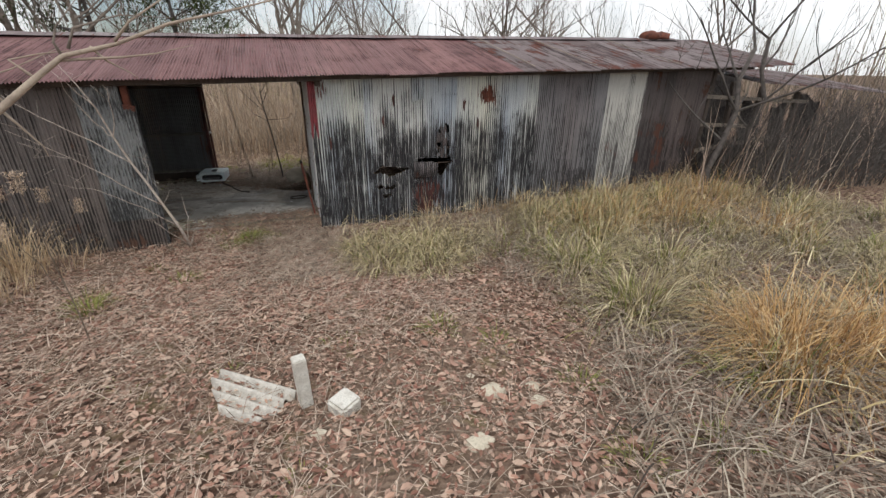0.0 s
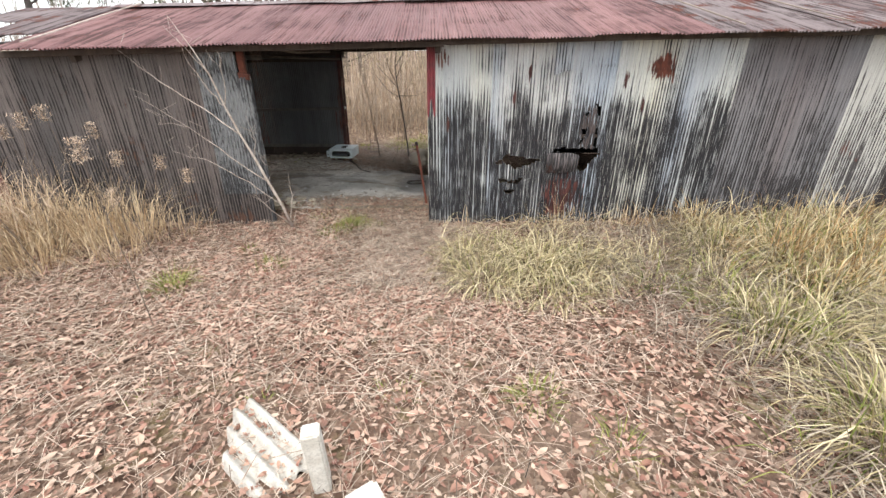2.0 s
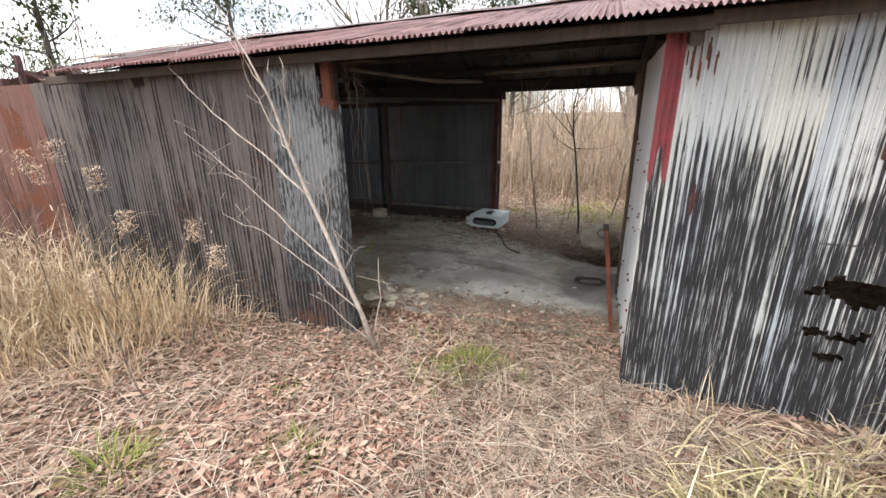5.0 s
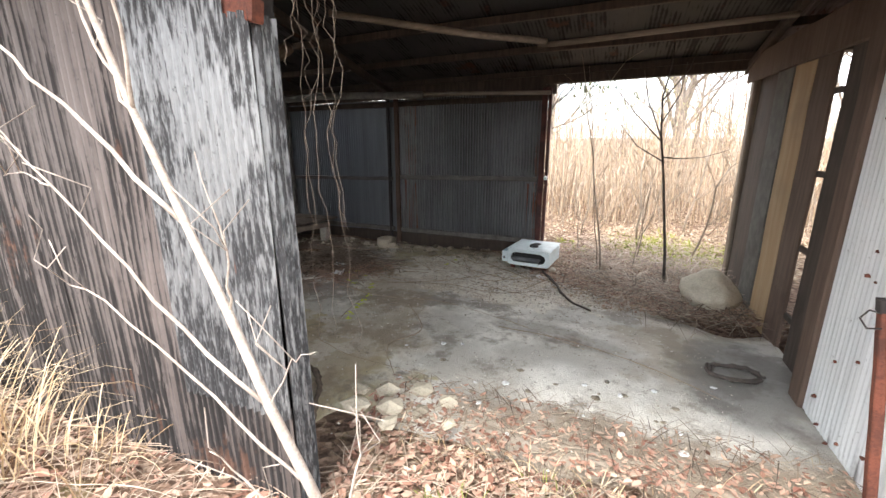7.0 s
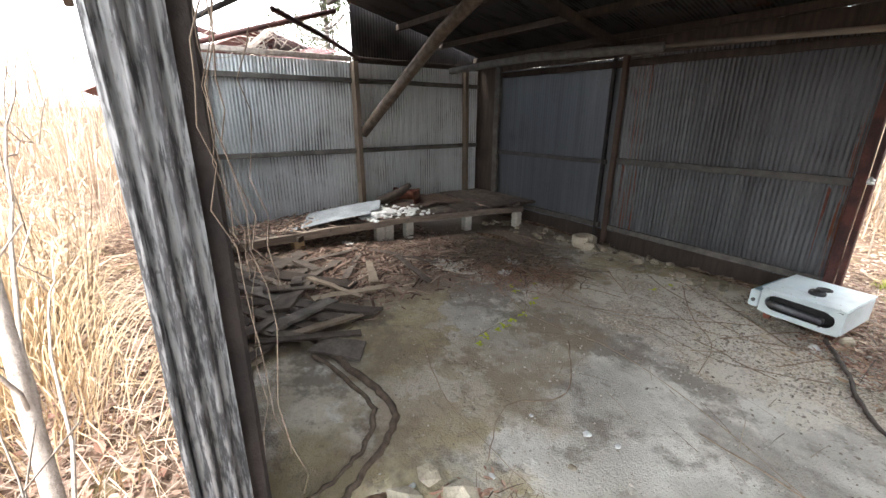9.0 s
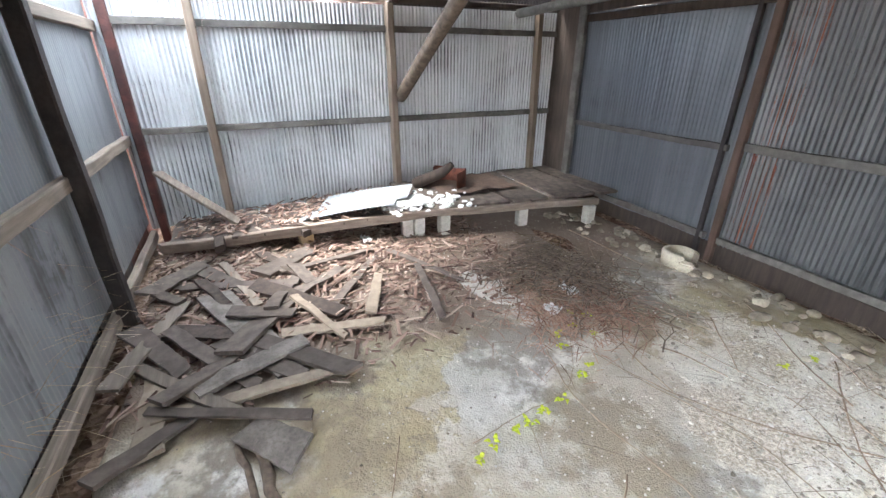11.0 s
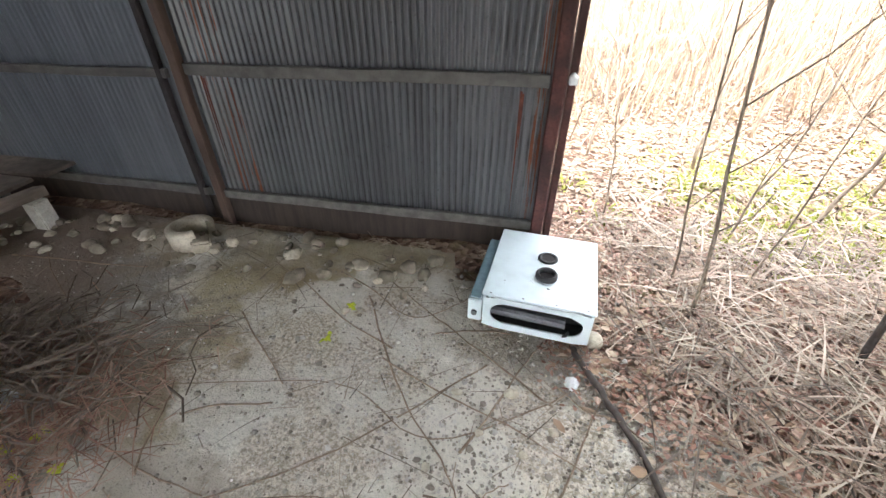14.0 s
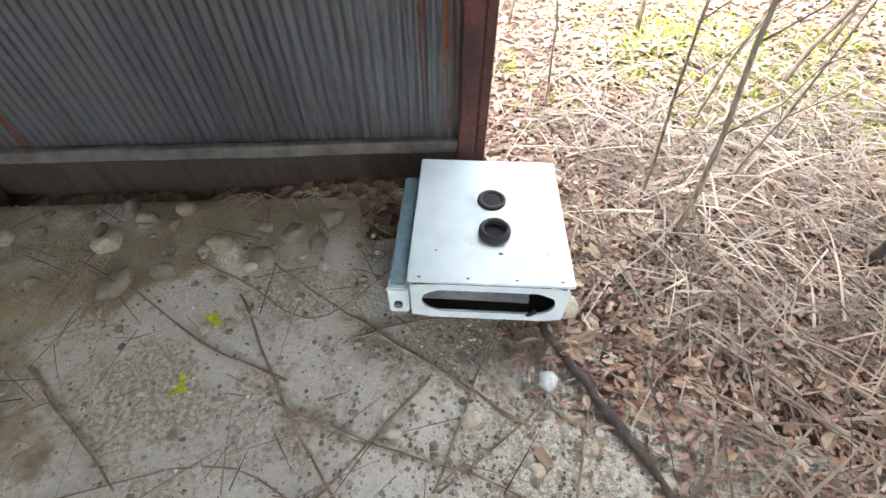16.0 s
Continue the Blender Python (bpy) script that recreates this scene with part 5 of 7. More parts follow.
for k, (x, y, r) in enumerate(((-1.63, 2.57, 0.05), (-1.50, 2.33, 0.045), (-2.95, 1.6, 0.05))):
    c = Mesh()
    for i in range(7):
        for j in range(7):
            c.v.append((x + (i - 3) * r / 2.2, y + (j - 3) * r / 4, floor_z(x, y) + 0.02 + 0.09 * abs(noise.noise(Vector((i * 0.4, j * 0.4, k * 5.1))))))
    c.f = [(i * 7 + j, i * 7 + j + 1, i * 7 + j + 8, i * 7 + j + 7) for i in range(6) for j in range(6)]
    tagged(c.ob("plastic_scrap", M_PLASTIC, smooth=True), "torn white plastic scrap on the floor", "scrap", "plastic scraps")
patch = Mesh()
ring = [(-2.17, 2.10), (-1.95, 2.26), (-1.78, 2.22), (-1.62, 2.24), (-1.72, 2.08), (-1.9, 2.0), (-2.08, 1.98)]
patch.v = [(x, y, floor_z(x, y) + 0.016) for x, y in ring] + [(x, y, floor_z(x, y) - 0.01) for x, y in ring]
patch.f = [tuple(range(7))] + [(k, (k + 1) % 7, 7 + (k + 1) % 7, 7 + k) for k in range(7)]
tagged(patch.ob("concrete_flake", M_POSTW), "pale broken flake of concrete on the floor", "rubble")
crock = Mesh()
for k in range(20):
    a = math.radians(30 + 290 * k / 19)
    for r, zz in ((0.12, 0.0), (0.125, 0.085), (0.085, 0.10), (0.078, 0.0)):
        crock.v.append((-1.68 + math.cos(a) * r, 3.66 + math.sin(a) * r, floor_z(-1.68, 3.66) + zz * 1.15))
crock.f = [(k * 4 + q, k * 4 + (q + 1) % 4, k * 4 + 4 + (q + 1) % 4, k * 4 + 4 + q) for k in range(19) for q in range(4)]
tagged(crock.ob("broken_ring", M_SACK, smooth=True), "broken concrete ring lying by the back wall", "rubble")
c = cbox((-0.05, -0.035, 0), (0.05, 0.035, 0.075), 0.012)
o = tagged(c.ob("broken_block", M_SACK), "broken yellowish concrete block by the back wall", "block")
o.matrix_basis = pose(-1.57, 3.58, floor_z(-1.57, 3.58), 4, 6, 35)


def stone(x, y, r, mat, label, seed, z=None, squash=0.7, name="stone", group="", n=1, flat=False):
    m = Mesh()
    m.rock((0, 0, 0), r, random.Random(seed), squash, 0 if flat else n)
    o = tagged(m.ob(name, mat, smooth=not flat), label, "stone", group)
    o.location = (x, y, (floor_z(x, y) if z is None else z) + r * squash * 0.42)
    return o


rng = random.Random(50)
for k in range(110):
    x = -2.9 + 3.0 * rng.random() ** 1.2
    stone(x, 3.72 + rng.uniform(-0.28, 0.1) - 0.04 * abs(x + 1.2), rng.choice((0.013, 0.018, 0.025, 0.04)), M_SACK if k % 4 == 0 else M_STONE, "rough stone by the back wall", k, group="rubble stones by the back wall")
for k, (x, y, r) in enumerate(((0.37, 3.07, 0.024), (0.15, 2.98, 0.032), (-0.62, 3.28, 0.025), (0.47, 3.3, 0.06), (-0.3, 3.5, 0.03), (-0.1, 2.65, 0.02), (0.05, 2.8, 0.018), (0.2, 2.75, 0.016), (0.3, 2.85, 0.02), (-0.05, 2.95, 0.022), (0.0, 2.55, 0.014), (0.45, 2.75, 0.015))):
    stone(x, y, r if k == 0 else r * 0.8, M_PLASTIC if k == 0 else M_SACK, "white stone on the concrete" if k == 0 else "small stone on the concrete", k + 80, group="" if k == 0 else "small stones on the concrete")
for k, (x, y) in enumerate(((-0.62, 3.86), (-0.38, 3.86), (0.0, 3.84), (-1.5, 3.82))):
    h = Mesh()
    for _ in range(26):
        a = rng.uniform(0, 3.14)
        h.blade((x + rng.gauss(0, 0.035), y - 0.02 + rng.gauss(0, 0.015), floor_z(x, y) + 0.03), (math.cos(a), -0.4, rng.uniform(0, 0.7)), rng.uniform(0.03, 0.08), 0.008, 0.4, 3)
    tagged(h.ob("dry_tuft", M_SEED), "pale dry weed tuft at the wall's foot", "weed", "dry tufts at the wall")
for k in range(40):
    x, y = rng.uniform(-0.2, 1.6), rng.uniform(0.5, 1.5)
    stone(x, y, rng.uniform(0.008, 0.022), M_PLASTIC if k % 2 else M_STONE, "pale chip on the concrete", k + 200, group="pale chips on the concrete", squash=0.35)
for k, (x, y, r) in enumerate(((-0.03, 0.72, 0.085), (0.13, 0.78, 0.07), (0.05, 0.58, 0.08), (0.2, 0.62, 0.05), (-0.12, 0.55, 0.07), (0.3, 0.75, 0.06), (0.36, 0.58, 0.045), (-0.18, 0.68, 0.05), (0.1, 0.48, 0.05))):
    stone(x, y, r, M_SACK if k != 3 else M_STONE, "broken pale stone at the slab's edge", k + 300, group="broken stones at the slab edge", squash=0.45, flat=True)
gravel, stems = Mesh(), Mesh()
for _ in range(8000):
    x, y = rng.uniform(-3.0, 1.7), 0.3 + 3.5 * rng.random() ** 0.6
    if y > 3.5 - 0.75 * max(0, x - 0.1):
        continue
    r, z, a = rng.choice((0.002, 0.003, 0.004, 0.005, 0.007)), floor_z(x, y), rng.uniform(0, 6.28)
    k0 = len(gravel.v)
    gravel.v += [(x + r * math.cos(a + q * 1.57) * rng.uniform(0.7, 1.3), y + r * math.sin(a + q * 1.57), z) for q in range(4)] + [(x + r * 0.2, y, z + r * rng.uniform(0.6, 1.3))]
    gravel.f += [(k0 + q, k0 + (q + 1) % 4, k0 + 4) for q in range(4)]
for _ in range(6000):
    x, y = 0.3 + rng.gauss(0, 0.45), 2.75 + rng.gauss(0, 0.3)
    if y > 3.5 - 0.75 * max(0, x - 0.1) or y > 3.7:
        continue
    r, z, a = rng.choice((0.002, 0.003, 0.003, 0.005, 0.008)), floor_z(x, y), rng.uniform(0, 6.28)
    k0 = len(gravel.v)
    gravel.v += [(x + r * math.cos(a + q * 1.57) * rng.uniform(0.7, 1.3), y + r * math.sin(a + q * 1.57), z) for q in range(4)] + [(x + r * 0.2, y, z + r * rng.uniform(0.6, 1.3))]
    gravel.f += [(k0 + q, k0 + (q + 1) % 4, k0 + 4) for q in range(4)]
for _ in range(420):
    x, y = rng.uniform(-2.6, 1.0), 1.6 + 2.2 * rng.random() ** 0.6
    if y > 3.8 - 0.75 * max(0, x - 0.1):
        continue
    a = rng.uniform(0, 6.28)
    stems.blade((x, y, floor_z(x, y) + 0.004 + 0.01 * rng.random()), (math.cos(a), math.sin(a), rng.uniform(0, 0.12)), rng.uniform(0.05, 0.32), 0.003, 0.1, 3)
tagged(stems.ob("fine_twigs", M_THATCH), "thin dead stems scattered over the concrete", "twigs", kind="stuff")
tagged(gravel.ob("grit", M_GRIT), "loose grit and crumbs on the concrete", "grit", kind="stuff")
pebbles = Mesh()
rp = random.Random(51)
for _ in range(900):
    x, y = 0.1 + rp.gauss(0, 0.6), 2.95 + rp.gauss(0, 0.4)
    if y > 3.75 or x > 1.3 - 0.4 * (y - 2.4):
        continue
    pebbles.rock((x, y, floor_z(x, y) + 0.001), rp.choice((0.004, 0.006, 0.008, 0.012)), rp, 0.7, 0)
tagged(pebbles.ob("pebbles", M_GRIT), "loose pebbles and concrete crumbs on the earthy slab", "pebbles", kind="stuff")
for k in range(20):
    x, y = rp.uniform(-2.2, 0.5), rp.uniform(1.9, 3.5)
    a, l = rp.choice((0.7, -0.5, 2.6, 0.1)) + rp.gauss(0, 0.35), rp.uniform(0.3, 1.0)
    dx, dy = math.cos(a) * l / 2, math.sin(a) * l / 2
    ends = [(x - dx, min(y - dy, 3.75)), (x - dx * 0.3, min(y - dy * 0.3 + rp.gauss(0, 0.02), 3.75)), (x + dx * 0.35, min(y + dy * 0.35 + rp.gauss(0, 0.02), 3.75)), (x + dx, min(y + dy, 3.75))]
    squiggle(on_floor(ends, 0.006), rp.uniform(0.0025, 0.005), M_STALK, "dry_stalk", "long dry brown stalk lying on the concrete", "stalk", 5, 0.003, 4, k + 500)
m = Mesh()
m.rock((0, 0, 0), 0.225, random.Random(77), 0.8, 2)
o = tagged(m.ob("boulder", M_SACK, smooth=True), "rounded sandy boulder by the partition", "boulder")
o.location = (1.77, 2.80, 0.13)
pipe = Mesh()
pipe.beam((1.90, 0.6, 0.03), (1.776, 0.6, 0.89), 0.03, 0.03, 8, 0.001)
po = empty("steel_post", (1.90, 0.6, 0.05))
lay(pipe, "post", M_RUST, po)
cap = Mesh()
cap.beam((1.779, 0.6, 0.865), (1.773, 0.6, 0.905), 0.036, 0.036, 2, 0.001)
lay(cap, "cap", M_BLACK, po, "dark end cap")
wire = Mesh()
wire.tube([(1.775, 0.59, 0.86), (1.735, 0.585, 0.87), (1.72, 0.59, 0.84), (1.74, 0.585, 0.81), (1.775, 0.585, 0.815)], 0.003, 5)
lay(wire, "wire", M_BLACK, po)
tagged(po, "rusty red square steel post leaning by the white partition", "post")


# ---- front yard ----
o = cbox((-0.042, -0.042, 0), (0.042, 0.042, 0.45), 0.008)
st = tagged(o.ob("boundary_post", M_POSTW), "short white concrete boundary post stuck in the ground", "post")
st.matrix_basis = pose(1.425, -3.54, ground_z(1.425, -3.54) - 0.03, 2, -2, 12)
m = Mesh()
for r in range(7):
    for c in range(29):
        u = 0.36 * c / 28
        near, far_ = 1.3 * max(0.0, u - 0.13), 0.66 - 0.55 * max(0.0, u - 0.2)
        m.v.append((u, near + (far_ - near) * r / 6 + 0.03 * noise.noise(Vector((u * 12, r, 2))), 0.026 * math.sin(2 * math.pi * u / 0.095) + 0.035))
k0 = len(m.v)
m.v += [(x, y, z - 0.012) for x, y, z in m.v]
m.f = [(r * 29 + c, r * 29 + c + 1, r * 29 + c + 30, r * 29 + c + 29) for r in range(6) for c in range(28)]
m.f += [tuple(k0 + q for q in reversed(f)) for f in m.f]
m.f += [(c, k0 + c, k0 + c + 1, c + 1) for c in range(28)] + [(6 * 29 + c, 6 * 29 + c + 1, k0 + 6 * 29 + c + 1, k0 + 6 * 29 + c) for c in range(28)]
o = tagged(m.ob("roofing_piece", M_SLATE, smooth=True), "broken piece of grey corrugated fibre cement on the ground", "roofing sheet")
o.matrix_basis = pose(0.87, -2.97, ground_z(1.1, -3.3) + 0.005, -1, 2, -129.7)
c = cbox((-0.085, -0.085, 0), (0.085, 0.085, 0.115), 0.018)
o = tagged(c.ob("concrete_cube", M_POSTW), "worn whitish concrete cube on the leaves", "block")
o.matrix_basis = pose(1.665, -3.69, ground_z(1.665, -3.69) - 0.01, 3, -4, 32)
for k, (x, y, r) in enumerate(((1.455, -3.88, 0.06), (2.66, -3.96, 0.08), (2.33, -4.42, 0.085), (2.88, -4.18, 0.06), (2.59, -3.72, 0.05), (2.95, -4.0, 0.05), (1.2, -4.9, 0.05))):
    stone(x, y, r, M_SACK, "rough pale stone among dead leaves", k + 400, ground_z(x, y) - 0.02, 0.6, group="stones in the yard", flat=True)

rng = random.Random(60)


def in_shed(x, y):
    return -3.85 < x < 9.1 and -0.02 < y < 4.0


leaf = Mesh()


def top_z(x, y):
    """The higher of earth and slab."""
    return max(ground_z(x, y), floor_z(x, y) - 0.02) if -0.2 < x < 2.1 and 0.5 < y < 3.9 else ground_z(x, y)


def add_leaf(mesh, x, y, z, s):
    a, f, w = rng.uniform(0, 6.28), rng.uniform(-0.5, 0.8), rng.uniform(0.25, 0.6)
    c, q, tip = math.cos(a), math.sin(a), rng.uniform(-0.5, 0.7)
    k = len(mesh.v)
    for lx, ly, lz in ((-1, 0, 0.0), (-0.35, -w, f * 0.5), (0.45, -w * 0.8, f * 0.4 + tip * 0.3), (1, 0.1 * f, tip), (0.4, w * 0.85, f * 0.5 + tip * 0.3), (-0.4, w, f * 0.4)):
        mesh.v.append((x + s * (lx * c - ly * q), y + s * (lx * q + ly * c), z + s * lz))
    mesh.f += [(k, k + 1, k + 2, k + 3), (k, k + 3, k + 4, k + 5)]


def litter(mesh, count, x0, x1, y0, y1, s0, s1, keep=None):
    for _ in range(count):
        x, y = rng.uniform(x0, x1), rng.uniform(y0, y1)
        if keep and not keep(x, y):
            continue
        add_leaf(mesh, x, y, top_z(x, y) + rng.uniform(0.006, 0.035), rng.uniform(s0, s1))


def yard(x, y):
    return y < 0.5 and not (in_shed(x, y) and not (0 < x < 1.95 and y < 0.62))


litter(leaf, 32000, -2.5, 4.6, -6.2, 0.55, 0.009, 0.029, yard)
litter(leaf, 9000, -0.3, 2.6, -2.4, 0.5, 0.012, 0.03, yard)
litter(leaf, 4000, -4.5, 8, -7, -0.05, 0.02, 0.05, yard)
litter(leaf, 2600, -0.1, 2.0, 0.45, 0.95, 0.008, 0.024, lambda x, y: y < 0.7 + 0.25 * rng.random())
litter(leaf, 16000, 0.25, 2.2, 2.4, 4.6, 0.007, 0.02, lambda x, y: y > 4.0 or y > max(2.35, 3.4 - 0.75 * (x - 0.1)) - 0.3 * rng.random() ** 2)
tagged(leaf.ob("leaf_litter", M_LEAF), "brown and reddish dead leaves covering the ground", "leaves", kind="stuff")
leaf2 = Mesh()


def rear(x, y):
    return y > 4.0 or (x > 0.3 and x < 2.1 and y > max(2.35, 3.4 - 0.75 * (x - 0.1)) - 0.5 * rng.random() ** 2)


litter(leaf2, 15000, -1.0, 5.5, 2.4, 8, 0.012, 0.036, rear)
litter(leaf2, 7000, 0.8, 3.6, 3.6, 6.2, 0.012, 0.034, rear)
tagged(leaf2.ob("leaf_litter", M_LEAFB), "pale dead leaves on the ground behind the shed", "leaves", kind="stuff")
straw = Mesh()


def strew(mesh, count, x0, x1, y0, y1, l0, l1, keep, w=0.004, lift=0.04):
    for _ in range(count):
        x, y = rng.uniform(x0, x1), rng.uniform(y0, y1)
        if not keep(x, y):
            continue
        a = rng.uniform(0, 6.28)
        z = top_z(x, y) + rng.uniform(0.008, lift)
        mesh.blade((x, y, z), (math.cos(a), math.sin(a), rng.uniform(0.0, 0.25)), rng.uniform(l0, l1), w * rng.uniform(0.6, 1.5), 0.18, 3)


strew(straw, 17000, -3.2, 5.0, -6.2, 0.4, 0.04, 0.26, yard, 0.003)
strew(straw, 4500, -3.0, 3.2, -3.0, 0.3, 0.15, 0.5, yard, 0.0036, 0.07)
strew(straw, 900, 0.6, 2.4, 2.6, 5.0, 0.12, 0.55, lambda x, y: rear(x, y) and x > 1.15 - 0.25 * (y - 2.5), 0.006, 0.09)
strew(straw, 1600, 1.2, 2.6, -1.6, -0.1, 0.2, 0.5, yard, 0.004, 0.06)
strew(straw, 1900, 0.1, 5.0, 2.4, 7.5, 0.08, 0.4, rear, 0.003)
rough = Mesh()
strew(rough, 2800, 0.5, 2.6, 2.3, 4.4, 0.08, 0.5, lambda x, y: rear(x, y) and x > 1.0 - 0.25 * (y - 2.5) - 0.3 * rng.random(), 0.0055, 0.08)
strew(rough, 3500, -2.8, 3.4, -5.8, 0.3, 0.1, 0.4, yard, 0.0034, 0.05)
strew(rough, 1800, 0.9, 2.5, -1.7, 0.45, 0.12, 0.45, yard, 0.0035, 0.08)
strew(rough, 900, 0.0, 2.0, 0.45, 0.95, 0.05, 0.25, lambda x, y: True, 0.003, 0.05)
strew(rough, 1200, -0.4, 2.0, -0.7, 0.5, 0.05, 0.25, yard, 0.003, 0.05)
tagged(rough.ob("dark_straw", M_THATCH), "brown dead stems round the slab", "straw", kind="stuff")
tagged(straw.ob("straw", M_STRAW), "dead straw strewn over the ground", "straw", kind="stuff")


def tuft(mesh, x, y, count, r, h, droop, w=0.007, lean=0.5, z=None):
    for _ in range(count):
        a, q = rng.uniform(0, 6.28), r * math.sqrt(rng.random())
        bx, by = x + q * math.cos(a), y + q * math.sin(a)
        out = lean * rng.uniform(0.15, 1.0) * (0.4 + q / max(r, 0.01))
        bz = ground_z(bx, by) if z is None else z
        mesh.blade((bx, by, bz - 0.01), (math.cos(a) * out + rng.gauss(0, 0.18), math.sin(a) * out + rng.gauss(0, 0.18), 1), h * rng.uniform(0.55, 1.15), w * rng.uniform(0.6, 1.4), droop * rng.uniform(0.5, 1.3), 5)


dry, tawny, green, thatch, fox = Mesh(), Mesh(), Mesh(), Mesh(), Mesh()


def bank(x, y):
    """The rough bank to the path's east."""
    return y < -0.05 and x > 3.6 - 0.32 * y - 0.9 * max(0.0, -3.2 - y) and x < 10.5


def mat_of(mesh, count, x0, x1, y0, y1, l0, l1, keep, w=0.005, high=0.22):
    """Fallen stems that arch over one another."""
    for _ in range(count):
        x, y = rng.uniform(x0, x1), rng.uniform(y0, y1)
        if not keep(x, y):
            continue
        a = rng.gauss(-0.6, 1.3)
        z = ground_z(x, y) + high * rng.random() ** 2
        mesh.blade((x, y, z), (math.cos(a), math.sin(a), rng.uniform(0.05, 0.9)), rng.uniform(l0, l1), w * rng.uniform(0.6, 1.6), rng.uniform(0.35, 0.8), 5)


def mound(x, y):
    return ((x - 2.95) / 0.95) ** 2 + ((y + 1.15) / 0.75) ** 2 < 1.0


for x, y, c, r, h in ((2.5, -1.4, 300, 0.3, 0.5), (3.05, -1.25, 360, 0.34, 0.58), (3.5, -1.3, 260, 0.3, 0.5), (2.3, -1.0, 160, 0.22, 0.4), (3.1, -1.65, 220, 0.3, 0.42), (2.7, -0.75, 160, 0.3, 0.42)):
    tuft(dry, x, y, int(c * 0.75), r, h, 1.0, 0.0095, 1.1)
    tuft(green, x - 0.1, y - 0.12, c // 7, r * 0.8, h * 0.65, 0.6, 0.008, 0.9)
    tuft(thatch, x, y, c // 2, r * 1.1, h * 0.5, 0.9, 0.006, 1.0)
mat_of(dry, 1500, 1.9, 4.0, -2.0, -0.2, 0.25, 0.6, mound, 0.006, 0.35)
mat_of(thatch, 22000, 2.0, 10, -5.8, -0.1, 0.2, 0.65, lambda x, y: bank(x + 0.7, y), 0.0055, 0.16)
mat_of(dry, 800, 3.2, 10, -5.8, -0.1, 0.3, 0.8, bank, 0.007, 0.4)
for _ in range(75):
    x, y = rng.uniform(3.7, 9.8), rng.uniform(-5.2, -0.4)
    if not bank(x, y):
        continue
    tuft(dry, x, y, rng.randint(60, 190), rng.uniform(0.1, 0.26), rng.uniform(0.35, 0.75), 1.0, 0.0065, 1.0)
    if rng.random() < 0.75:
        tuft(green, x + rng.gauss(0, 0.2), y + rng.gauss(0, 0.2), rng.randint(20, 65), rng.uniform(0.15, 0.3), rng.uniform(0.3, 0.55), 0.7, 0.007, 0.9)
for x, y, c, h in ((4.5, -3.4, 260, 0.75), (4.5, -2.5, 220, 0.65), (5.2, -1.9, 220, 0.7), (5.6, -1.2, 260, 0.75), (6.3, -0.9, 260, 0.8), (7.2, -1.1, 260, 0.8), (5.5, -2.8, 220, 0.7)):
    tuft(dry, x, y, c, 0.3, h, 0.95, 0.008, 0.9)
    tuft(green, x, y, c // 3, 0.25, h * 0.7, 0.6, 0.008, 0.7)
for x, y, c, h in ((4.6, -4.75, 420, 0.75), (4.95, -4.4, 350, 0.8), (5.3, -4.9, 350, 0.8), (6.0, -1.5, 260, 0.8), (6.9, -1.7, 260, 0.8), (8.0, -1.3, 260, 0.85), (5.3, -1.4, 200, 0.7), (7.6, -2.6, 200, 0.7)):
    tuft(fox, x, y, c, 0.34, h, 0.85, 0.006, 0.8)
    tuft(thatch, x, y, c // 2, 0.4, h * 0.5, 0.9, 0.006, 1.0)
tagged(thatch.ob("fallen_grass", M_THATCH), "matted fallen dead grass on the bank", "grass", kind="stuff")
# dry grass by the front-left wall
for x, y, c, h in ((-1.35, -0.45, 200, 0.75), (-1.75, -0.6, 260, 0.8), (-2.2, -0.7, 280, 0.85), (-2.6, -1.0, 260, 0.8), (-1.9, -1.2, 220, 0.6), (-3.1, -0.8, 260, 0.9), (-3.6, -1.2, 260, 0.9), (-1.3, -0.95, 130, 0.45), (-2.7, -1.7, 200, 0.6), (-0.95, -0.35, 60, 0.45)):
    tuft(tawny, x, y, c, 0.3, h, 0.6, 0.0055, 0.5)
# small green tufts on the path
for x, y, c, h in ((-0.40, -1.55, 110, 0.22), (0.35, -1.15, 70, 0.14), (1.0, -0.12, 200, 0.2), (0.8, -0.3, 120, 0.15), (1.25, -0.2, 90, 0.15), (2.62, -3.0, 90, 0.16), (3.0, -3.35, 50, 0.14), (0.2, -2.9, 40, 0.08), (0.9, -3.0, 40, 0.08), (-0.15, -4.1, 40, 0.08), (1.35, -4.3, 30, 0.08), (1.75, -2.9, 30, 0.1), (0.0, -0.8, 40, 0.1), (3.3, -4.1, 60, 0.14), (3.0, -4.9, 60, 0.14), (3.5, -5.0, 60, 0.16), (0.55, 0.15, 40, 0.12), (0.85, 0.4, 30, 0.1)):
    tuft(green, x, y, c, 0.13, h, 0.5, 0.006, 0.9)
moss = Mesh()
for k in range(95):
    x, y = (1.75 + rng.gauss(0, 0.4), 4.55 + rng.gauss(0, 0.38)) if k < 80 else (2.2 + rng.gauss(0, 0.9), 4.9 + rng.gauss(0, 0.8))
    if y > 4.05:
        tuft(moss, x, y, 55, 0.15, 0.10, 0.6, 0.016, 1.4)
tagged(moss.ob("moss", M_MOSS), "yellow-green moss and small weeds among the leaves", "moss", kind="stuff")
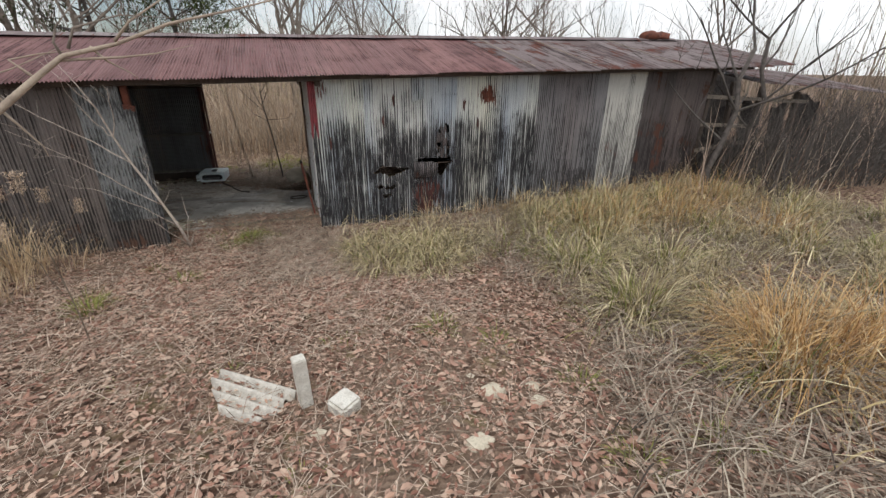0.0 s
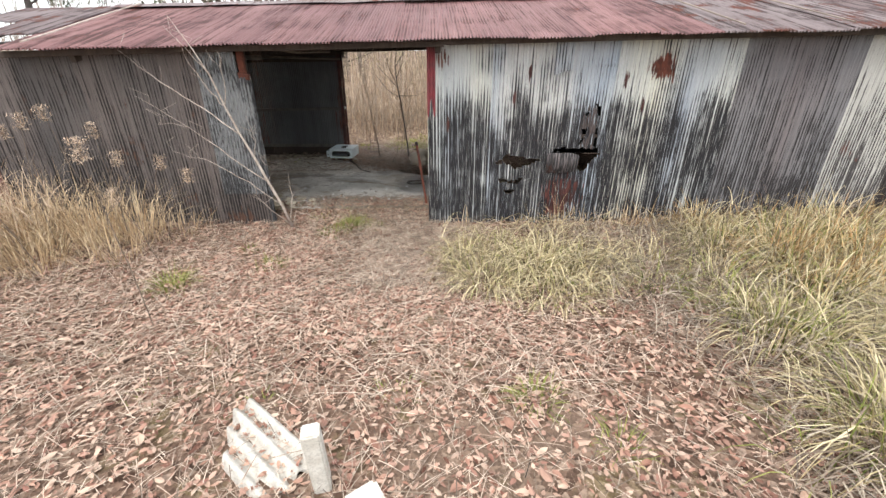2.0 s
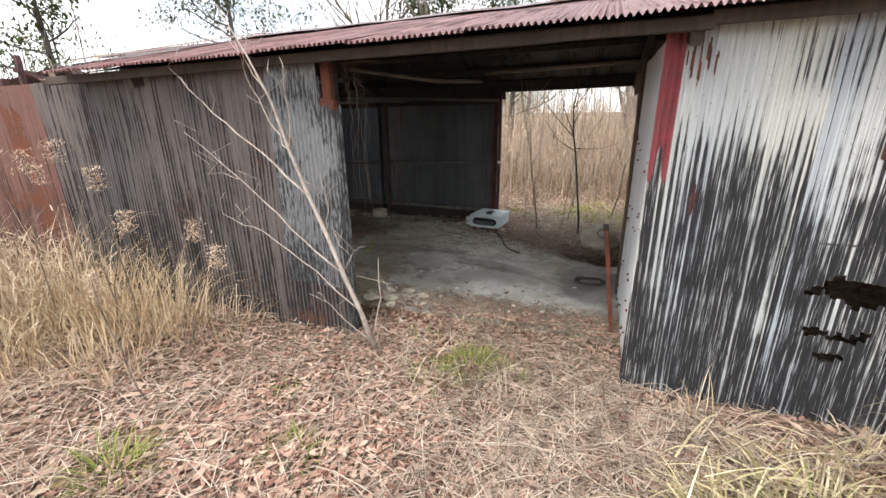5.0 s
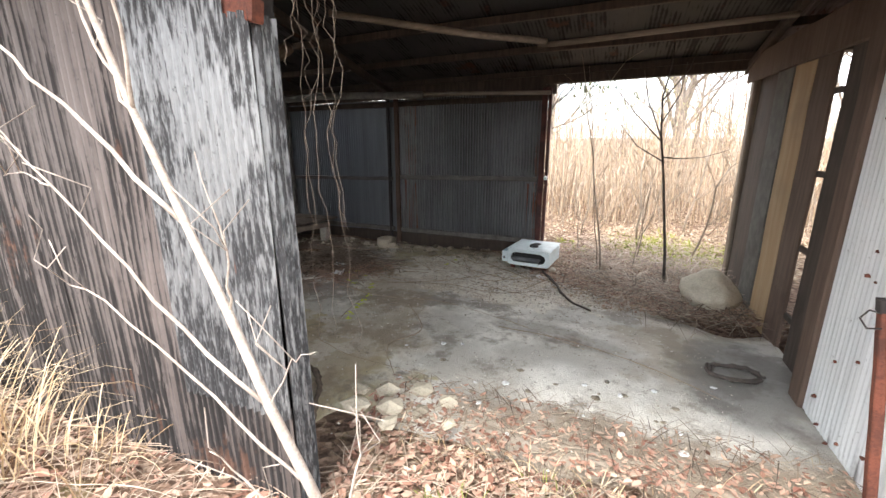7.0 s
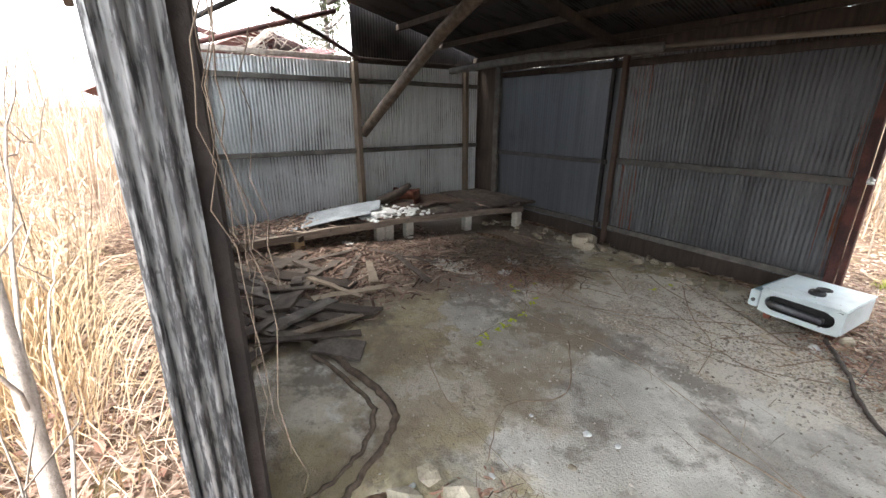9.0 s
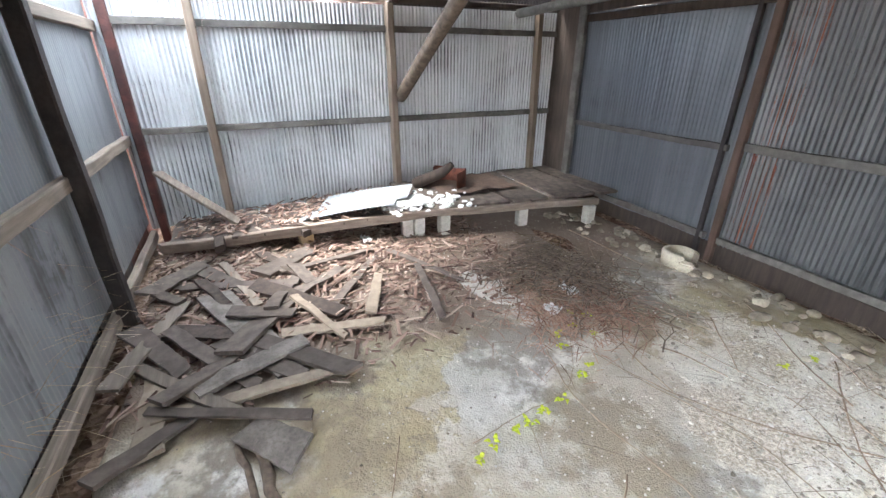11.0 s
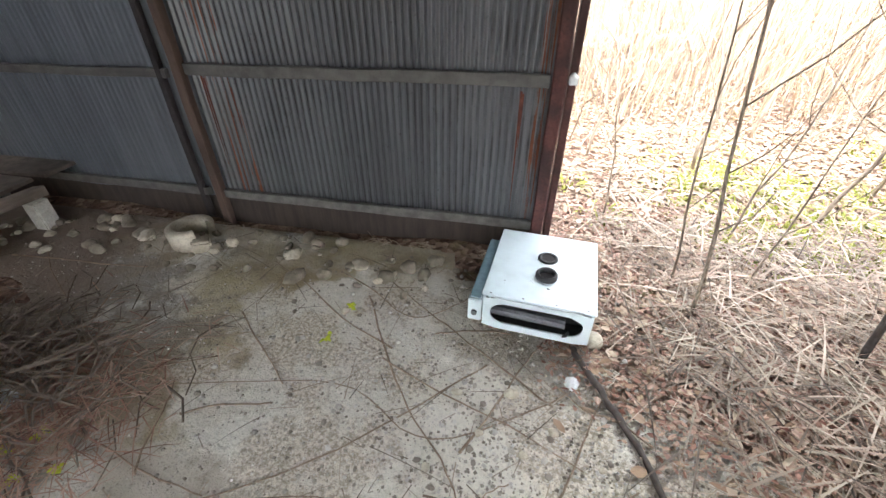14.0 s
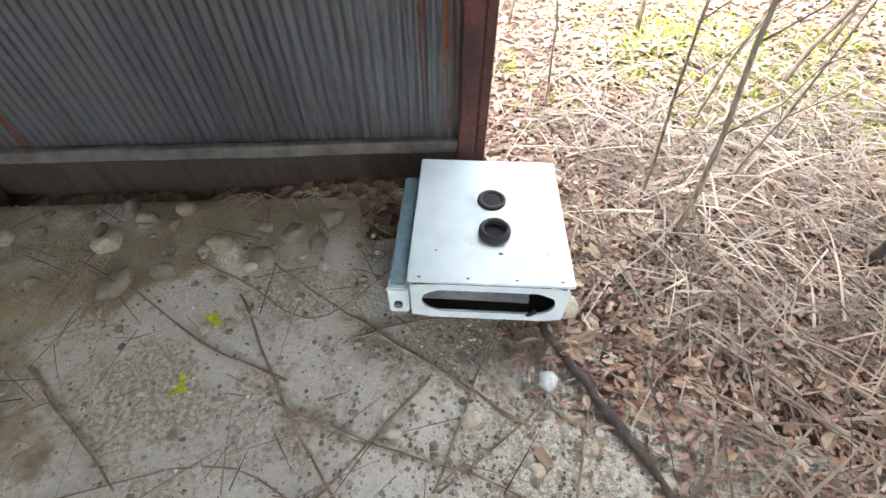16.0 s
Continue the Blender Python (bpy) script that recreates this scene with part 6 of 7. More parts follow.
# tall weeds against the wall's foot
for _ in range(34):
    x = rng.uniform(2.3, 8.8)
    tuft(fox if x > 4.4 else tawny, x, rng.uniform(-0.35, -0.12), rng.randint(10, 26), 0.12, rng.uniform(0.3, 0.6), 0.7, 0.005, 0.7)
for x in np.arange(0.15, 1.9, 0.22):
    tuft(tawny, float(x), 0.5 + 0.1 * rng.uniform(-1, 1), 16, 0.1, 0.2, 0.7, 0.004, 0.9)
tagged(dry.ob("dry_grass", M_DRY), "tall dry straw-coloured grass in arching clumps", "grass", kind="stuff")
tagged(fox.ob("russet_grass", M_FOX), "arching russet and orange dead grass on the bank", "grass", kind="stuff")
tagged(tawny.ob("tawny_grass", M_ORANGE), "thin tawny dead grass", "grass", kind="stuff")
tagged(green.ob("green_grass", M_GREEN), "green grass blades among the dead ones", "grass", kind="stuff")


def plume(x, y, h, lean, seed):
    """A dead weed stalk with a fluffy head."""
    r = random.Random(seed)
    o = empty("weed_stalk", (x, y, ground_z(x, y)))
    pts = [Vector((x, y, ground_z(x, y) - 0.02))]
    for k in range(6):
        pts.append(pts[-1] + Vector((lean * (0.4 + 0.25 * k) + r.gauss(0, 0.015), r.gauss(0, 0.02), h / 6)))
    m = Mesh()
    m.tube(pts, [0.006, 0.005, 0.005, 0.004, 0.004, 0.003, 0.002], 4)
    for k in (2, 3, 4):
        q = pts[k]
        m.tube([q, q + Vector((r.uniform(-0.1, 0.1), r.uniform(-0.1, 0.1), 0.12))], 0.0025, 3)
    lay(m, "stalk", M_ROOT, o)
    hd = Mesh()
    for k in range(220):
        q = pts[-1] + Vector((r.gauss(0, 0.026), r.gauss(0, 0.026), r.uniform(-0.10, 0.05)))
        hd.blade(q, (r.gauss(0, 1), r.gauss(0, 1), r.uniform(-0.3, 1)), 0.03, 0.006, 0.3, 2)
    tagged(lay(hd, "seed_head", M_PLUME, o), kind="stuff")
    return tagged(o, "dead brown weed stalk with a fluffy seed head", "weed", "dead weed stalks")


for k, (x, y, h, l) in enumerate(((-0.22, -2.15, 1.45, -0.005), (-1.55, -0.7, 1.42, -0.02), (-1.3, -0.72, 1.28, 0.01), (-1.45, -0.8, 1.0, 0.05), (-0.95, -0.6, 0.8, 0.06), (-1.75, -1.3, 1.25, -0.02), (-0.75, -1.1, 0.75, -0.04), (-1.95, -0.85, 1.35, 0.02), (-2.2, -0.6, 1.2, -0.02), (-1.15, -0.5, 0.9, 0.04), (-2.5, -1.1, 1.3, 0.03))):
    plume(x, y, h, l, k)


# ---- trees and shrubs ----
def grow(mesh, p, d, length, r, depth, r_, bend=0.25, up=0.12, kids=(2, 3), spread=0.7, tips=None, n=5):
    pts, rad = [Vector(p)], [r]
    d = Vector(d).normalized()
    seg = 5
    for k in range(seg):
        d = (d + Vector((r_.gauss(0, bend), r_.gauss(0, bend), r_.gauss(0, bend) + up)) * 0.45).normalized()
        pts.append(pts[-1] + d * length / seg)
        rad.append(r * (1 - 0.55 * (k + 1) / seg))
    mesh.tube(pts, rad, n if r > 0.008 else 3, False)
    if tips is not None and depth <= 1:
        tips.append(pts[-1])
    if depth > 0:
        for _ in range(r_.randint(*kids)):
            k = r_.randint(2, seg)
            a = (d + Vector((r_.gauss(0, spread), r_.gauss(0, spread), r_.gauss(0, spread * 0.5) + 0.2))).normalized()
            grow(mesh, pts[k], a, length * r_.uniform(0.5, 0.8), rad[k] * r_.uniform(0.5, 0.75), depth - 1, r_, bend, up, kids, spread, tips, n)


def bare_tree(name, x, y, h, r, seed, mat, label, depth=4, lean=(0, 0), kids=(2, 4), group="", spread=0.6):
    r_ = random.Random(seed)
    o = empty(name, (x, y, ground_z(max(-12, min(14, x)), max(-8, min(12, y)))))
    z = o.location.z
    trunk, crown = Mesh(), Mesh()
    top = Vector((x + lean[0] * h * 0.45, y + lean[1] * h * 0.45, z + h * 0.45))
    pts = [Vector((x, y, z - 0.05)).lerp(top, k / 5) + Vector((r_.gauss(0, 0.012 * h), r_.gauss(0, 0.012 * h), 0)) * (k > 0) for k in range(6)]
    trunk.tube(pts, [r * (1.25 - 0.5 * k / 5) for k in range(6)], 8)
    lay(trunk, "trunk", mat, o, smooth=True)
    for k in range(2, 6):
        for _ in range(r_.randint(1, 2)):
            grow(crown, pts[k], (r_.gauss(lean[0], 0.6), r_.gauss(lean[1], 0.6), 0.9), h * r_.uniform(0.25, 0.45), r * 0.55, depth - 1, r_, 0.22, 0.1, kids, spread)
    lay(crown, "crown", mat, o, smooth=True)
    return tagged(o, label, "tree", group)


# pale bare shrub leaning over the doorway's edge
shrub = empty("bare_shrub", (0.27, -0.12, 0.0))
main = Mesh()
stem = [(0.27, -0.12, 0.0), (0.20, -0.17, 0.33), (0.10, -0.2, 0.62), (0.0, -0.21, 0.9), (-0.10, -0.22, 1.15), (-0.19, -0.25, 1.45), (-0.26, -0.28, 1.75), (-0.36, -0.32, 2.0), (-0.5, -0.36, 2.28)]
main.tube(stem, [0.020, 0.018, 0.016, 0.014, 0.012, 0.010, 0.008, 0.005, 0.002], 7)
lay(main, "stem", M_PALETWIG, shrub, smooth=True)
for k, (pts, r) in enumerate((
    ([stem[4], (-0.4, -0.25, 1.42), (-0.78, -0.25, 1.68), (-1.14, -0.22, 1.98)], 0.008),
    ([stem[2], (-0.25, -0.25, 0.92), (-0.62, -0.25, 1.24), (-1.1, -0.22, 1.55)], 0.007),
    ([stem[1], (-0.1, -0.22, 0.62), (-0.5, -0.24, 0.88), (-0.85, -0.24, 0.98)], 0.006),
    ([stem[5], (-0.12, -0.3, 1.7), (-0.1, -0.33, 1.95)], 0.006),
    ([stem[6], (-0.42, -0.25, 1.95), (-0.62, -0.25, 2.2)], 0.005),
    ([stem[5], (-0.34, -0.22, 1.62), (-0.5, -0.2, 1.9), (-0.55, -0.2, 2.1)], 0.006),
    ([stem[3], (0.06, -0.24, 1.1), (0.02, -0.26, 1.35)], 0.004),
    ([stem[2], (0.2, -0.2, 0.8), (0.3, -0.22, 0.85)], 0.003),
    ([(0.25, -0.12, 0.05), (0.05, -0.25, 0.35), (-0.05, -0.3, 0.5)], 0.006),
    ([(0.26, -0.12, 0.05), (0.36, -0.18, 0.25), (0.5, -0.2, 0.22), (0.62, -0.15, 0.12)], 0.005),
    ([(0.24, -0.1, 0.1), (0.3, -0.05, 0.4), (0.28, -0.02, 0.7)], 0.006),
    ([(-0.62, -0.25, 1.24), (-0.8, -0.24, 1.28), (-0.95, -0.22, 1.26)], 0.003),
)):
    t = Mesh()
    r_ = random.Random(k)
    fine = []
    for a, c in zip(pts, pts[1:]):
        fine += [Vector(a).lerp(Vector(c), q / 4) + Vector((r_.gauss(0, 0.006), r_.gauss(0, 0.006), r_.gauss(0, 0.006))) * (q > 0) for q in range(4)]
    fine.append(Vector(pts[-1]))
    t.tube(fine, [r * (1 - 0.8 * i / len(fine)) for i in range(len(fine))], 5)
    for _ in range(3):
        q = fine[r_.randint(3, len(fine) - 1)]
        t.tube([q, q + Vector((r_.gauss(0, 0.06), r_.gauss(0, 0.04), 0.08)), q + Vector((r_.gauss(0, 0.1), r_.gauss(0, 0.06), 0.16))], 0.002, 3)
    lay(t, "twig", M_PALETWIG, shrub, smooth=True)
tagged(shrub, "pale leafless shrub leaning across the front wall", "shrub")

# dry creepers hanging at the doorway's upper corner
for k in range(13):
    r_ = random.Random(k + 5)
    x, y = 0.02 + abs(r_.gauss(0, 0.06)), r_.uniform(0.0, 0.16)
    length = (1.3, 0.3, 0.9, 0.5, 0.4)[k % 5]
    pts = [(x, y, 1.98)]
    fan = r_.uniform(0, 0.45) if k % 2 else 0.02
    for q in range(1, 6):
        pts.append((x + fan * math.sin(q / 5 * 2.2) + r_.gauss(0, 0.015), y + fan * 0.5 * q / 5 + r_.gauss(0, 0.02), 1.98 + (0.1 * q / 5 if fan > 0.2 and q < 3 else 0) - length * (q / 5) ** 1.4 * (0.35 if fan > 0.2 else 1)))
    squiggle(pts, 0.0014, M_ROOT, "hanging_creeper", "brown dry creeper hanging from the eave", "creeper", 4, 0.013, 5, k)

# sapling behind the shed and thinner ones
sap = empty("sapling", (1.525, 3.42, 0))
tr = Mesh()
tr.tube([(1.525, 3.42, -0.03), (1.50, 3.43, 0.3), (1.44, 3.44, 0.75), (1.40, 3.45, 1.05), (1.34, 3.45, 1.4), (1.315, 3.45, 1.72), (1.36, 3.45, 2.0), (1.37, 3.5, 2.4)], [0.015, 0.014, 0.012, 0.011, 0.010, 0.008, 0.006, 0.003], 7)
lay(tr, "trunk", M_BARKD, sap, smooth=True)
for pts in (([(1.36, 3.45, 1.33), (1.1, 3.45, 1.6), (0.9, 3.45, 1.84), (0.8, 3.45, 2.0)]), ([(1.35, 3.45, 1.36), (1.2, 3.42, 1.7), (1.14, 3.4, 1.95)]), ([(1.38, 3.45, 1.2), (1.5, 3.46, 1.19), (1.7, 3.48, 1.2), (1.9, 3.5, 1.27)]), ([(1.40, 3.45, 1.15), (1.15, 3.5, 1.3), (0.95, 3.55, 1.55)]), ([(1.32, 3.45, 1.7), (1.5, 3.44, 1.95), (1.55, 3.44, 2.15)]), ([(1.33, 3.45, 1.5), (1.45, 3.4, 1.75), (1.47, 3.38, 2.0)])):
    t = Mesh()
    t.tube(pts, [0.007 * (1 - 0.25 * k) for k in range(len(pts))], 5)
    lay(t, "branch", M_BARKD, sap, smooth=True)
tagged(sap, "thin dark leafless sapling at the slab's edge", "sapling")
for k, (x, y, h, r) in enumerate(((1.3, 4.3, 1.9, 0.008), (0.62, 4.4, 1.6, 0.007), (1.9, 4.6, 2.4, 0.014), (1.35, 5.2, 2.6, 0.016), (2.4, 5.0, 2.5, 0.014), (0.6, 5.4, 2.3, 0.012), (2.0, 6.0, 2.8, 0.018), (3.0, 5.6, 2.8, 0.018))):
    bare_tree("sapling", x, y, h, r * 0.8, k + 7, M_TWIG, "thin leafless sapling in the leaf litter behind the shed", 3, (random.Random(k).uniform(-0.1, 0.25), 0.05), (1, 3), "thin saplings behind the shed", 0.45)

for k, (x, y, dx, h, r) in enumerate(((0.948, 3.579, -0.2, 2.2, 0.010), (0.893, 3.79, -0.14, 2.1, 0.007), (1.25, 3.85, 0.12, 1.6, 0.006))):
    rs = random.Random(k + 40)
    sp = empty("sapling", (x, y, 0))
    axis_ = [Vector((x + dx * (q / 9) * h / 1.2 + rs.gauss(0, 0.008), y + rs.gauss(0, 0.008), -0.03 + h * q / 9)) for q in range(10)]
    tm = Mesh()
    tm.tube(axis_, [r * (1 - 0.085 * q) for q in range(10)], 6)
    lay(tm, "trunk", M_TWIG, sp, smooth=True)
    for q in (2, 3, 4, 5, 6, 7):
        a_, l_ = rs.uniform(0, 6.28), rs.uniform(0.2, 0.5)
        d_ = Vector((math.cos(a_), 0.6 * math.sin(a_), 1.0))
        bm_ = Mesh()
        bm_.tube([axis_[q], axis_[q] + d_ * l_ * 0.4, axis_[q] + d_ * l_ * 0.75 + Vector((rs.gauss(0, 0.03), 0, 0.03)), axis_[q] + d_ * l_], [r * 0.4, r * 0.3, r * 0.2, 0.001], 4)
        lay(bm_, "branch", M_TWIG, sp, smooth=True)
    tagged(sp, "thin leafless sapling in the leaf litter behind the shed", "sapling", "thin saplings behind the shed")

# the tree before the collapsed end, and a pale one that reaches in at the yard's edge
bare_tree("bare_tree", 8.3, -1.0, 5.2, 0.042, 3, M_BARKD, "leafless grey tree beside the collapsed end of the shed", 5, (0.22, 0.1), (2, 4))
bare_tree("bare_tree", 9.6, -0.6, 5.5, 0.04, 14, M_BARKD, "leafless grey tree beside the collapsed end of the shed", 5, (0.15, 0.1), (2, 4))
pale = empty("pale_branch", (-1.2, -4.6, 0.3))
pm = Mesh()
pm.tube([(-1.2, -4.7, 0.25), (-0.6, -4.5, 1.0), (0.0, -4.25, 1.6), (0.4, -4.07, 1.9), (0.58, -3.98, 2.04), (0.69, -3.93, 2.14), (0.78, -3.9, 2.215), (0.94, -3.85, 2.26), (1.13, -3.82, 2.34), (1.4, -3.8, 2.41), (1.7, -3.75, 2.5)], [0.026, 0.022, 0.018, 0.015, 0.013, 0.011, 0.009, 0.007, 0.006, 0.004, 0.002], 8)
lay(pm, "limb", M_TWIG, pale, smooth=True)
for k, pts in enumerate((
    [(0.78, -3.9, 2.21), (0.765, -3.9, 2.26), (0.785, -3.9, 2.31), (0.87, -3.88, 2.41)],
    [(0.76, -3.9, 2.20), (0.95, -3.85, 2.215), (1.06, -3.83, 2.23), (1.2, -3.81, 2.265)],
    [(0.80, -3.89, 2.24), (0.83, -3.88, 2.31), (0.98, -3.86, 2.36), (1.15, -3.84, 2.36)],
    [(0.69, -3.93, 2.14), (0.62, -3.9, 2.2), (0.7, -3.88, 2.22), (0.8, -3.87, 2.235)],
    [(0.58, -3.98, 2.04), (0.61, -3.95, 1.97), (0.64, -3.92, 1.9), (0.645, -3.92, 1.86)],
    [(0.6, -3.97, 2.06), (0.5, -3.9, 2.13), (0.6, -3.85, 2.17), (0.74, -3.82, 2.24)],
    [(0.86, -3.87, 2.25), (0.9, -3.85, 2.2), (0.96, -3.83, 2.16), (0.98, -3.82, 2.14)],
    [(0.94, -3.85, 2.27), (1.0, -3.84, 2.34), (1.12, -3.83, 2.42), (1.2, -3.82, 2.5)],
    [(0.82, -3.88, 2.33), (0.8, -3.87, 2.4), (0.82, -3.86, 2.46), (0.88, -3.85, 2.55)],
)):
    t = Mesh()
    t.tube(pts, [0.006 * (1 - 0.26 * q) for q in range(4)], 5)
    lay(t, "branch", M_BARK if k in (0, 2, 8) else M_TWIG, pale, smooth=True)
tagged(pale, "pale leafless branch reaching over the yard", "tree")

# thicket behind the shed
rng = random.Random(90)
reed = Mesh()


def reeds(count, x0, x1, y0, y1, h0, h1):
    for _ in range(count):
        x, y = rng.uniform(x0, x1), rng.uniform(y0, y1)
        h = rng.uniform(h0, h1)
        z = ground_z(max(-12, min(14, x)), max(-8, min(12, y)))
        d = Vector((rng.gauss(0, 0.16), rng.gauss(0, 0.16), 1))
        reed.blade((x, y, z), d, h, rng.uniform(0.006, 0.016), rng.uniform(0.0, 0.25), 4)
        for _ in range(rng.randint(1, 4)):
            q = rng.uniform(0.25, 0.9)
            p = Vector((x, y, z)) + d.normalized() * h * q
            reed.blade(p, (rng.gauss(0, 1), rng.gauss(0, 1), 0.7), rng.uniform(0.15, 0.5), rng.uniform(0.005, 0.014), 0.5, 3)


reeds(1700, -1.5, 6.5, 6.2, 10.5, 0.8, 2.3)
weeds = Mesh()
for _ in range(260):
    x, y = rng.uniform(-1.5, 6), rng.uniform(5.4, 9.5)
    grow(weeds, (x, y, 0.02), (rng.gauss(0, 0.35), rng.gauss(0, 0.3), 1), rng.uniform(0.7, 1.7), 0.008, 2, rng, 0.3, 0.03, (1, 3), 0.7, None, 3)
tagged(weeds.ob("bare_brush", M_TWIG), "tangled leafless brush behind the shed", "brush", kind="stuff")
reeds(1500, -6, 12, 8, 13, 1.5, 2.9)
reeds(2600, -11, -4.4, -5, 3.5, 0.9, 2.3)
reeds(900, -4.6, -2.0, -2.4, -0.35, 0.4, 1.0)
reeds(350, -7, -4.2, 0, 5, 1.0, 1.7)
tagged(reed.ob("dry_thicket", M_PALEGRASS), "dense pale thicket of dead reeds and stems", "thicket", kind="stuff")
vl = Mesh()
for _ in range(2600):
    c = rng.choice(((2.2, 9.0, 1.7), (4.0, 9.5, 1.4), (0.8, 9.2, 1.9), (5.5, 9, 1.5), (1.5, 10, 2.2)))
    p = Vector((c[0] + rng.gauss(0, 0.7), c[1] + rng.gauss(0, 0.5), c[2] + rng.gauss(0, 0.5)))
    vl.blade(p, (rng.gauss(0, 1), rng.gauss(0, 1), 0.3), 0.06, 0.04, 0.6, 2)
tagged(vl.ob("bush_leaves", M_VINELEAF), "thin pale green leaves in the thicket", "leaves", kind="stuff")

# woods
far = Mesh()
for _ in range(9000):
    a, r = rng.uniform(0, 2 * math.pi), rng.uniform(19, 46)
    x, y = 2 + r * math.cos(a), r * math.sin(a)
    if y < -6 and r < 26:
        continue
    h = rng.uniform(1.5, 8.5) * (1 if rng.random() < 0.3 else 0.5)
    far.blade((x, y, 0), (rng.gauss(0, 0.12), rng.gauss(0, 0.12), 1), h, rng.uniform(0.02, 0.075), 0.05, 3)
    for _ in range(3):
        p = (x, y, h * rng.uniform(0.3, 0.9))
        far.blade(p, (rng.gauss(0, 0.7), rng.gauss(0, 0.7), 0.8), h * rng.uniform(0.15, 0.4), 0.025, 0.1, 2)
tagged(far.ob("far_woods", M_WOODS), "leafless far woods in brown and grey", "woods", kind="stuff")
first = None
for k in range(34):
    x, y = rng.uniform(-12, 22), rng.uniform(9.5, 26)
    if k < 4:
        bare_tree("bare_tree", x, y, rng.uniform(6.5, 8), rng.uniform(0.06, 0.1), 100 + k, M_BARK, "leafless tree in the woods behind the shed", 5, (0, 0), (2, 4), "leafless trees in the woods")
        continue
    src = [o for o in bpy.data.objects if o.parent is None and o.get("group") == "leafless trees in the woods"][k % 4]
    sc = rng.uniform(0.75, 1.25)
    t = copy_thing(src, pose(x, y, 0.05, 0, 0, rng.uniform(0, 360)))
    t.scale = (sc, sc, sc)


def evergreen(x, y, h, seed):
    r_ = random.Random(seed)
    o = empty("evergreen_tree", (x, y, 0))
    t, tips = Mesh(), []
    t.tube([(x, y, -0.1), (x + 0.1, y, h * 0.5), (x, y, h * 0.95)], [0.12, 0.08, 0.02], 7)
    for k in range(16):
        z = h * (0.25 + 0.7 * k / 16)
        grow(t, (x, y, z), (r_.gauss(0, 1), r_.gauss(0, 1), 0.4), h * 0.3 * (1.1 - k / 18), 0.03, 2, r_, 0.25, 0.1, (2, 3), 0.7, tips, 4)
    lay(t, "trunk", M_BARKD, o, smooth=True)
    f = Mesh()
    for p in tips:
        for _ in range(34):
            q = p + Vector((r_.gauss(0, 0.2), r_.gauss(0, 0.2), r_.gauss(0, 0.16)))
            f.blade(q, (r_.gauss(0, 1), r_.gauss(0, 1), r_.gauss(0.2, 0.6)), r_.uniform(0.09, 0.16), 0.06, 0.4, 2)
    lay(f, "crown", M_EVER, o)
    return tagged(o, "dark evergreen tree rising behind the shed roof", "tree", "evergreen trees")


evergreen(-3.4, 11.5, 5.6, 1)
evergreen(-1.3, 12.5, 6.0, 2)
evergreen(-11.5, 5.0, 5.6, 3)
evergreen(-9.0, 8.5, 6.4, 4)

# ---- collapsed far end and the ruins beside the shed ----
ruin = structure("collapsed_end", "collapsed dark end of the shed with bare posts", "shed")
for x, y, h, l in ((9.1, 0.05, 2.1, 0.05), (9.9, 0.1, 1.9, -0.1), (10.8, 0.3, 1.8, 0.15), (12.0, 0.2, 1.7, -0.05), (9.5, 1.9, 2.2, 0), (11.5, 2.2, 1.9, 0)):
    b = Mesh()
    b.beam((x, y, 0), (x + l, y, h + 0.1), 0.09, 0.08, 6)
    lay(b, "post", M_DARKW, ruin)
for x0, z0, x1, z1 in ((9.0, 1.75, 12.2, 1.6), (9.0, 1.25, 10.6, 1.15), (9.0, 0.75, 11.4, 0.9)):
    b = Mesh()
    b.beam((x0, 0.02, z0), (x1, 0.1, z1), 0.04, 0.07, 6)
    lay(b, "rail", M_WOODX, ruin)
for k in range(7):
    m = sheet(10.1 + 0.66 * k, 10.8 + 0.66 * k, lambda v: 0, lambda v: 2.6, lambda u_, v, o: (u_, 2.4 - v, 2.42 - 0.16 * v - 0.05 * (u_ - 10) + o), 5, seed=k + 200, step=4)
    lay(m, "roof_sheet", M_ROOFG, ruin, smooth=True)
# black back sheet stands in for shade inside the collapsed end
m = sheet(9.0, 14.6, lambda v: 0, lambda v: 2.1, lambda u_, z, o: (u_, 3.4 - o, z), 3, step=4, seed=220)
lay(m, "corrugated_sheet", M_BLACK, ruin, "black back sheet standing in for the dark inside", smooth=True)
# torn black sheets added only to darken the gaps between the posts
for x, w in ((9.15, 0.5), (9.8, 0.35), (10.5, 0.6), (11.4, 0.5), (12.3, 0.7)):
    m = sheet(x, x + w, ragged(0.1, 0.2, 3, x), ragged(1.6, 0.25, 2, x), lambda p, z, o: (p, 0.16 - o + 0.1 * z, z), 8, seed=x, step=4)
    lay(m, "torn_sheet", M_BLACK, ruin, "black torn sheet added to darken the open end", smooth=True)
tangle = Mesh()
for _ in range(900):
    x, y = rng.uniform(8.8, 15), rng.uniform(-1.8, 0.3)
    grow(tangle, (x, y, ground_z(min(x, 14), y)), (rng.gauss(0, 0.4), rng.gauss(0, 0.3), 1), rng.uniform(0.6, 1.7), 0.008, 1, rng, 0.35, 0.0, (1, 3), 0.7, None, 3)
tagged(tangle.ob("bramble", M_BARKD), "tangled leafless bramble before the collapsed end", "bramble", kind="stuff")
canes = Mesh()
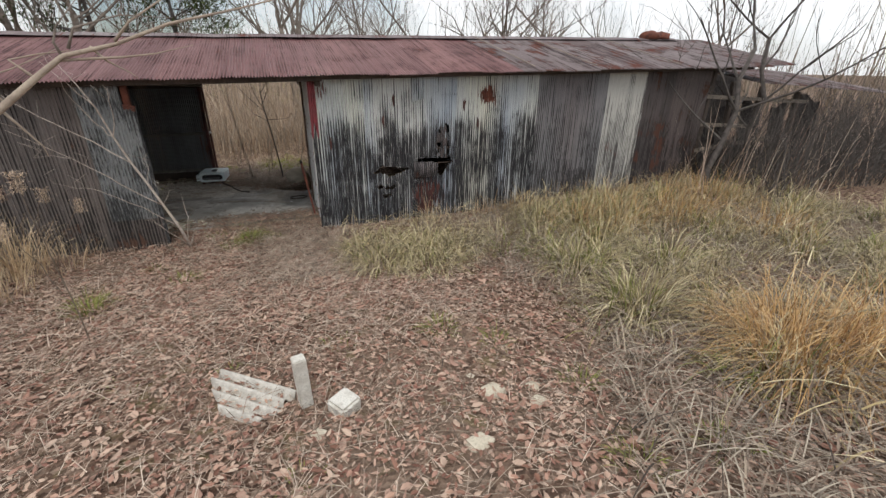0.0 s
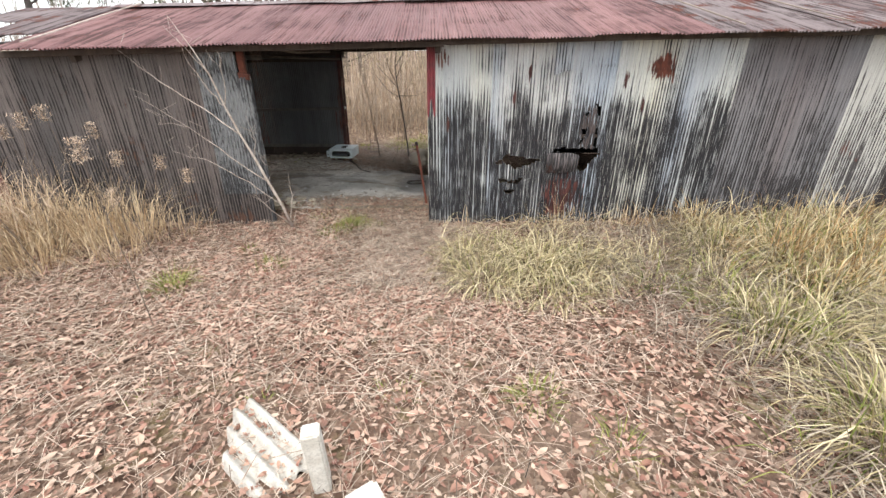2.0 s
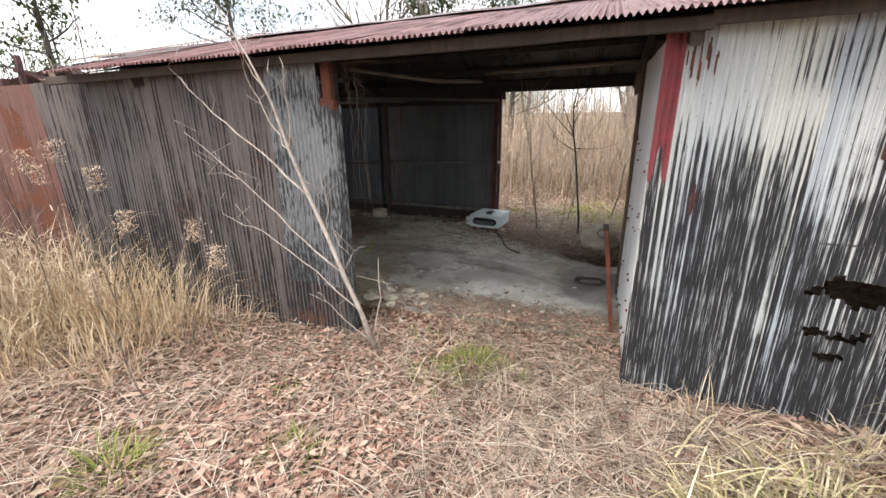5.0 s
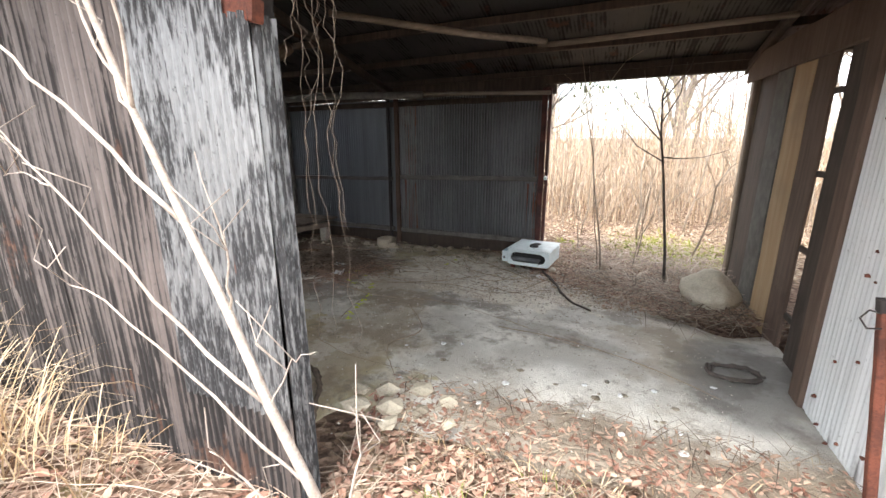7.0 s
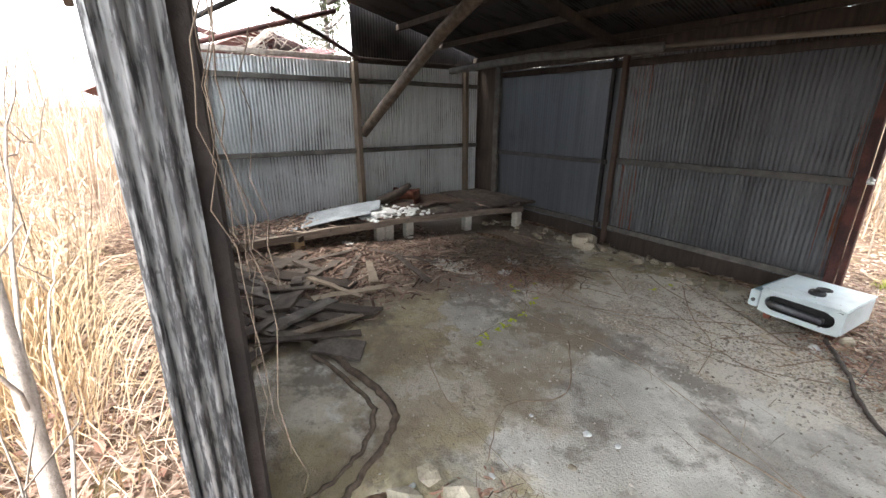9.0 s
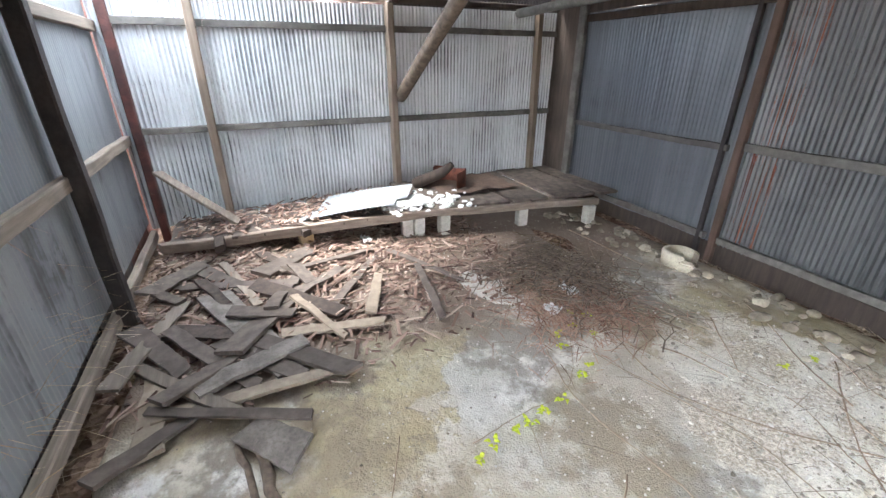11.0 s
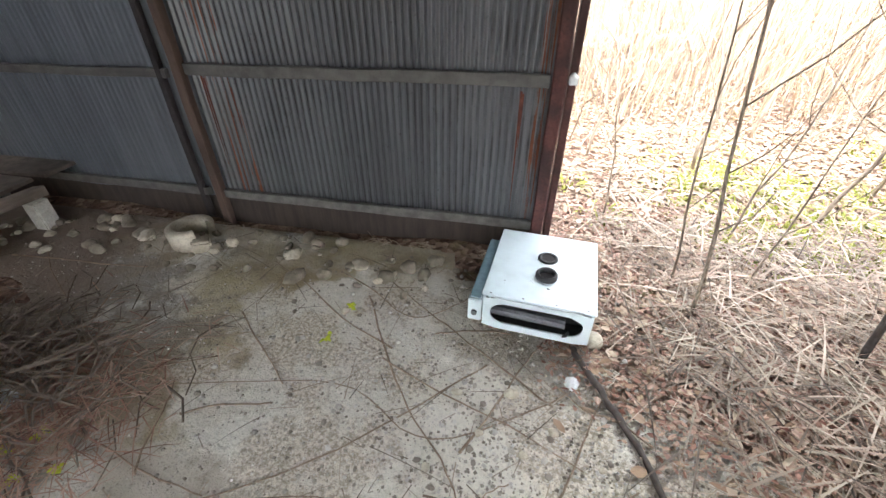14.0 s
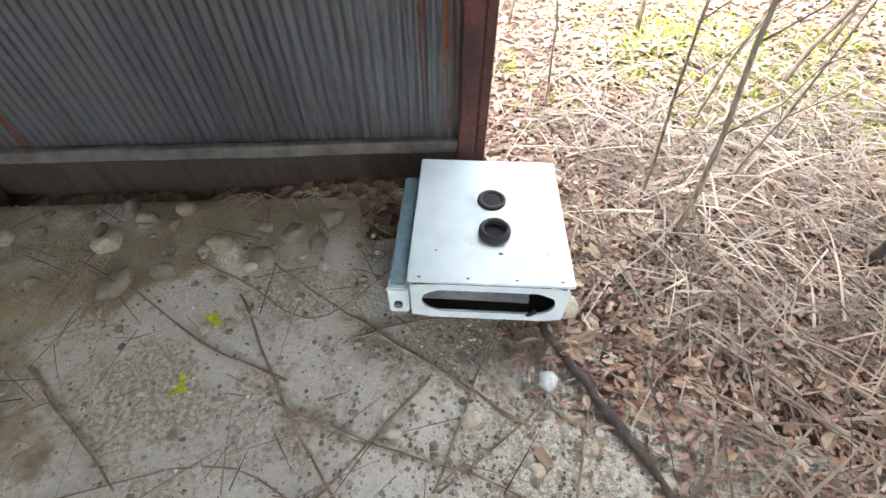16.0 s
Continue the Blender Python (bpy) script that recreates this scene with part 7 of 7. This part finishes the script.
for _ in range(90):
    x, y = rng.uniform(7.6, 11.5), rng.uniform(-1.9, -0.5)
    canes.blade((x, y, ground_z(x, y) - 0.02), (rng.gauss(0, 0.22), rng.gauss(0, 0.15), 1), rng.uniform(0.8, 1.7), 0.014, rng.uniform(0.05, 0.5), 6)
tagged(canes.ob("dead_canes", M_STRAW), "pale dead canes standing before the bramble", "canes", kind="stuff")
heap = empty("collapsed_roof", (-5.2, 1.2, 1.6))
for k, (x, y, z, rx, ry, rz) in enumerate(((-5.3, 1.6, 1.95, 14, 8, 10), (-5.9, 2.0, 2.05, -10, -14, 30), (-4.9, 0.6, 1.75, 22, -6, -15))):
    m = sheet(-0.5, 0.5, lambda v: -0.8, lambda v: 0.8, lambda p, z_, o: (p, z_, o), 6, seed=k, step=4)
    o = m.ob("roof_sheet", M_ROOF if k != 1 else M_ROOFG, smooth=True)
    o.matrix_basis = pose(x, y, z, rx, ry, rz)
    hang(o, heap)
for p0, p1, mat in (((-4.4, 0.6, 0.1), (-4.5, 0.7, 2.3), M_RUSTRED), ((-5.8, 1.9, 0), (-5.6, 1.8, 2.2), M_RUSTRED), ((-4.4, 0.6, 2.15), (-5.9, 1.8, 2.1), M_RUSTRED), ((-4.2, 1.2, 1.95), (-5.0, 1.9, 2.45), M_PALETWIG), ((-4.6, 1.9, 0), (-4.9, 1.2, 2.2), M_WOODV)):
    b = Mesh()
    b.beam(p0, p1, 0.05, 0.05, 4)
    lay(b, "frame_bar", mat, heap)
tagged(heap, "collapsed red roof sheets on a rusty frame beside the shed", "ruin")
creep = Mesh()
for _ in range(60):
    p = (rng.uniform(-4.5, -3.9), rng.uniform(0.8, 2.2), rng.uniform(1.7, 2.2))
    grow(creep, p, (rng.gauss(0, 0.6), rng.gauss(0, 0.8), rng.gauss(0, 0.5)), rng.uniform(0.3, 0.7), 0.005, 1, rng, 0.5, -0.05, (1, 2), 0.9, None, 3)
tagged(creep.ob("creepers", M_PALETWIG), "pale dry creepers over the side wall", "creeper", kind="stuff")
